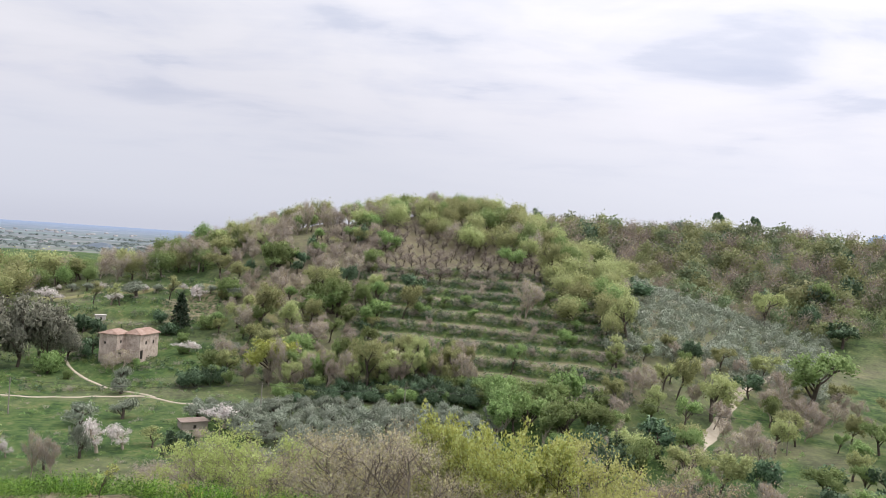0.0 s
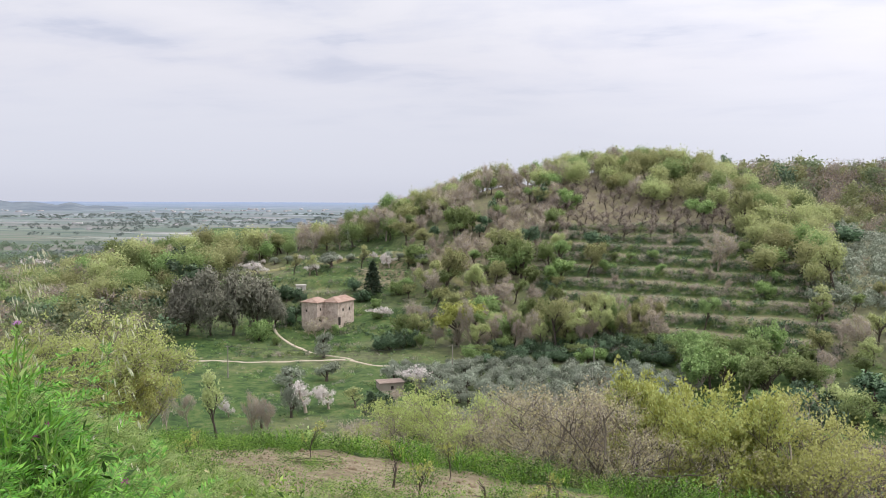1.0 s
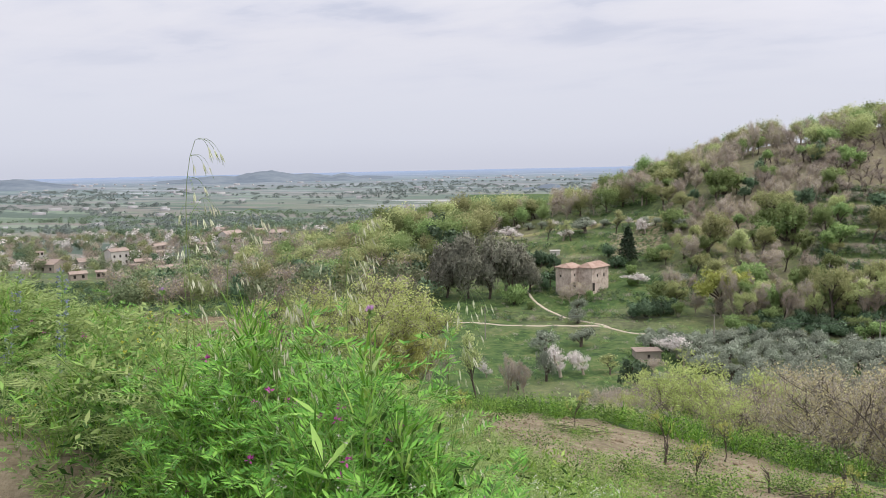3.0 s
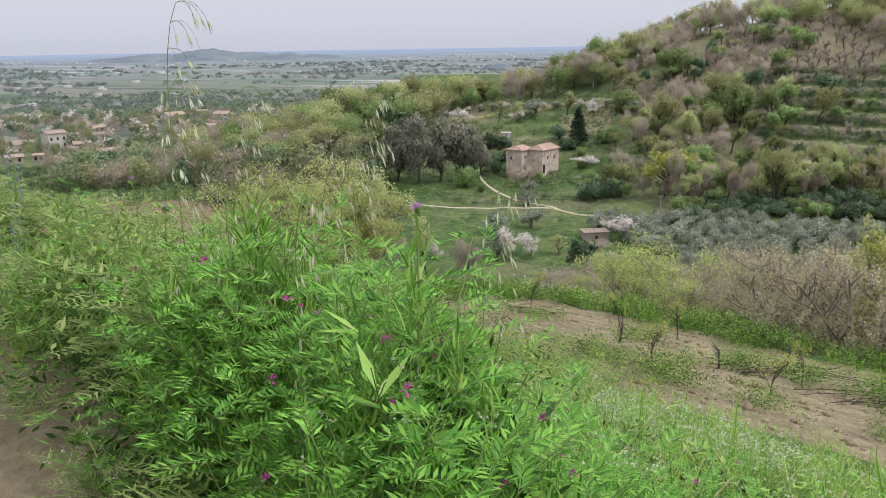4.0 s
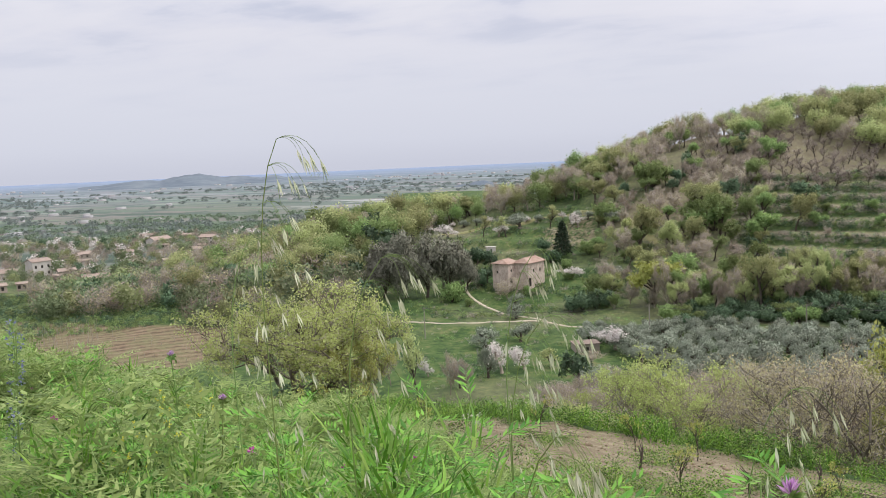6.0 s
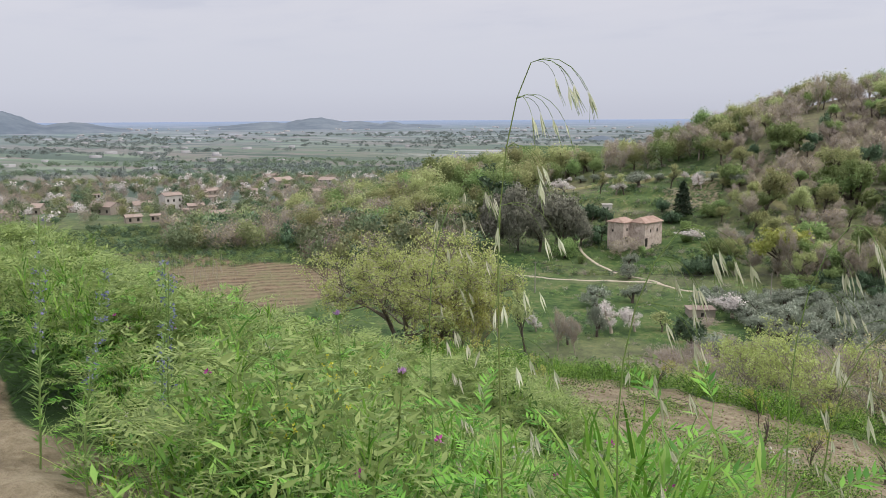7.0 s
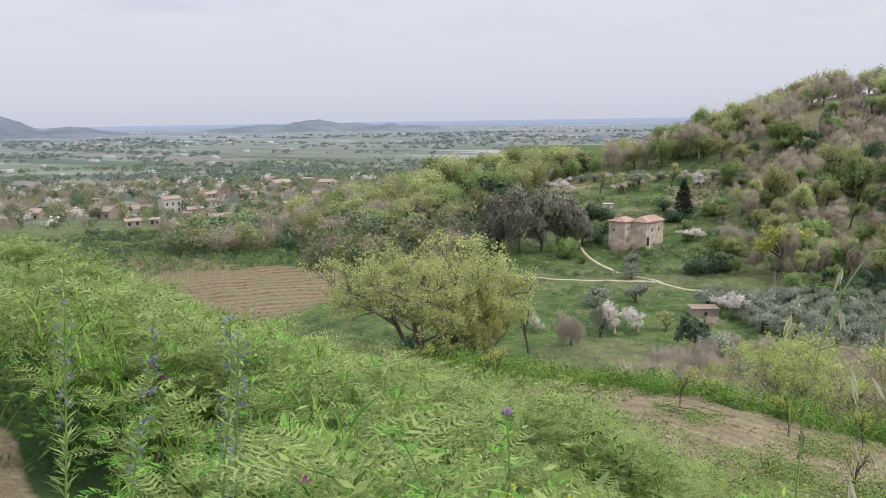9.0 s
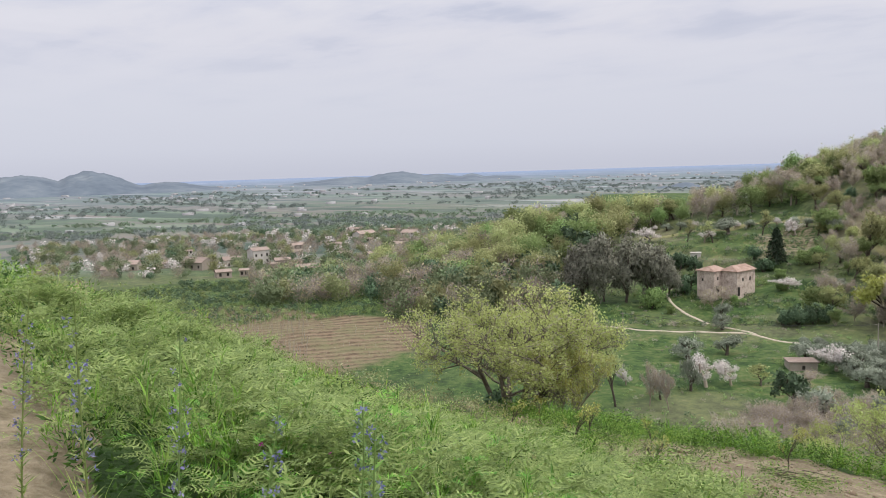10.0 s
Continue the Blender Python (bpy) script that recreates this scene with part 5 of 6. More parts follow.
ferns = strew("feathery_herbs", "soft feathery grey-green herbs on the bank", "wild plants",
              [(FERNS, on_growth(x, y, 2, 0.7, 1.08, 0.2), np.full(len(x), 1.15), 2), (GREY_SOUP, on_growth(gx2, gy2, 24, 0.75, 1.06, 0.2), np.full(len(gx2), 1.15), 24)])
x, y = sites(302, 12000, (-22, 2.5), (0.9, 13), lambda x, y: wet(x, y) * 0.45 * step(0.25, 0.6, vnoise(x / 0.4, y / 0.4, 68)))
x2, y2 = sites(303, 5200, (-22, 8), (2.5, 14), lambda x, y: step(2.2, 3.2, down(x, y)) * step(13.5, 11, down(x, y)) * (0.35 + 0.65 * vnoise(x / 1.1, y / 1.1, 71)))
P2 = np.stack([x2, y2, height(x2, y2)], -1)
grass = strew("bank_grass", "mixed fresh and straw-coloured grass on the slope", "grass",
              [(TUFTS, on_growth(x, y, 3, 0.3, 1.0, 0.3), np.full(len(x), 1.0), 3), (TUFTS, P2, np.full(len(x2), 1.25), 4)])
x, y = sites(304, 6500, (-22, 2.5), (1.0, 10), lambda x, y: wet(x, y) * (0.4 + 0.6 * step(-7, -4, x)) * (0.45 + 0.55 * step(-4.5, -3, x)) * step(0.2, 0.6, vnoise(x / 0.5, y / 0.5, 69)))
x2, y2 = sites(305, 2600, (-20, 8), (2.5, 14), lambda x, y: step(2.4, 3.4, down(x, y)) * step(13, 11, down(x, y)) * step(0.5, 0.7, vnoise(x / 1.6, y / 1.6, 72)))
P2 = np.stack([x2, y2, height(x2, y2)], -1)
x3, y3 = sites(306, 1500, (-6, 5), (2.5, 9), lambda x, y: step(2.6, 3.4, down(x, y)) * step(9, 6, down(x, y)) * step(-3.5, -0.5, x) * step(0.4, 0.6, vnoise(x / 1.2, y / 1.2, 73)))
P3 = np.stack([x3, y3, height(x3, y3)], -1)
x4, y4 = sites(307, 190, (-5, -2.2), (1.4, 3.2), lambda x, y: step(0.1, 0.3, growth(x, y)) * step(0.5, 0.7, vnoise(x / 0.6, y / 0.6, 74)))
herbs = strew("bank_herbs", "leafy herbs with small white and yellow flowers", "wild plants",
              [(HERBS + BROAD, on_growth(x, y, 5, 0.4, 1.0, 0.28), np.full(len(x), 1.0), 5), (HERBS + BROAD, P2, np.full(len(x2), 1.3), 6),
               (WHITE_HERBS, P3, np.full(len(x3), 1.0), 7), (YELLOW_HERBS, on_growth(x4, y4, 8, 0.4, 1.0, 0.28), np.full(len(x4), 0.9), 8)])


def strip_weight(x, y):
    """Green strips between the tilled rows and the verge along the field's lower edge."""
    q = down(x, y)
    inside = step(12.5, 13.5, q) * step(21.8, 21.2, q) * step(-24, -20, x)
    rows = 0.5 + 0.5 * np.sin((q - 14.0) * 2 * np.pi / 3.2)
    n = vnoise(x / 1.5, y / 1.5, 81)
    return np.clip(step(0.4, 0.85, rows) * inside * step(0.38, 0.55, n) + 0.09 * inside * step(0.4, 0.7, vnoise(x / 0.9, y / 0.9, 83)), 0, 1), step(21.0, 21.6, q) * step(23.8, 23.0, q) * step(-27, -22, x)


x, y = sites(310, 28000, (-22, 14), (8, 34), lambda x, y: strip_weight(x, y)[0])
x2, y2 = sites(311, 9500, (-24, 16), (18, 36), lambda x, y: strip_weight(x, y)[1])
P, P2 = np.stack([x, y, height(x, y)], -1), np.stack([x2, y2, height(x2, y2)], -1)
CLUMP_SOUP = [leaf_soup(344, 60, 0.03, DEEP), leaf_soup(345, 60, 0.03, VETCH), leaf_soup(346, 60, 0.03, DEEP), leaf_soup(347, 60, 0.028, HERB)]
ROW_SOUP = [leaf_soup(340, 80, 0.022, VETCH), leaf_soup(341, 80, 0.021, HERB), leaf_soup(342, 64, 0.024, DEEP), leaf_soup(343, 80, 0.022, VETCH)]
VERGE = [grass_tuft(320 + k, 0.62, 9, 0.026, VETCH, dry=0) for k in range(3)]
verge = strew("field_verge_grass", "lush green grass strips along the tilled field", "grass",
              [(ROW_SOUP, P[::2], 1.3 + 1.4 * vnoise(x[::2] / 0.8, y[::2] / 0.8, 82), 11), (CLUMP_SOUP, P[1::2], 1.0 + 1.7 * vnoise(x[1::2] / 0.8, y[1::2] / 0.8, 82), 14), (CLUMP_SOUP, P2, 1.6 + 2.0 * vnoise(x2 / 0.9, y2 / 0.9, 84), 12), (VERGE, P2[::5], np.full(len(x2[::5]), 1.1), 13)])
x, y = sites(314, 1300, (-22, 6), (3, 15), lambda x, y: step(3.6, 4.6, down(x, y)) * step(13.2, 12, down(x, y)) * step(0.42, 0.62, vnoise(x / 1.5, y / 1.5, 75)))
P = np.stack([x, y, height(x, y)], -1)
x2, y2 = sites(315, 260, (-22, 2), (3, 13), lambda x, y: step(3.2, 4, down(x, y)) * step(13, 11, down(x, y)) * step(0.5, 0.7, vnoise(x / 3, y / 3, 76)))
P2 = np.stack([x2, y2, height(x2, y2)], -1)
STRAW_TUFTS = [grass_tuft(270 + k, 0.8, 12, 0.007, STRAW, 6) for k in range(2)]
tussocks = strew("bank_tussocks", "dark green tussocks and dry stalks on the slope", "grass",
                 [(LONG_TUFTS + BROAD, P, np.full(len(x), 1.25), 31), (STRAW_TUFTS, P2, np.full(len(x2), 0.8), 32)])
GREEN_SOUP = [leaf_soup(330 + k, 44, 0.036, HERB) for k in range(2)] + [leaf_soup(333, 44, 0.036, BLADE), leaf_soup(334, 36, 0.04, DEEP)]
TAN_SOUP = [leaf_soup(336 + k, 30, 0.06, STRAW) for k in range(2)]
x, y = sites(316, 5200, (-24, -2.5), (3, 17), lambda x, y: step(3.0, 4.0, down(x, y)) * step(14, 12.4, down(x, y)) * step(0.30, 0.55, vnoise(x / 1.3, y / 1.3, 77)) * (0.35 + 0.65 * step(-5, -9, x)))
x2, y2 = sites(317, 900, (-24, -4), (4, 17), lambda x, y: step(4.0, 6.0, down(x, y)) * step(14, 12.4, down(x, y)) * step(0.5, 0.7, vnoise(x / 2.0, y / 2.0, 78)))
P, P2 = np.stack([x, y, height(x, y)], -1), np.stack([x2, y2, height(x2, y2)], -1)
brush = strew("slope_brush", "low brambles, weeds and dry tangle on the slope", "wild plants",
              [(GREEN_SOUP, P, 1.2 + 1.6 * vnoise(x / 0.9, y / 0.9, 79), 33), (TAN_SOUP, P2, np.full(len(x2), 2.2), 34)])


def clod(seed):
    rng, pl = random.Random(seed), Plant()
    pts = [Vector(p) * rng.uniform(0.6, 1.2) for p in ((1, 0, 0.1), (0, 1, 0), (-1, 0, 0.1), (0, -1, 0), (0.1, 0, 0.8), (0, 0, -0.5))]
    pl.V = [p * 0.1 for p in pts]
    pl.F = [(0, 1, 4), (1, 2, 4), (2, 3, 4), (3, 0, 4), (1, 0, 5), (2, 1, 5), (3, 2, 5), (0, 3, 5)]
    pl.I = [0] * 8
    return pl.arrays()


CLODS = [clod(350 + k) for k in range(5)]
x, y = sites(318, 9000, (-22, 12), (9, 32), lambda x, y: step(12.4, 13.4, down(x, y)) * step(21.8, 21.3, down(x, y)) * step(0.95, 0.6, 0.5 + 0.5 * np.sin((down(x, y) - 14.0) * 2 * np.pi / 3.2)) * (0.3 + 0.7 * vnoise(x / 1.2, y / 1.2, 58)))
CLOD_EARTH = rough_mat("clod_earth", [(0.3, (0.13, 0.095, 0.065)), (0.55, (0.27, 0.21, 0.15)), (0.8, (0.42, 0.35, 0.27))], 1.5, 0.95, 0.3, fine=20)
sizes = 0.35 + 1.0 * np.random.RandomState(57).uniform(0, 1, len(x)) ** 3
clods = strew("soil_clods", "crumbly pale brown clods of tilled soil", "soil", [(CLODS, np.stack([x, y, height(x, y)], -1), sizes, 35)])
clods.data.materials.clear()
clods.data.materials.append(CLOD_EARTH)

# ---- single trees and bushes of the valley ----


def fir_kind(seed):
    """A fir: a straight stem with drooping whorls of needled boughs."""
    rng, rs = random.Random(seed), np.random.RandomState(seed)
    segs, C, N = [((0, 0, -0.02), (0, 0, 1.0), 0.022, 0.003)], [], []
    for k in range(22):
        z = 0.1 + 0.88 * k / 21
        reach = 0.30 * (1 - z) ** 0.85 + 0.02
        for b in range(7):
            a = rng.uniform(0, 6.28)
            ln = reach * rng.uniform(0.7, 1.15)
            end = (math.cos(a) * ln, math.sin(a) * ln, z - 0.25 * ln)
            segs.append(((0, 0, z), end, 0.006, 0.002))
            for f in (0.35, 0.6, 0.85, 1.0):
                for _ in range(3):
                    C.append((end[0] * f, end[1] * f, z - 0.25 * ln * f))
                    N.append((math.cos(a), math.sin(a), -0.4))
    kind = Kind("fir", LEAF_FIR, seed, per_tip=1, levels=1, kids=(2,))
    v, f = tubes(segs, 4)
    kind.trunk = mesh_np("fir_trunk", v, f, BARK, smooth=True)
    v, f = leaves_at(rs, np.array(C), np.array(N), 0.075, 0.45, 0.018)
    kind.crown = mesh_np("fir_crown", v, f, LEAF_FIR)
    return kind


FIR = [fir_kind(60)]
IVY = [Kind("ivy_tree", LEAF_DARK, 61, per_tip=9, leaf_size=0.07, wide=0.4, jitter=0.05, levels=3, kids=(7, 4, 3), trunk=0.6, spread=0.6, up=0.3, low=0.05)]
SPARSE = [Kind("young_tree", LEAF_SPRING, 62, per_tip=5, leaf_size=0.05, jitter=0.04, wide=0.6, levels=3, kids=(6, 4, 3), trunk=0.4, spread=0.7, up=0.4, low=0.35)]
PINE = [Kind("umbrella_pine", LEAF_DARK, 63, per_tip=7, leaf_size=0.10, jitter=0.03, wide=0.9, levels=3, kids=(6, 4, 3), trunk=1.1, spread=1.0, up=0.12, low=0.82, shrink=0.42)]
LABELS.update({"fir": "dark conical fir in the farmhouse garden", "ivy_tree": "slim tree wrapped in dark ivy", "young_tree": "young tree with thin yellow-green leaves on bare stem",
               "umbrella_pine": "umbrella pine with a flat dark crown on the skyline"})
tree_rng = random.Random(500)


def set_tree(kind, x, y, tall, wide):
    """A single tree of a given height in metres and crown width for its height."""
    base = {"olive": 1.2, "shrub": 1.5, "dark_bush": 1.5, "blossom_tree": 1.35, "eucalyptus": 0.75, "ivy_tree": 0.4, "young_tree": 0.6, "fir": 0.62}.get(kind.name, 1.0)
    kind.put(tree_rng, x, y, tall, LABELS[kind.name], "shrub" if kind.name in ("shrub", "dark_bush") else "tree", kind.name, "", wide / base)


for k in range(15):
    a = 12.8 + k * 0.86
    row_x, row_y = pol(a, float(np.interp(a, [12.8, 18.8, 25], [244, 265, 279])))
    set_tree((OLIVE[0], BLOOM[0], OLIVE[1])[k % 3], row_x, row_y, 2.1 + 0.5 * tree_rng.random(), 1.5)
set_tree(FIR[0], -65, 222, 9.2, 0.69)
set_tree(RUST[0], -103, 186, 14.0, 0.62)
set_tree(RUST[1], -97, 187, 16.8, 0.53)
set_tree(RUST[0], -92, 189, 16.3, 0.53)
set_tree(RUST[1], -87, 192, 14.2, 0.56)
set_tree(RUST[0], -83, 195, 10.2, 0.57)
set_tree(SHRUB[0], -84, 186, 4.8, 1.22)
set_tree(SHRUB[0], -78, 184, 2.1, 1.05)
set_tree(SHRUB[0], -50, 204, 2.1, 1.65)
set_tree(SHRUB[0], -57, 222, 3.5, 1.63)
set_tree(OLIVE[0], -62, 173, 3.3, 1.30)
set_tree(OLIVE[1], -66, 183, 3.5, 1.15)
set_tree(OLIVE[1], -46, 206, 2.8, 1.56)
set_tree(OLIVE[0], -55, 239, 2.9, 2.00)
set_tree(OLIVE[0], -59, 146, 3.6, 1.47)
set_tree(OLIVE[1], -54, 152, 3.4, 1.51)
set_tree(OLIVE[0], -50, 124, 5.2, 0.53)
set_tree(OLIVE[1], -52, 117, 4.0, 0.78)
set_tree(OLIVE[0], -116, 275, 4.0, 2.04)
set_tree(OLIVE[1], -84, 241, 4.3, 2.05)
set_tree(OLIVE[0], -122, 219, 2.9, 3.50)
set_tree(OLIVE[1], -137, 219, 3.0, 2.92)
set_tree(DARK[0], -80, 201, 4.4, 1.06)
set_tree(DARK[1], -82, 210, 6.1, 0.75)
set_tree(DARK[0], -34, 123, 5.9, 0.96)
set_tree(DARK[0], 110, 299, 6.2, 1.06)
set_tree(DARK[1], 132, 273, 9.5, 0.88)
set_tree(DARK[0], 136, 259, 8.1, 1.50)
set_tree(DARK[1], -3, 239, 6.6, 1.00)
set_tree(HEDGE[0], -88, 216, 3.7, 1.75)
set_tree(HEDGE[0], -92, 216, 3.9, 1.42)
set_tree(HEDGE[0], -67, 218, 3.4, 1.68)
set_tree(HEDGE[0], -71, 223, 3.6, 1.16)
set_tree(HEDGE[0], -52, 181, 3.6, 1.44)
set_tree(HEDGE[0], -49, 182, 4.0, 1.39)
set_tree(HEDGE[0], -46, 183, 4.2, 1.14)
set_tree(HEDGE[0], -43.5, 184, 3.6, 1.3)
set_tree(HEDGE[0], -80, 198.5, 4.2, 1.2)
set_tree(BARE[1], -70.5, 190.5, 4.6, 1.3)
set_tree(BARE[2], -73, 192, 4.0, 1.2)
set_tree(SHRUB[1], -66, 193.5, 2.2, 1.6)
set_tree(SHRUB[0], -59, 206, 1.8, 1.7)
set_tree(SHRUB[1], -62, 214, 2.4, 1.5)
set_tree(DARK[1], -88, 214, 5.0, 0.9)
set_tree(HEDGE[0], 66, 253, 5.8, 2.19)
set_tree(BARE[0], -69, 192, 4.9, 1.26)
set_tree(BARE[1], -52, 113, 6.9, 0.54)
set_tree(BARE[2], -49, 113, 6.3, 0.58)
set_tree(BARE[0], -64, 116, 5.2, 0.69)
set_tree(BARE[1], -64, 110, 8.7, 0.44)
set_tree(BARE[0], -35, 132, 3.7, 1.74)
set_tree(BARE[1], 29, 225, 11.2, 1.01)
set_tree(BARE[1], -42, 286, 11.4, 0.60)
set_tree(BARE[2], 51, 173, 8.6, 0.95)
set_tree(BARE[0], 78, 173, 10.8, 0.61)
set_tree(BARE[0], -26, 207, 7.1, 1.21)
set_tree(BARE[2], -30, 184, 11.4, 0.56)
set_tree(BARE[0], -73, 265, 10.9, 1.04)
set_tree(BLOOM[0], -58, 207, 2.9, 2.57)
set_tree(BLOOM[0], -65, 240, 4.4, 1.55)
set_tree(BLOOM[0], -60, 122, 2.9, 1.08)
set_tree(BLOOM[0], -89, 235, 4.2, 1.63)
set_tree(BLOOM[0], -107, 238, 4.4, 2.02)
set_tree(BLOOM[0], -49, 128, 5.0, 1.35)
set_tree(BLOOM[0], -46, 131, 3.8, 1.4)
set_tree(BLOOM[0], -34, 148, 4.6, 1.6)
set_tree(SPARSE[0], -56, 110, 10.6, 0.49)
set_tree(SPARSE[0], -42, 133, 3.4, 1.54)
set_tree(SPARSE[0], -115, 257, 8.6, 0.68)
set_tree(SPARSE[0], -94, 235, 6.8, 0.61)
set_tree(SPARSE[0], 47, 191, 7.9, 0.86)
set_tree(SPARSE[0], -74, 240, 7.4, 0.70)
set_tree(SPARSE[0], -86, 234, 6.4, 0.91)
set_tree(SPARSE[0], -111, 266, 6.9, 1.44)
set_tree(YELLOW[0], -34, 187, 10.1, 1.08)
set_tree(OAK[0], 53, 207, 11.5, 0.75)
set_tree(OAK[1], 40, 252, 12.2, 0.72)
set_tree(OAK[2], 57, 176, 9.3, 0.77)
set_tree(OAK[0], 62, 168, 9.9, 0.95)
set_tree(OAK[1], 115, 270, 12.2, 0.83)
set_tree(OAK[1], -28, 235, 9.7, 1.01)
set_tree(OAK[2], -5, 226, 9.4, 0.83)
set_tree(OAK[0], -43, 220, 12.1, 0.77)
set_tree(OAK[2], -34, 216, 8.9, 1.01)
set_tree(OAK[1], -11, 182, 11.3, 0.67)
set_tree(OAK[0], -5, 184, 7.6, 1.17)
set_tree(OAK[2], -73, 285, 8.8, 1.39)
set_tree(GREEN[0], 28, 258, 8.0, 1.30)
set_tree(GREEN[1], 22, 191, 7.4, 0.79)
set_tree(GREEN[0], 89, 182, 13.7, 1.13)
set_tree(GREEN[1], 149, 295, 12.3, 1.11)
set_tree(GREEN[0], -23, 224, 10.8, 0.86)
set_tree(GREEN[1], -15, 226, 9.3, 0.67)
set_tree(IVY[0], -22, 276, 8.3, 0.37)
set_tree(IVY[0], -37, 263, 8.1, 0.32)
set_tree(IVY[0], *pol(11.2, 309), 7.0, 0.4)
set_tree(IVY[0], *pol(10.6, 309), 7.5, 0.3)
set_tree(IVY[0], *pol(-7.5, 371), 10.5, 0.45)
set_tree(GREEN[0], *pol(-10.0, 388), 9.5, 1.3)
set_tree(PINE[0], *pol(-19.6, 462), 15.0, 0.55)
set_tree(PINE[0], *pol(-22.2, 458), 14.0, 0.5)
set_tree(OAK_FAR[0], *pol(-19.9, 455), 11.0, 1.2)

# ---- trees along the lower edge of the tilled field, near enough to show their limbs ----
NEAR_TREE = dict(levels=4, kids=(6, 5, 4, 3), jitter=0.016, limbs_to=4, soft=0.35, sides=(8, 5, 4, 3, 3), thick=0.024)
GREY_BARK = rough_mat("grey_bark", [(0.3, (0.20, 0.17, 0.135)), (0.6, (0.33, 0.29, 0.235)), (0.8, (0.43, 0.39, 0.33))], 6.0, 0.9, 0.4)
DARK_BARK = rough_mat("dark_bark", [(0.3, (0.09, 0.075, 0.06)), (0.6, (0.19, 0.165, 0.135)), (0.8, (0.29, 0.26, 0.22))], 6.0, 0.9, 0.4)
BIG = Kind("spreading_tree", LEAF_PALE, 70, per_tip=7, leaf_size=0.014, aspect=0.8, wide=1.4, bark=DARK_BARK, stems=7, trunk=0.34, spread=0.95, up=0.2, low=0.42, extra=(TWIGS, 1, 0.06, 0.05), **NEAR_TREE)
SIDE = Kind("slender_tree", LEAF_YELLOW, 74, per_tip=3, leaf_size=0.016, aspect=0.8, wide=0.9, bark=GREY_BARK, stems=4, trunk=0.4, spread=0.7, up=0.4, low=0.4, extra=(LEAF_PALE, 3, 0.015, 0.8), **NEAR_TREE)
BUDDING = Kind("budding_tree", LEAF_BUD, 71, per_tip=3, leaf_size=0.013, aspect=0.8, wide=1.35, bark=DARK_BARK, stems=5, trunk=0.25, spread=0.85, up=0.3, low=0.25, extra=(TWIGS, 2, 0.055, 0.04), **dict(NEAR_TREE, thick=0.013))
GOLDEN = Kind("golden_tree", LEAF_YELLOW, 72, per_tip=3, leaf_size=0.02, aspect=0.8, wide=0.85, bark=DARK_BARK, stems=4, trunk=0.32, spread=0.75, up=0.4, low=0.3, extra=(LEAF_PALE, 2, 0.018, 0.8), **dict(NEAR_TREE, thick=0.016))
CATKIN = Kind("catkin_tree", LEAF_PALE, 73, per_tip=4, leaf_size=0.016, aspect=0.8, wide=1.15, bark=GREY_BARK, stems=4, trunk=0.28, spread=0.8, up=0.35, low=0.25, **dict(NEAR_TREE, thick=0.014))
LABELS.update({"slender_tree": "slender many-stemmed tree with thin yellow leaves at the field edge", "spreading_tree": "broad many-stemmed tree with a haze of small yellow-green leaves", "budding_tree": "bare brown tree breaking into pinkish buds at the field edge",
               "golden_tree": "tree with golden-yellow young leaves at the field edge", "catkin_tree": "shrubby tree with pale greenish catkins beside the field"})


def edge_tree(kind, x, y, tall, wide=1.0, turn=0.0):
    m = Matrix.Translation((x, y, ground_z(x, y) - 0.1)) @ Matrix.Rotation(turn, 4, "Z") @ Matrix.Diagonal((tall * wide, tall * wide, tall, 1))
    ob = empty(kind.name, m, LABELS[kind.name], "tree")
    part("trunk", kind.trunk, ob)
    part("crown", kind.crown, ob)


edge_tree(BIG, -20.7, 29.3, 6.3, 1.05, 0.6)
edge_tree(SIDE, -18.3, 29.6, 4.6, 0.8, 2.1)
edge_tree(CATKIN, -5.8, 27.9, 4.2, 1.0, 0.3)
edge_tree(BUDDING, -0.6, 28.6, 5.8, 0.95, 1.0)
edge_tree(GOLDEN, 2.2, 30.5, 7.0, 0.75, 0.2)
edge_tree(GOLDEN, 4.8, 28.2, 6.3, 0.85, 2.6)
edge_tree(CATKIN, 7.4, 28.0, 6.3, 0.9, 1.9)
edge_tree(BUDDING, -3.2, 31.5, 5.2, 1.0, 4.0)
edge_tree(CATKIN, -2.6, 29.5, 3.4, 1.2, 4.0)
edge_tree(BUDDING, 1.0, 33.5, 6.4, 1.0, 5.0)
edge_tree(CATKIN, -9.6, 33.5, 3.4, 1.0, 2.0)
edge_tree(BUDDING, 10.2, 30.0, 6.0, 1.0, 3.0)

for k, (bx, by, bt) in enumerate([(-12.5, 29.2, 1.5), (-10.6, 28.4, 1.9), (-9.2, 29.6, 1.4), (-7.6, 27.6, 1.2), (-14.6, 30.4, 1.3), (-3.6, 27.2, 1.6)]):
    SHRUB[k % 2].put(tree_rng, bx, by, bt, "low pale green shrub behind the grassy verge", "shrub", "shrub")

HEDGE[0].put(tree_rng, -20.9, 28.8, 1.3, "dark ivy clump at the foot of a tree", "shrub", "ivy_clump")

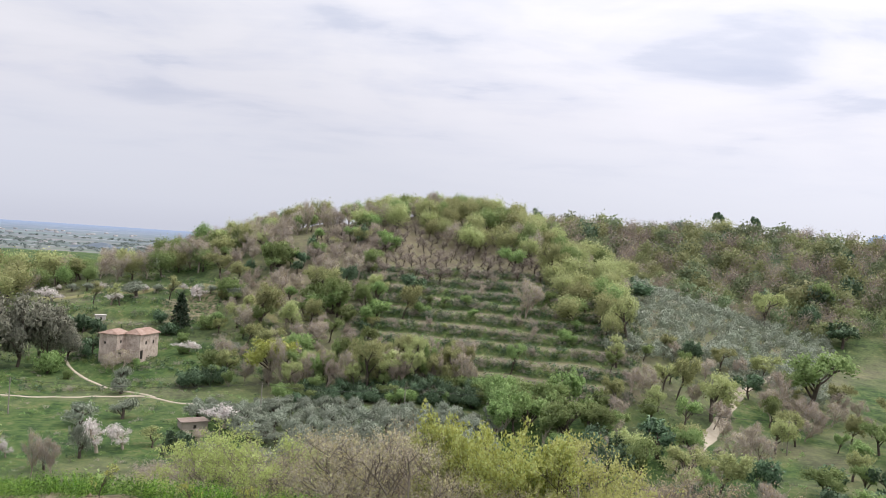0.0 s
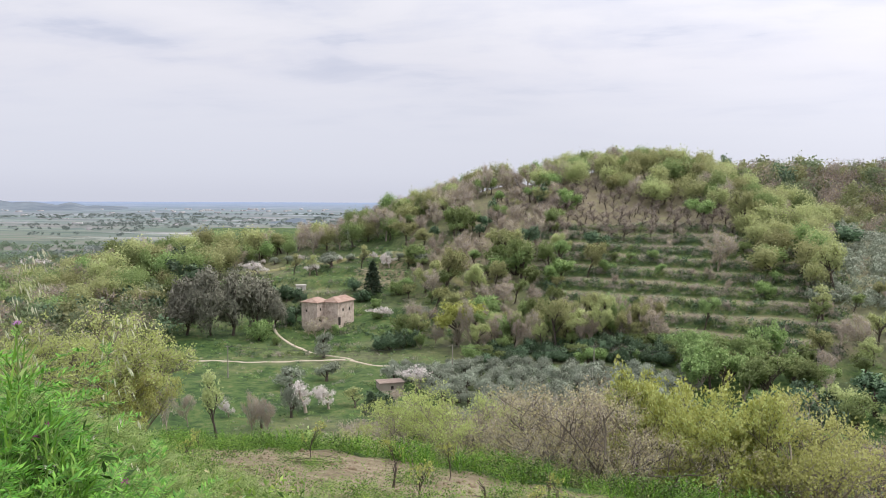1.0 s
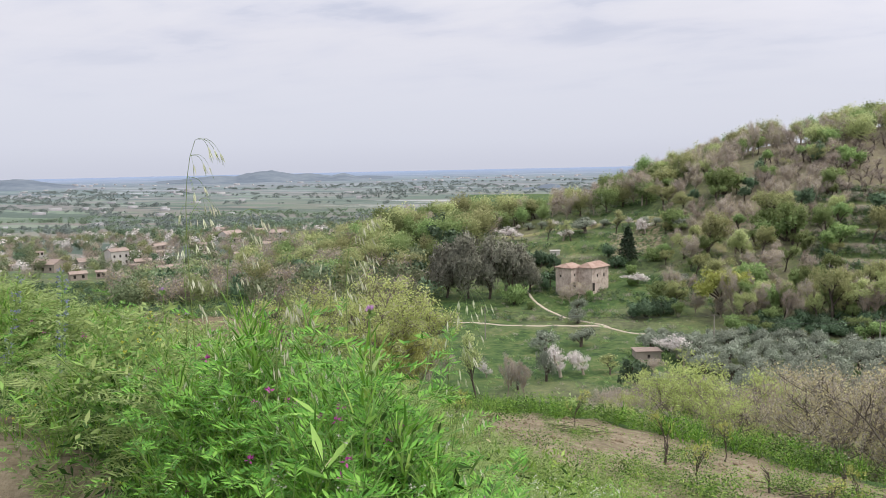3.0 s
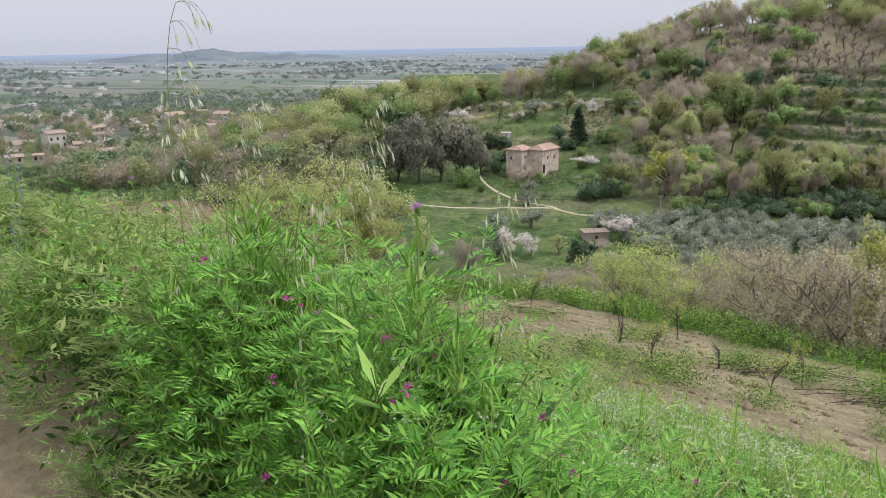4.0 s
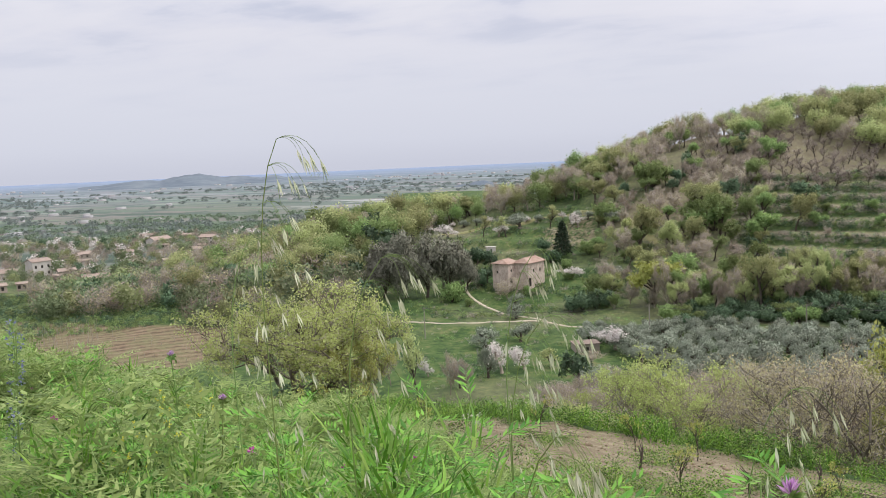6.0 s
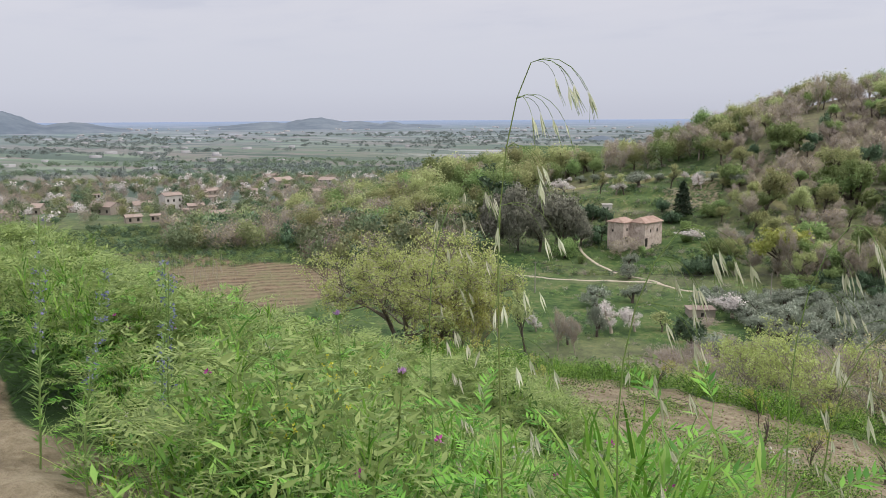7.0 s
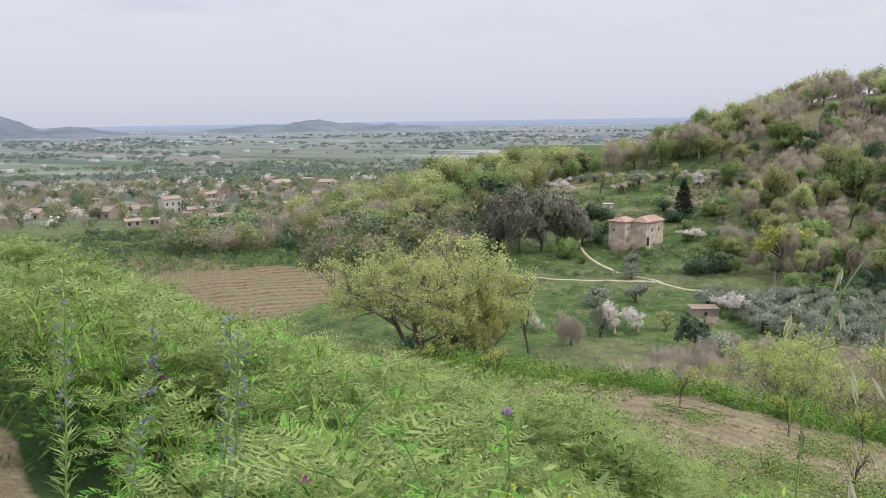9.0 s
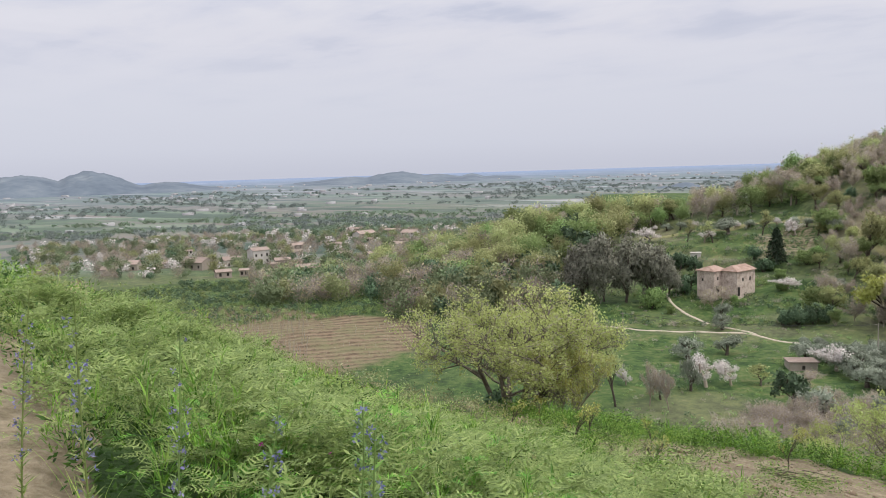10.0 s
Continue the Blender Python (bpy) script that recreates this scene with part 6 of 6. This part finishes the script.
# ---- saplings and cut branches in the field ----
SAPLING = Kind("sapling", LEAF_YELLOW, 75, per_tip=4, leaf_size=0.045, jitter=0.02, wide=0.7, levels=2, kids=(6, 4), trunk=0.4, spread=0.7, up=0.45, low=0.3, thick=0.012, limbs_to=2)
VINE_STUMP = Kind("vine_stump", LEAF_BUD, 76, per_tip=1, leaf_size=0.05, jitter=0.02, wide=0.6, levels=1, kids=(4,), trunk=0.5, spread=0.7, up=0.4, low=0.5, thick=0.05, limbs_to=1)
sap_rng = random.Random(77)
for row in range(3):
    q0 = (15.2, 17.6, 19.6)[row]
    for k in range(10):
        x = -16.4 + k * 2.15 + (row % 2) * 1.1 + sap_rng.uniform(-0.4, 0.4)
        y = (q0 + sap_rng.uniform(-0.3, 0.3) - 0.25 * x) / 0.97
        if x < -21 or sap_rng.random() < 0.25:
            continue
        kind = SAPLING if sap_rng.random() < 0.72 else VINE_STUMP
        tall = sap_rng.uniform(0.75, 1.25) if kind is SAPLING else sap_rng.uniform(0.4, 0.7)
        kind.put(sap_rng, x, y, tall, "young fruit sapling with yellow-green leaves in tilled soil" if kind is SAPLING else "short bare stump of a cut vine in tilled soil",
                 "sapling" if kind is SAPLING else "stump", kind.name, "saplings in the field" if kind is SAPLING else "", sink=0.03)


def brush_pile(x, y, seed):
    """Thin cut branches thrown down on the soil."""
    rng = random.Random(seed)
    ob = empty("brush_pile", pose(x, y, ground_z(x, y)), "pile of thin cut branches lying on tilled soil", "branches")
    for _ in range(16):
        pl = Plant()
        a = rng.gauss(0.5, 0.5)
        p = Vector((rng.gauss(0, 0.35), rng.gauss(0, 0.2), rng.uniform(0.03, 0.16)))
        ln = rng.uniform(0.5, 1.3)
        pl.stem(arc(rng, p - Vector((math.cos(a), math.sin(a), 0)) * ln / 2, (math.cos(a), math.sin(a), rng.uniform(0.0, 0.12)), ln, 0.12, 5, 0.12), 0.012, 0.004, 0, 4)
        v, f, i = pl.arrays()
        part("branch", mesh_np("branch", v, f, BARK), ob)


for k, (bx, by) in enumerate([(-1.6, 18.6), (0.3, 17.6), (-0.2, 19.8), (2.0, 16.8), (-7.6, 21.5)]):
    brush_pile(bx, by, 90 + k)

# ---- poles and wires of the valley ----
POLE_WOOD = rough_mat("grey_pole_wood", [(0.3, (0.20, 0.18, 0.16)), (0.7, (0.36, 0.33, 0.30))], 3, 0.9, 0.2)
WIRE = rough_mat("dark_wire", [(0.3, (0.05, 0.05, 0.05)), (0.7, (0.09, 0.09, 0.09))], 3, 0.6, 0)
POLES = [(-74, 150), (-30, 160), (-2, 166), (39.5, 163), (70, 150)]
tops = []
for px, py in POLES:
    z = ground_z(px, py)
    ob = empty("utility_pole", pose(px, py, z), "thin grey wooden utility pole carrying wires", "pole", "poles along the valley")
    v, f = tubes([((0, 0, -0.3), (0, 0, 6.6), 0.13, 0.09)], 8)
    part("post", mesh_np("post", v, f, POLE_WOOD, smooth=True), ob)
    v, f = tubes([((-0.55, 0, 6.3), (0.55, 0, 6.3), 0.05, 0.05)], 6)
    part("crossarm", mesh_np("crossarm", v, f, POLE_WOOD), ob)
    tops.append(Vector((px, py, z + 6.35)))
for a, b in zip(tops, tops[1:]):
    for off in (-0.5, 0.5):
        pts = [a.lerp(b, k / 14) + Vector((off, 0, -1.1 * (1 - (2 * k / 14 - 1) ** 2))) for k in range(15)]
        wire = Plant()
        wire.stem(pts, 0.018, 0.018, 0, 4)
        v, f, i = wire.arrays()
        tagged(new("power_line", mesh_np("power_line", v, f, WIRE)), "thin dark overhead wire sagging between poles", "cable")

# ---- the vineyard: rows of stakes with low bare vines ----
vv, vf, voff = [], [], 0
vine_rng = random.Random(66)
stakes = []
for row in range(26):
    d = 163 + row * 2.2
    for k in range(64):
        a = 40 + k * 0.26 + vine_rng.gauss(0, 0.07) + (row % 2) * 0.05
        if vine_rng.random() < (0.55 if a > 48 else 0.93):
            continue
        x, y = pol(a, d)
        z = ground_z(x, y)
        h = vine_rng.uniform(0.7, 1.0) if a < 48 else vine_rng.uniform(1.3, 1.9)
        stakes.append(((x, y, z - 0.2), (x + vine_rng.gauss(0, 0.05), y, z + h), 0.05, 0.035))
v, f = tubes(stakes, 3)
tagged(new("vine_stakes", mesh_np("vine_stakes", v, f, rough_mat("weathered_stakes", [(0.3, (0.30, 0.26, 0.21)), (0.7, (0.46, 0.42, 0.36))], 2, 0.9, 0))),
       "rows of weathered stakes in a bare vineyard", "vineyard", kind="stuff")

# ---- huts and the village ----
WHITE_WALL = rough_mat("pale_render", [(0.3, (0.42, 0.39, 0.37)), (0.7, (0.58, 0.55, 0.53))], 0.5, 0.9, 0.1)
FADED_ROOF = rough_mat("faded_roof_tiles", [(0.3, (0.22, 0.17, 0.15)), (0.55, (0.31, 0.245, 0.215)), (0.8, (0.40, 0.34, 0.31))], 0.8, 0.9, 0.2, fine=3, by_object=0.3)
BUFF_WALL = rough_mat("buff_render", [(0.3, (0.27, 0.23, 0.20)), (0.7, (0.39, 0.34, 0.30))], 0.5, 0.9, 0.1)


def gable(w, d, h, over=0.3):
    bm = bmesh.new()
    x0, x1, y0, y1 = -w / 2 - over, w / 2 + over, -d / 2 - over, d / 2 + over
    rows = []
    for x in (x0, x1):
        rows.append([bm.verts.new((x, y, z)) for y, z in ((y0, 0), (0, h), (y1, 0), (y1, 0.15), (0, h + 0.15), (y0, 0.15))])
    for k in range(6):
        bm.faces.new((rows[0][k], rows[0][(k + 1) % 6], rows[1][(k + 1) % 6], rows[1][k]))
    bm.faces.new(rows[0][::-1])
    bm.faces.new(rows[1])
    bmesh.ops.recalc_face_normals(bm, faces=bm.faces)
    return bm


def town_house(x, y, w, h, n):
    rng = random.Random(900 + n)
    turn = math.degrees(math.atan2(-x, y)) + rng.uniform(-35, 35)
    w, h = w * (0.9 if n < 12 else 0.72), h * (0.95 if n < 12 else 0.8)
    d = w * rng.uniform(0.6, 0.85)
    wall = WHITE_WALL if n in (0, 2, 15) or rng.random() < 0.3 else BUFF_WALL
    ob = empty("house", pose(x, y, ground_z(x, y) - 0.3, 0, 0, turn), "small %s village house with a clay-tiled roof" % ("white" if wall is WHITE_WALL else "buff"), "house", "village houses")
    bm = bmesh.new()
    box_bm(bm, (-w / 2, -d / 2, -1), (w / 2, d / 2, h))
    for sx in (-1, 1):
        g = [bm.verts.new(p) for p in ((sx * w / 2, -d / 2, h), (sx * w / 2, d / 2, h), (sx * w / 2, 0, h + d * 0.2))]
        bm.faces.new(g if sx > 0 else g[::-1])
    part("wall", mesh_bm("wall", bm, wall), ob)
    part("roof", mesh_bm("roof", gable(w, d, d * 0.22), FADED_ROOF), ob, at=pose(0, 0, h))
    n_win = max(2, int(w / 2.6))
    for storey in range(2 if h > 4.3 else 1):
        for k in range(n_win):
            bm = bmesh.new()
            cx = -w / 2 + w * (k + 0.5) / n_win
            z = 1.0 + storey * 2.6
            box_bm(bm, (cx - 0.42, -d / 2 - 0.03, z), (cx + 0.42, -d / 2 + 0.15, z + 1.2))
            part("window", mesh_bm("window", bm, OPENING_SHADE), ob)


town_house(-284, 229, 8.9, 6.5, 0)
town_house(-302, 292, 8.5, 4.0, 1)
town_house(-352, 367, 13.2, 4.9, 2)
town_house(-323, 377, 10.7, 4.8, 3)
town_house(-290, 219, 8.4, 3.5, 4)
town_house(-225, 203, 9.1, 3.2, 5)
town_house(-290, 202, 10.7, 3.4, 6)
town_house(-243, 259, 6.8, 3.4, 7)
town_house(-275, 312, 7.2, 3.2, 8)
town_house(-321, 189, 11.2, 3.3, 9)
town_house(-258, 220, 6.8, 3.2, 10)
town_house(-260, 258, 6.8, 3.2, 11)
town_house(-372, 350, 9.6, 3.2, 12)
town_house(-395, 440, 11.1, 3.7, 13)
town_house(-434, 440, 9.9, 3.4, 14)
town_house(-303, 171, 8.5, 3.2, 15)
town_house(-432, 439, 9.8, 4.2, 16)
town_house(-336, 297, 7.8, 3.2, 17)
town_house(-308, 199, 7.9, 3.2, 18)
town_house(-302, 267, 6.8, 3.2, 19)
town_house(-289, 348, 7.1, 3.2, 20)


small_rng = random.Random(41)
for k in range(16):
    d0, a0 = small_rng.uniform(300, 520), small_rng.uniform(38, 56)
    hx, hy = pol(a0, d0)
    town_house(hx, hy, small_rng.uniform(4.5, 8), small_rng.uniform(2.6, 3.3), 40 + k)


def hut(x, y, w, d, h, wall, label):
    ob = empty("hut", pose(x, y, ground_z(x, y), 0, 0, 30), label, "hut")
    bm = bmesh.new()
    box_bm(bm, (-w / 2, -d / 2, -0.8), (w / 2, d / 2, h))
    part("wall", mesh_bm("wall", bm, wall), ob)
    bm = bmesh.new()
    box_bm(bm, (-w / 2 - 0.2, -d / 2 - 0.2, h), (w / 2 + 0.2, d / 2 + 0.2, h + 0.16))
    part("roof", mesh_bm("roof", bm, FADED_ROOF if wall is BUFF_WALL else wall), ob)
    bm = bmesh.new()
    box_bm(bm, (-0.25, -d / 2 - 0.03, 0.1), (0.25, -d / 2 + 0.1, h - 0.5))
    part("door", mesh_bm("door", bm, OPENING_SHADE), ob)


hut(-87, 223, 2.6, 2.0, 1.3, WHITE_WALL, "small pale garden hut on the grass slope")
hut(-39.5, 147, 4.6, 3.2, 1.3, BUFF_WALL, "low hut with a reddish roof among olives")

# ---- far plain: scattered sheds and the hills beyond, blue with painted haze ----
rs_far = np.random.RandomState(33)
fv, ff = [], []
for k in range(420):
    a, d = rs_far.uniform(9, 68), math.sqrt(rs_far.uniform(900 ** 2, 3400 ** 2))
    if rs_far.rand() > 0.15 + 0.85 * step(0.45, 0.62, fbm(a / 5.0, d / 500.0, 55, 2)):
        continue
    x, y = pol(a, d)
    w, dp, h = rs_far.uniform(6, 22), rs_far.uniform(5, 10), rs_far.uniform(2.0, 3.4) * (1 + d / 5000)
    t = rs_far.uniform(0, 3.14)
    z = ground_z(x, y)
    b = len(fv)
    for zz in (z - 1, z + h):
        for sx, sy in ((-1, -1), (1, -1), (1, 1), (-1, 1)):
            fv.append((x + (sx * w * math.cos(t) - sy * dp * math.sin(t)) / 2, y + (sx * w * math.sin(t) + sy * dp * math.cos(t)) / 2, zz))
    ff += [(b, b + 1, b + 5, b + 4), (b + 1, b + 2, b + 6, b + 5), (b + 2, b + 3, b + 7, b + 6), (b + 3, b, b + 4, b + 7), (b + 4, b + 5, b + 6, b + 7)]
tagged(new("far_buildings", mesh_np("far_buildings", fv, ff, rough_mat("far_pale_walls", [(0.3, (0.27, 0.27, 0.29)), (0.7, (0.46, 0.45, 0.46))], 0.01, 0.9, 0, fine=0.05))),
       "tiny pale sheds and greenhouses across the plain", "buildings", kind="stuff")

# aerial haze is put into these base colours as blue-grey and pale blue
HAZY_HILL = rough_mat("hazy_wooded_hill", [(0.35, (0.09, 0.115, 0.155)), (0.5, (0.125, 0.155, 0.195)), (0.62, (0.16, 0.19, 0.225)), (0.75, (0.22, 0.24, 0.265))], 0.006, 0.95, 0, fine=0.03)
HAZE_BLUE = rough_mat("hazy_blue_mountain", [(0.35, (0.19, 0.25, 0.36)), (0.7, (0.24, 0.30, 0.41))], 0.002, 0.95, 0, fine=0.01)


def far_hill(az0, az1, d, bumps, mat, label, deep=420, name="far_hill"):
    """A distant ridge; bumps: (heading, half width, height) over the plain."""
    A = np.linspace(az0, az1, 160)
    D = np.linspace(-1, 1, 15)
    AA, DD = np.meshgrid(A, D, indexing="ij")
    H = np.max([h * np.exp(-((AA - a) / w) ** 2) for a, w, h in bumps], axis=0)
    H = H * (1 - DD ** 2) * (0.88 + 0.24 * fbm(AA * 2.2, DD * 2 + 9, 5, 4))
    x, y = pol(AA, d + DD * deep)
    z = height(x, y, False) + H - 2
    n, m = AA.shape
    i, j = np.meshgrid(np.arange(n - 1), np.arange(m - 1), indexing="ij")
    F = np.stack([i * m + j, (i + 1) * m + j, (i + 1) * m + j + 1, i * m + j + 1], -1).reshape(-1, 4)
    return tagged(new(name, mesh_np(name, np.stack([x, y, z], -1).reshape(-1, 3), F, mat, smooth=True)), label, "hill", kind="structure")


far_hill(29, 51, 3500, [(41.3, 2.4, 40), (44.5, 2.6, 23), (38.6, 2.0, 24), (36.1, 0.9, 22), (34.5, 1.5, 9)], HAZY_HILL, "low wooded hill with a village far across the plain")
far_hill(53, 80, 3300, [(61.4, 2.6, 80), (65.5, 3.2, 72), (56.8, 2.2, 32), (71, 5, 90)], HAZY_HILL, "dark wooded hills at the edge of the plain")
far_hill(18.5, 25, 1900, [(21.6, 1.0, 14), (22.8, 0.8, 6)], HAZY_HILL, "small dark wooded rise on the plain", 60)
far_hill(-46, -24, 4300, [(-36, 5.5, 330), (-29.5, 2.2, 215), (-42, 5, 420)], HAZE_BLUE, "mountain far off beyond the hills, painted pale blue with haze", 400, "far_mountain")

# ---- wild oats, the thistle and flower spikes of the bank ----


OAT_HUSK = leaf_mat("oat_husks", (0.52, 0.53, 0.38), (0.68, 0.68, 0.52), (0.82, 0.81, 0.68), 0.4, 0.5)


def wild_oat(x, y, tall, seed, bow=0.2, turn=0.0):
    """A tall wild oat: a thin culm that bows at the top, hanging spikelets on hair-thin branches."""
    rng = random.Random(seed)
    z = ground_z(x, y)
    culm, heads, hairs = Plant(), Plant(), Plant()
    n = 16
    pts = []
    for k in range(n + 1):
        f = k / n
        b = max(0.0, f - 0.72) / 0.28
        pts.append(Vector((bow * b * b * math.cos(turn) + 0.01 * math.sin(f * 5), bow * b * b * math.sin(turn), tall * (f - 0.07 * b ** 2.5))))
    culm.stem(pts, 0.0026, 0.0008, 0, 5)
    for k, f in ((4, 0.3), (7, 0.5)):
        a = rng.uniform(0, 6.28)
        p = pts[k]
        line = arc(rng, p, (math.cos(a) * 0.5, math.sin(a) * 0.5, 1), 0.3, 1.7, 6, 0.05)
        culm.blade(line, 0.008, (-math.sin(a), math.cos(a), 0), 1)
    for k in range(7, n + 1):
        for _ in range(4 if k < n else 6):
            if k < 9 and rng.random() < 0.4:
                continue
            a = turn + rng.gauss(0, 0.8)
            reach = rng.uniform(0.02, 0.1) * (1.4 - 0.6 * k / n)
            way = Vector((math.cos(a), math.sin(a), 0.9))
            line = arc(rng, pts[k], way, reach + 0.03, 2.2, 5, 0.05)
            hairs.stem(line, 0.0005, 0.0004, 0, 3)
            tip = line[-1]
            d = Vector((math.cos(a) * 0.35, math.sin(a) * 0.35, -1)).normalized()
            for s in range(3):
                side = Vector((rng.gauss(0, 1), rng.gauss(0, 1), 0.2))
                heads.leaf(tip, d + side * 0.10, side, rng.uniform(0.026, 0.040), 0.0046, 0, 0.3)
            for s in (-1, 1):
                w = (d + Vector((rng.gauss(0, 0.12), rng.gauss(0, 0.12), 0))).normalized()
                hairs.stem([tip + d * 0.015, tip + w * 0.045], 0.00045, 0.0002, 0, 3)
    ob = empty("wild_oat", pose(x, y, z - 0.01), "tall wild oat stalk with drooping pale spikelets", "grass stalk", "wild oats on the bank")
    v, f, i = culm.arrays()
    part("stem", mesh_np("stem", v, f, [STEM, LEAF_BLADE], i), ob)
    v, f, i = hairs.arrays()
    tagged(part("awn_spray", mesh_np("awn_spray", v, f, STEM), ob), kind="stuff")
    v, f, i = heads.arrays()
    tagged(part("spikelet_spray", mesh_np("spikelet_spray", v, f, OAT_HUSK), ob, "pale straw-green hanging spikelets"), kind="stuff")


def oat_to(x, y, top, seed, bow=0.2, turn=0.0):
    wild_oat(x, y, (top - ground_z(x, y)) / 0.94, seed, bow, turn)


oat_to(-2.16, 2.60, 0.10, 1, 0.05, 0.3)
oat_to(-1.95, 2.55, -0.12, 2, 0.075, 0.3)
oat_to(-1.72, 2.75, -0.25, 3, 0.075, 0.0)
oat_to(-1.55, 2.30, -0.30, 4, 0.075, -0.4)
oat_to(-2.45, 2.85, -0.10, 5, 0.075, 0.7)
oat_to(-1.80, 2.95, -0.15, 6, 0.075, 0.1)
oat_to(-1.30, 2.75, -0.35, 9, 0.075, -0.2)


def thistle(x, y, top, seed):
    """A slim thistle with a lilac head and a few narrow toothed leaves."""
    rng, st, hd = random.Random(seed), Plant(), Plant()
    tall = top - ground_z(x, y)
    line = arc(rng, (0, 0, 0), (0.02, 0.02, 1), tall, 0.02, 8, 0.02)
    st.stem(line, 0.0035, 0.002, 0, 5)
    for k in range(2, 8):
        for _ in range(3):
            a = rng.uniform(0, 6.28)
            st.blade(arc(rng, line[k], (math.cos(a), math.sin(a), 0.9), rng.uniform(0.06, 0.12), 0.9, 4, 0.06), 0.012, (-math.sin(a), math.cos(a), 0), 1)
    top_p = line[-1]
    bulb = Plant()
    bulb.puff(top_p - Vector((0, 0, 0.004)), 0.016, 26, 0, rng, 0.2)
    for k in range(46):
        a, e = rng.uniform(0, 6.28), rng.uniform(0.5, 1.5)
        d = Vector((math.cos(a) * math.cos(e), math.sin(a) * math.cos(e), math.sin(e)))
        hd.leaf(top_p, d, (rng.gauss(0, 1), rng.gauss(0, 1), 0), rng.uniform(0.016, 0.022), 0.003, 0)
    ob = empty("thistle", pose(x, y, ground_z(x, y)), "slim thistle with a lilac flower head above vetch", "wildflower", "thistles on the bank")
    v, f, i = st.arrays()
    part("stem", mesh_np("stem", v, f, [STEM, LEAF_FERN], i), ob)
    v, f, i = bulb.arrays()
    tagged(part("bulb", mesh_np("bulb", v, f, LEAF_FERN), ob), kind="stuff")
    v, f, i = hd.arrays()
    part("flower", mesh_np("flower", v, f, PETAL_LILAC), ob, "lilac tufted flower head")


thistle(-1.25, 2.23, -0.35, 1)
thistle(-3.1, 3.3, -0.55, 2)
thistle(-2.7, 3.0, -0.6, 3)


def flower_spike(x, y, top, seed):
    """A bristly spike of small blue flowers."""
    rng, pl = random.Random(seed), Plant()
    tall = top - ground_z(x, y)
    line = arc(rng, (0, 0, 0), (0.03, 0.02, 1), tall, 0.03, 8, 0.03)
    pl.stem(line, 0.005, 0.002, 0, 5)
    fl = Plant()
    for k in range(170):
        f = rng.uniform(0.8, 7.9)
        i = int(f)
        q = line[i].lerp(line[min(i + 1, 8)], f - i)
        a = rng.uniform(0, 6.28)
        pl.leaf(q, (math.cos(a), math.sin(a), 0.6), (-math.sin(a), math.cos(a), 0), rng.uniform(0.04, 0.085) * (1.25 - f / 10), 0.009, 1)
        if f > 3.5 and k % 3 == 0:
            fl.puff(q + Vector((math.cos(a), math.sin(a), 0.3)) * 0.022, 0.014, 4, 0, rng)
    ob = empty("blue_flower_spike", pose(x, y, ground_z(x, y)), "upright bristly spike with small blue flowers", "wildflower", "blue flower spikes")
    v, f, i = pl.arrays()
    part("stem", mesh_np("stem", v, f, [STEM, LEAF_FERN], i), ob)
    v, f, i = fl.arrays()
    tagged(part("blossom", mesh_np("blossom", v, f, PETAL_BLUE), ob, "small dusty blue flowers"), kind="stuff")


for k, (sx, sy, top) in enumerate([(-4.9, 3.2, -0.25), (-4.75, 3.35, -0.38), (-4.2, 3.5, -0.5), (-4.05, 3.45, -0.55), (-4.35, 3.3, -0.5), (-5.6, 3.3, -0.3)]):
    flower_spike(sx, sy, top, 20 + k)
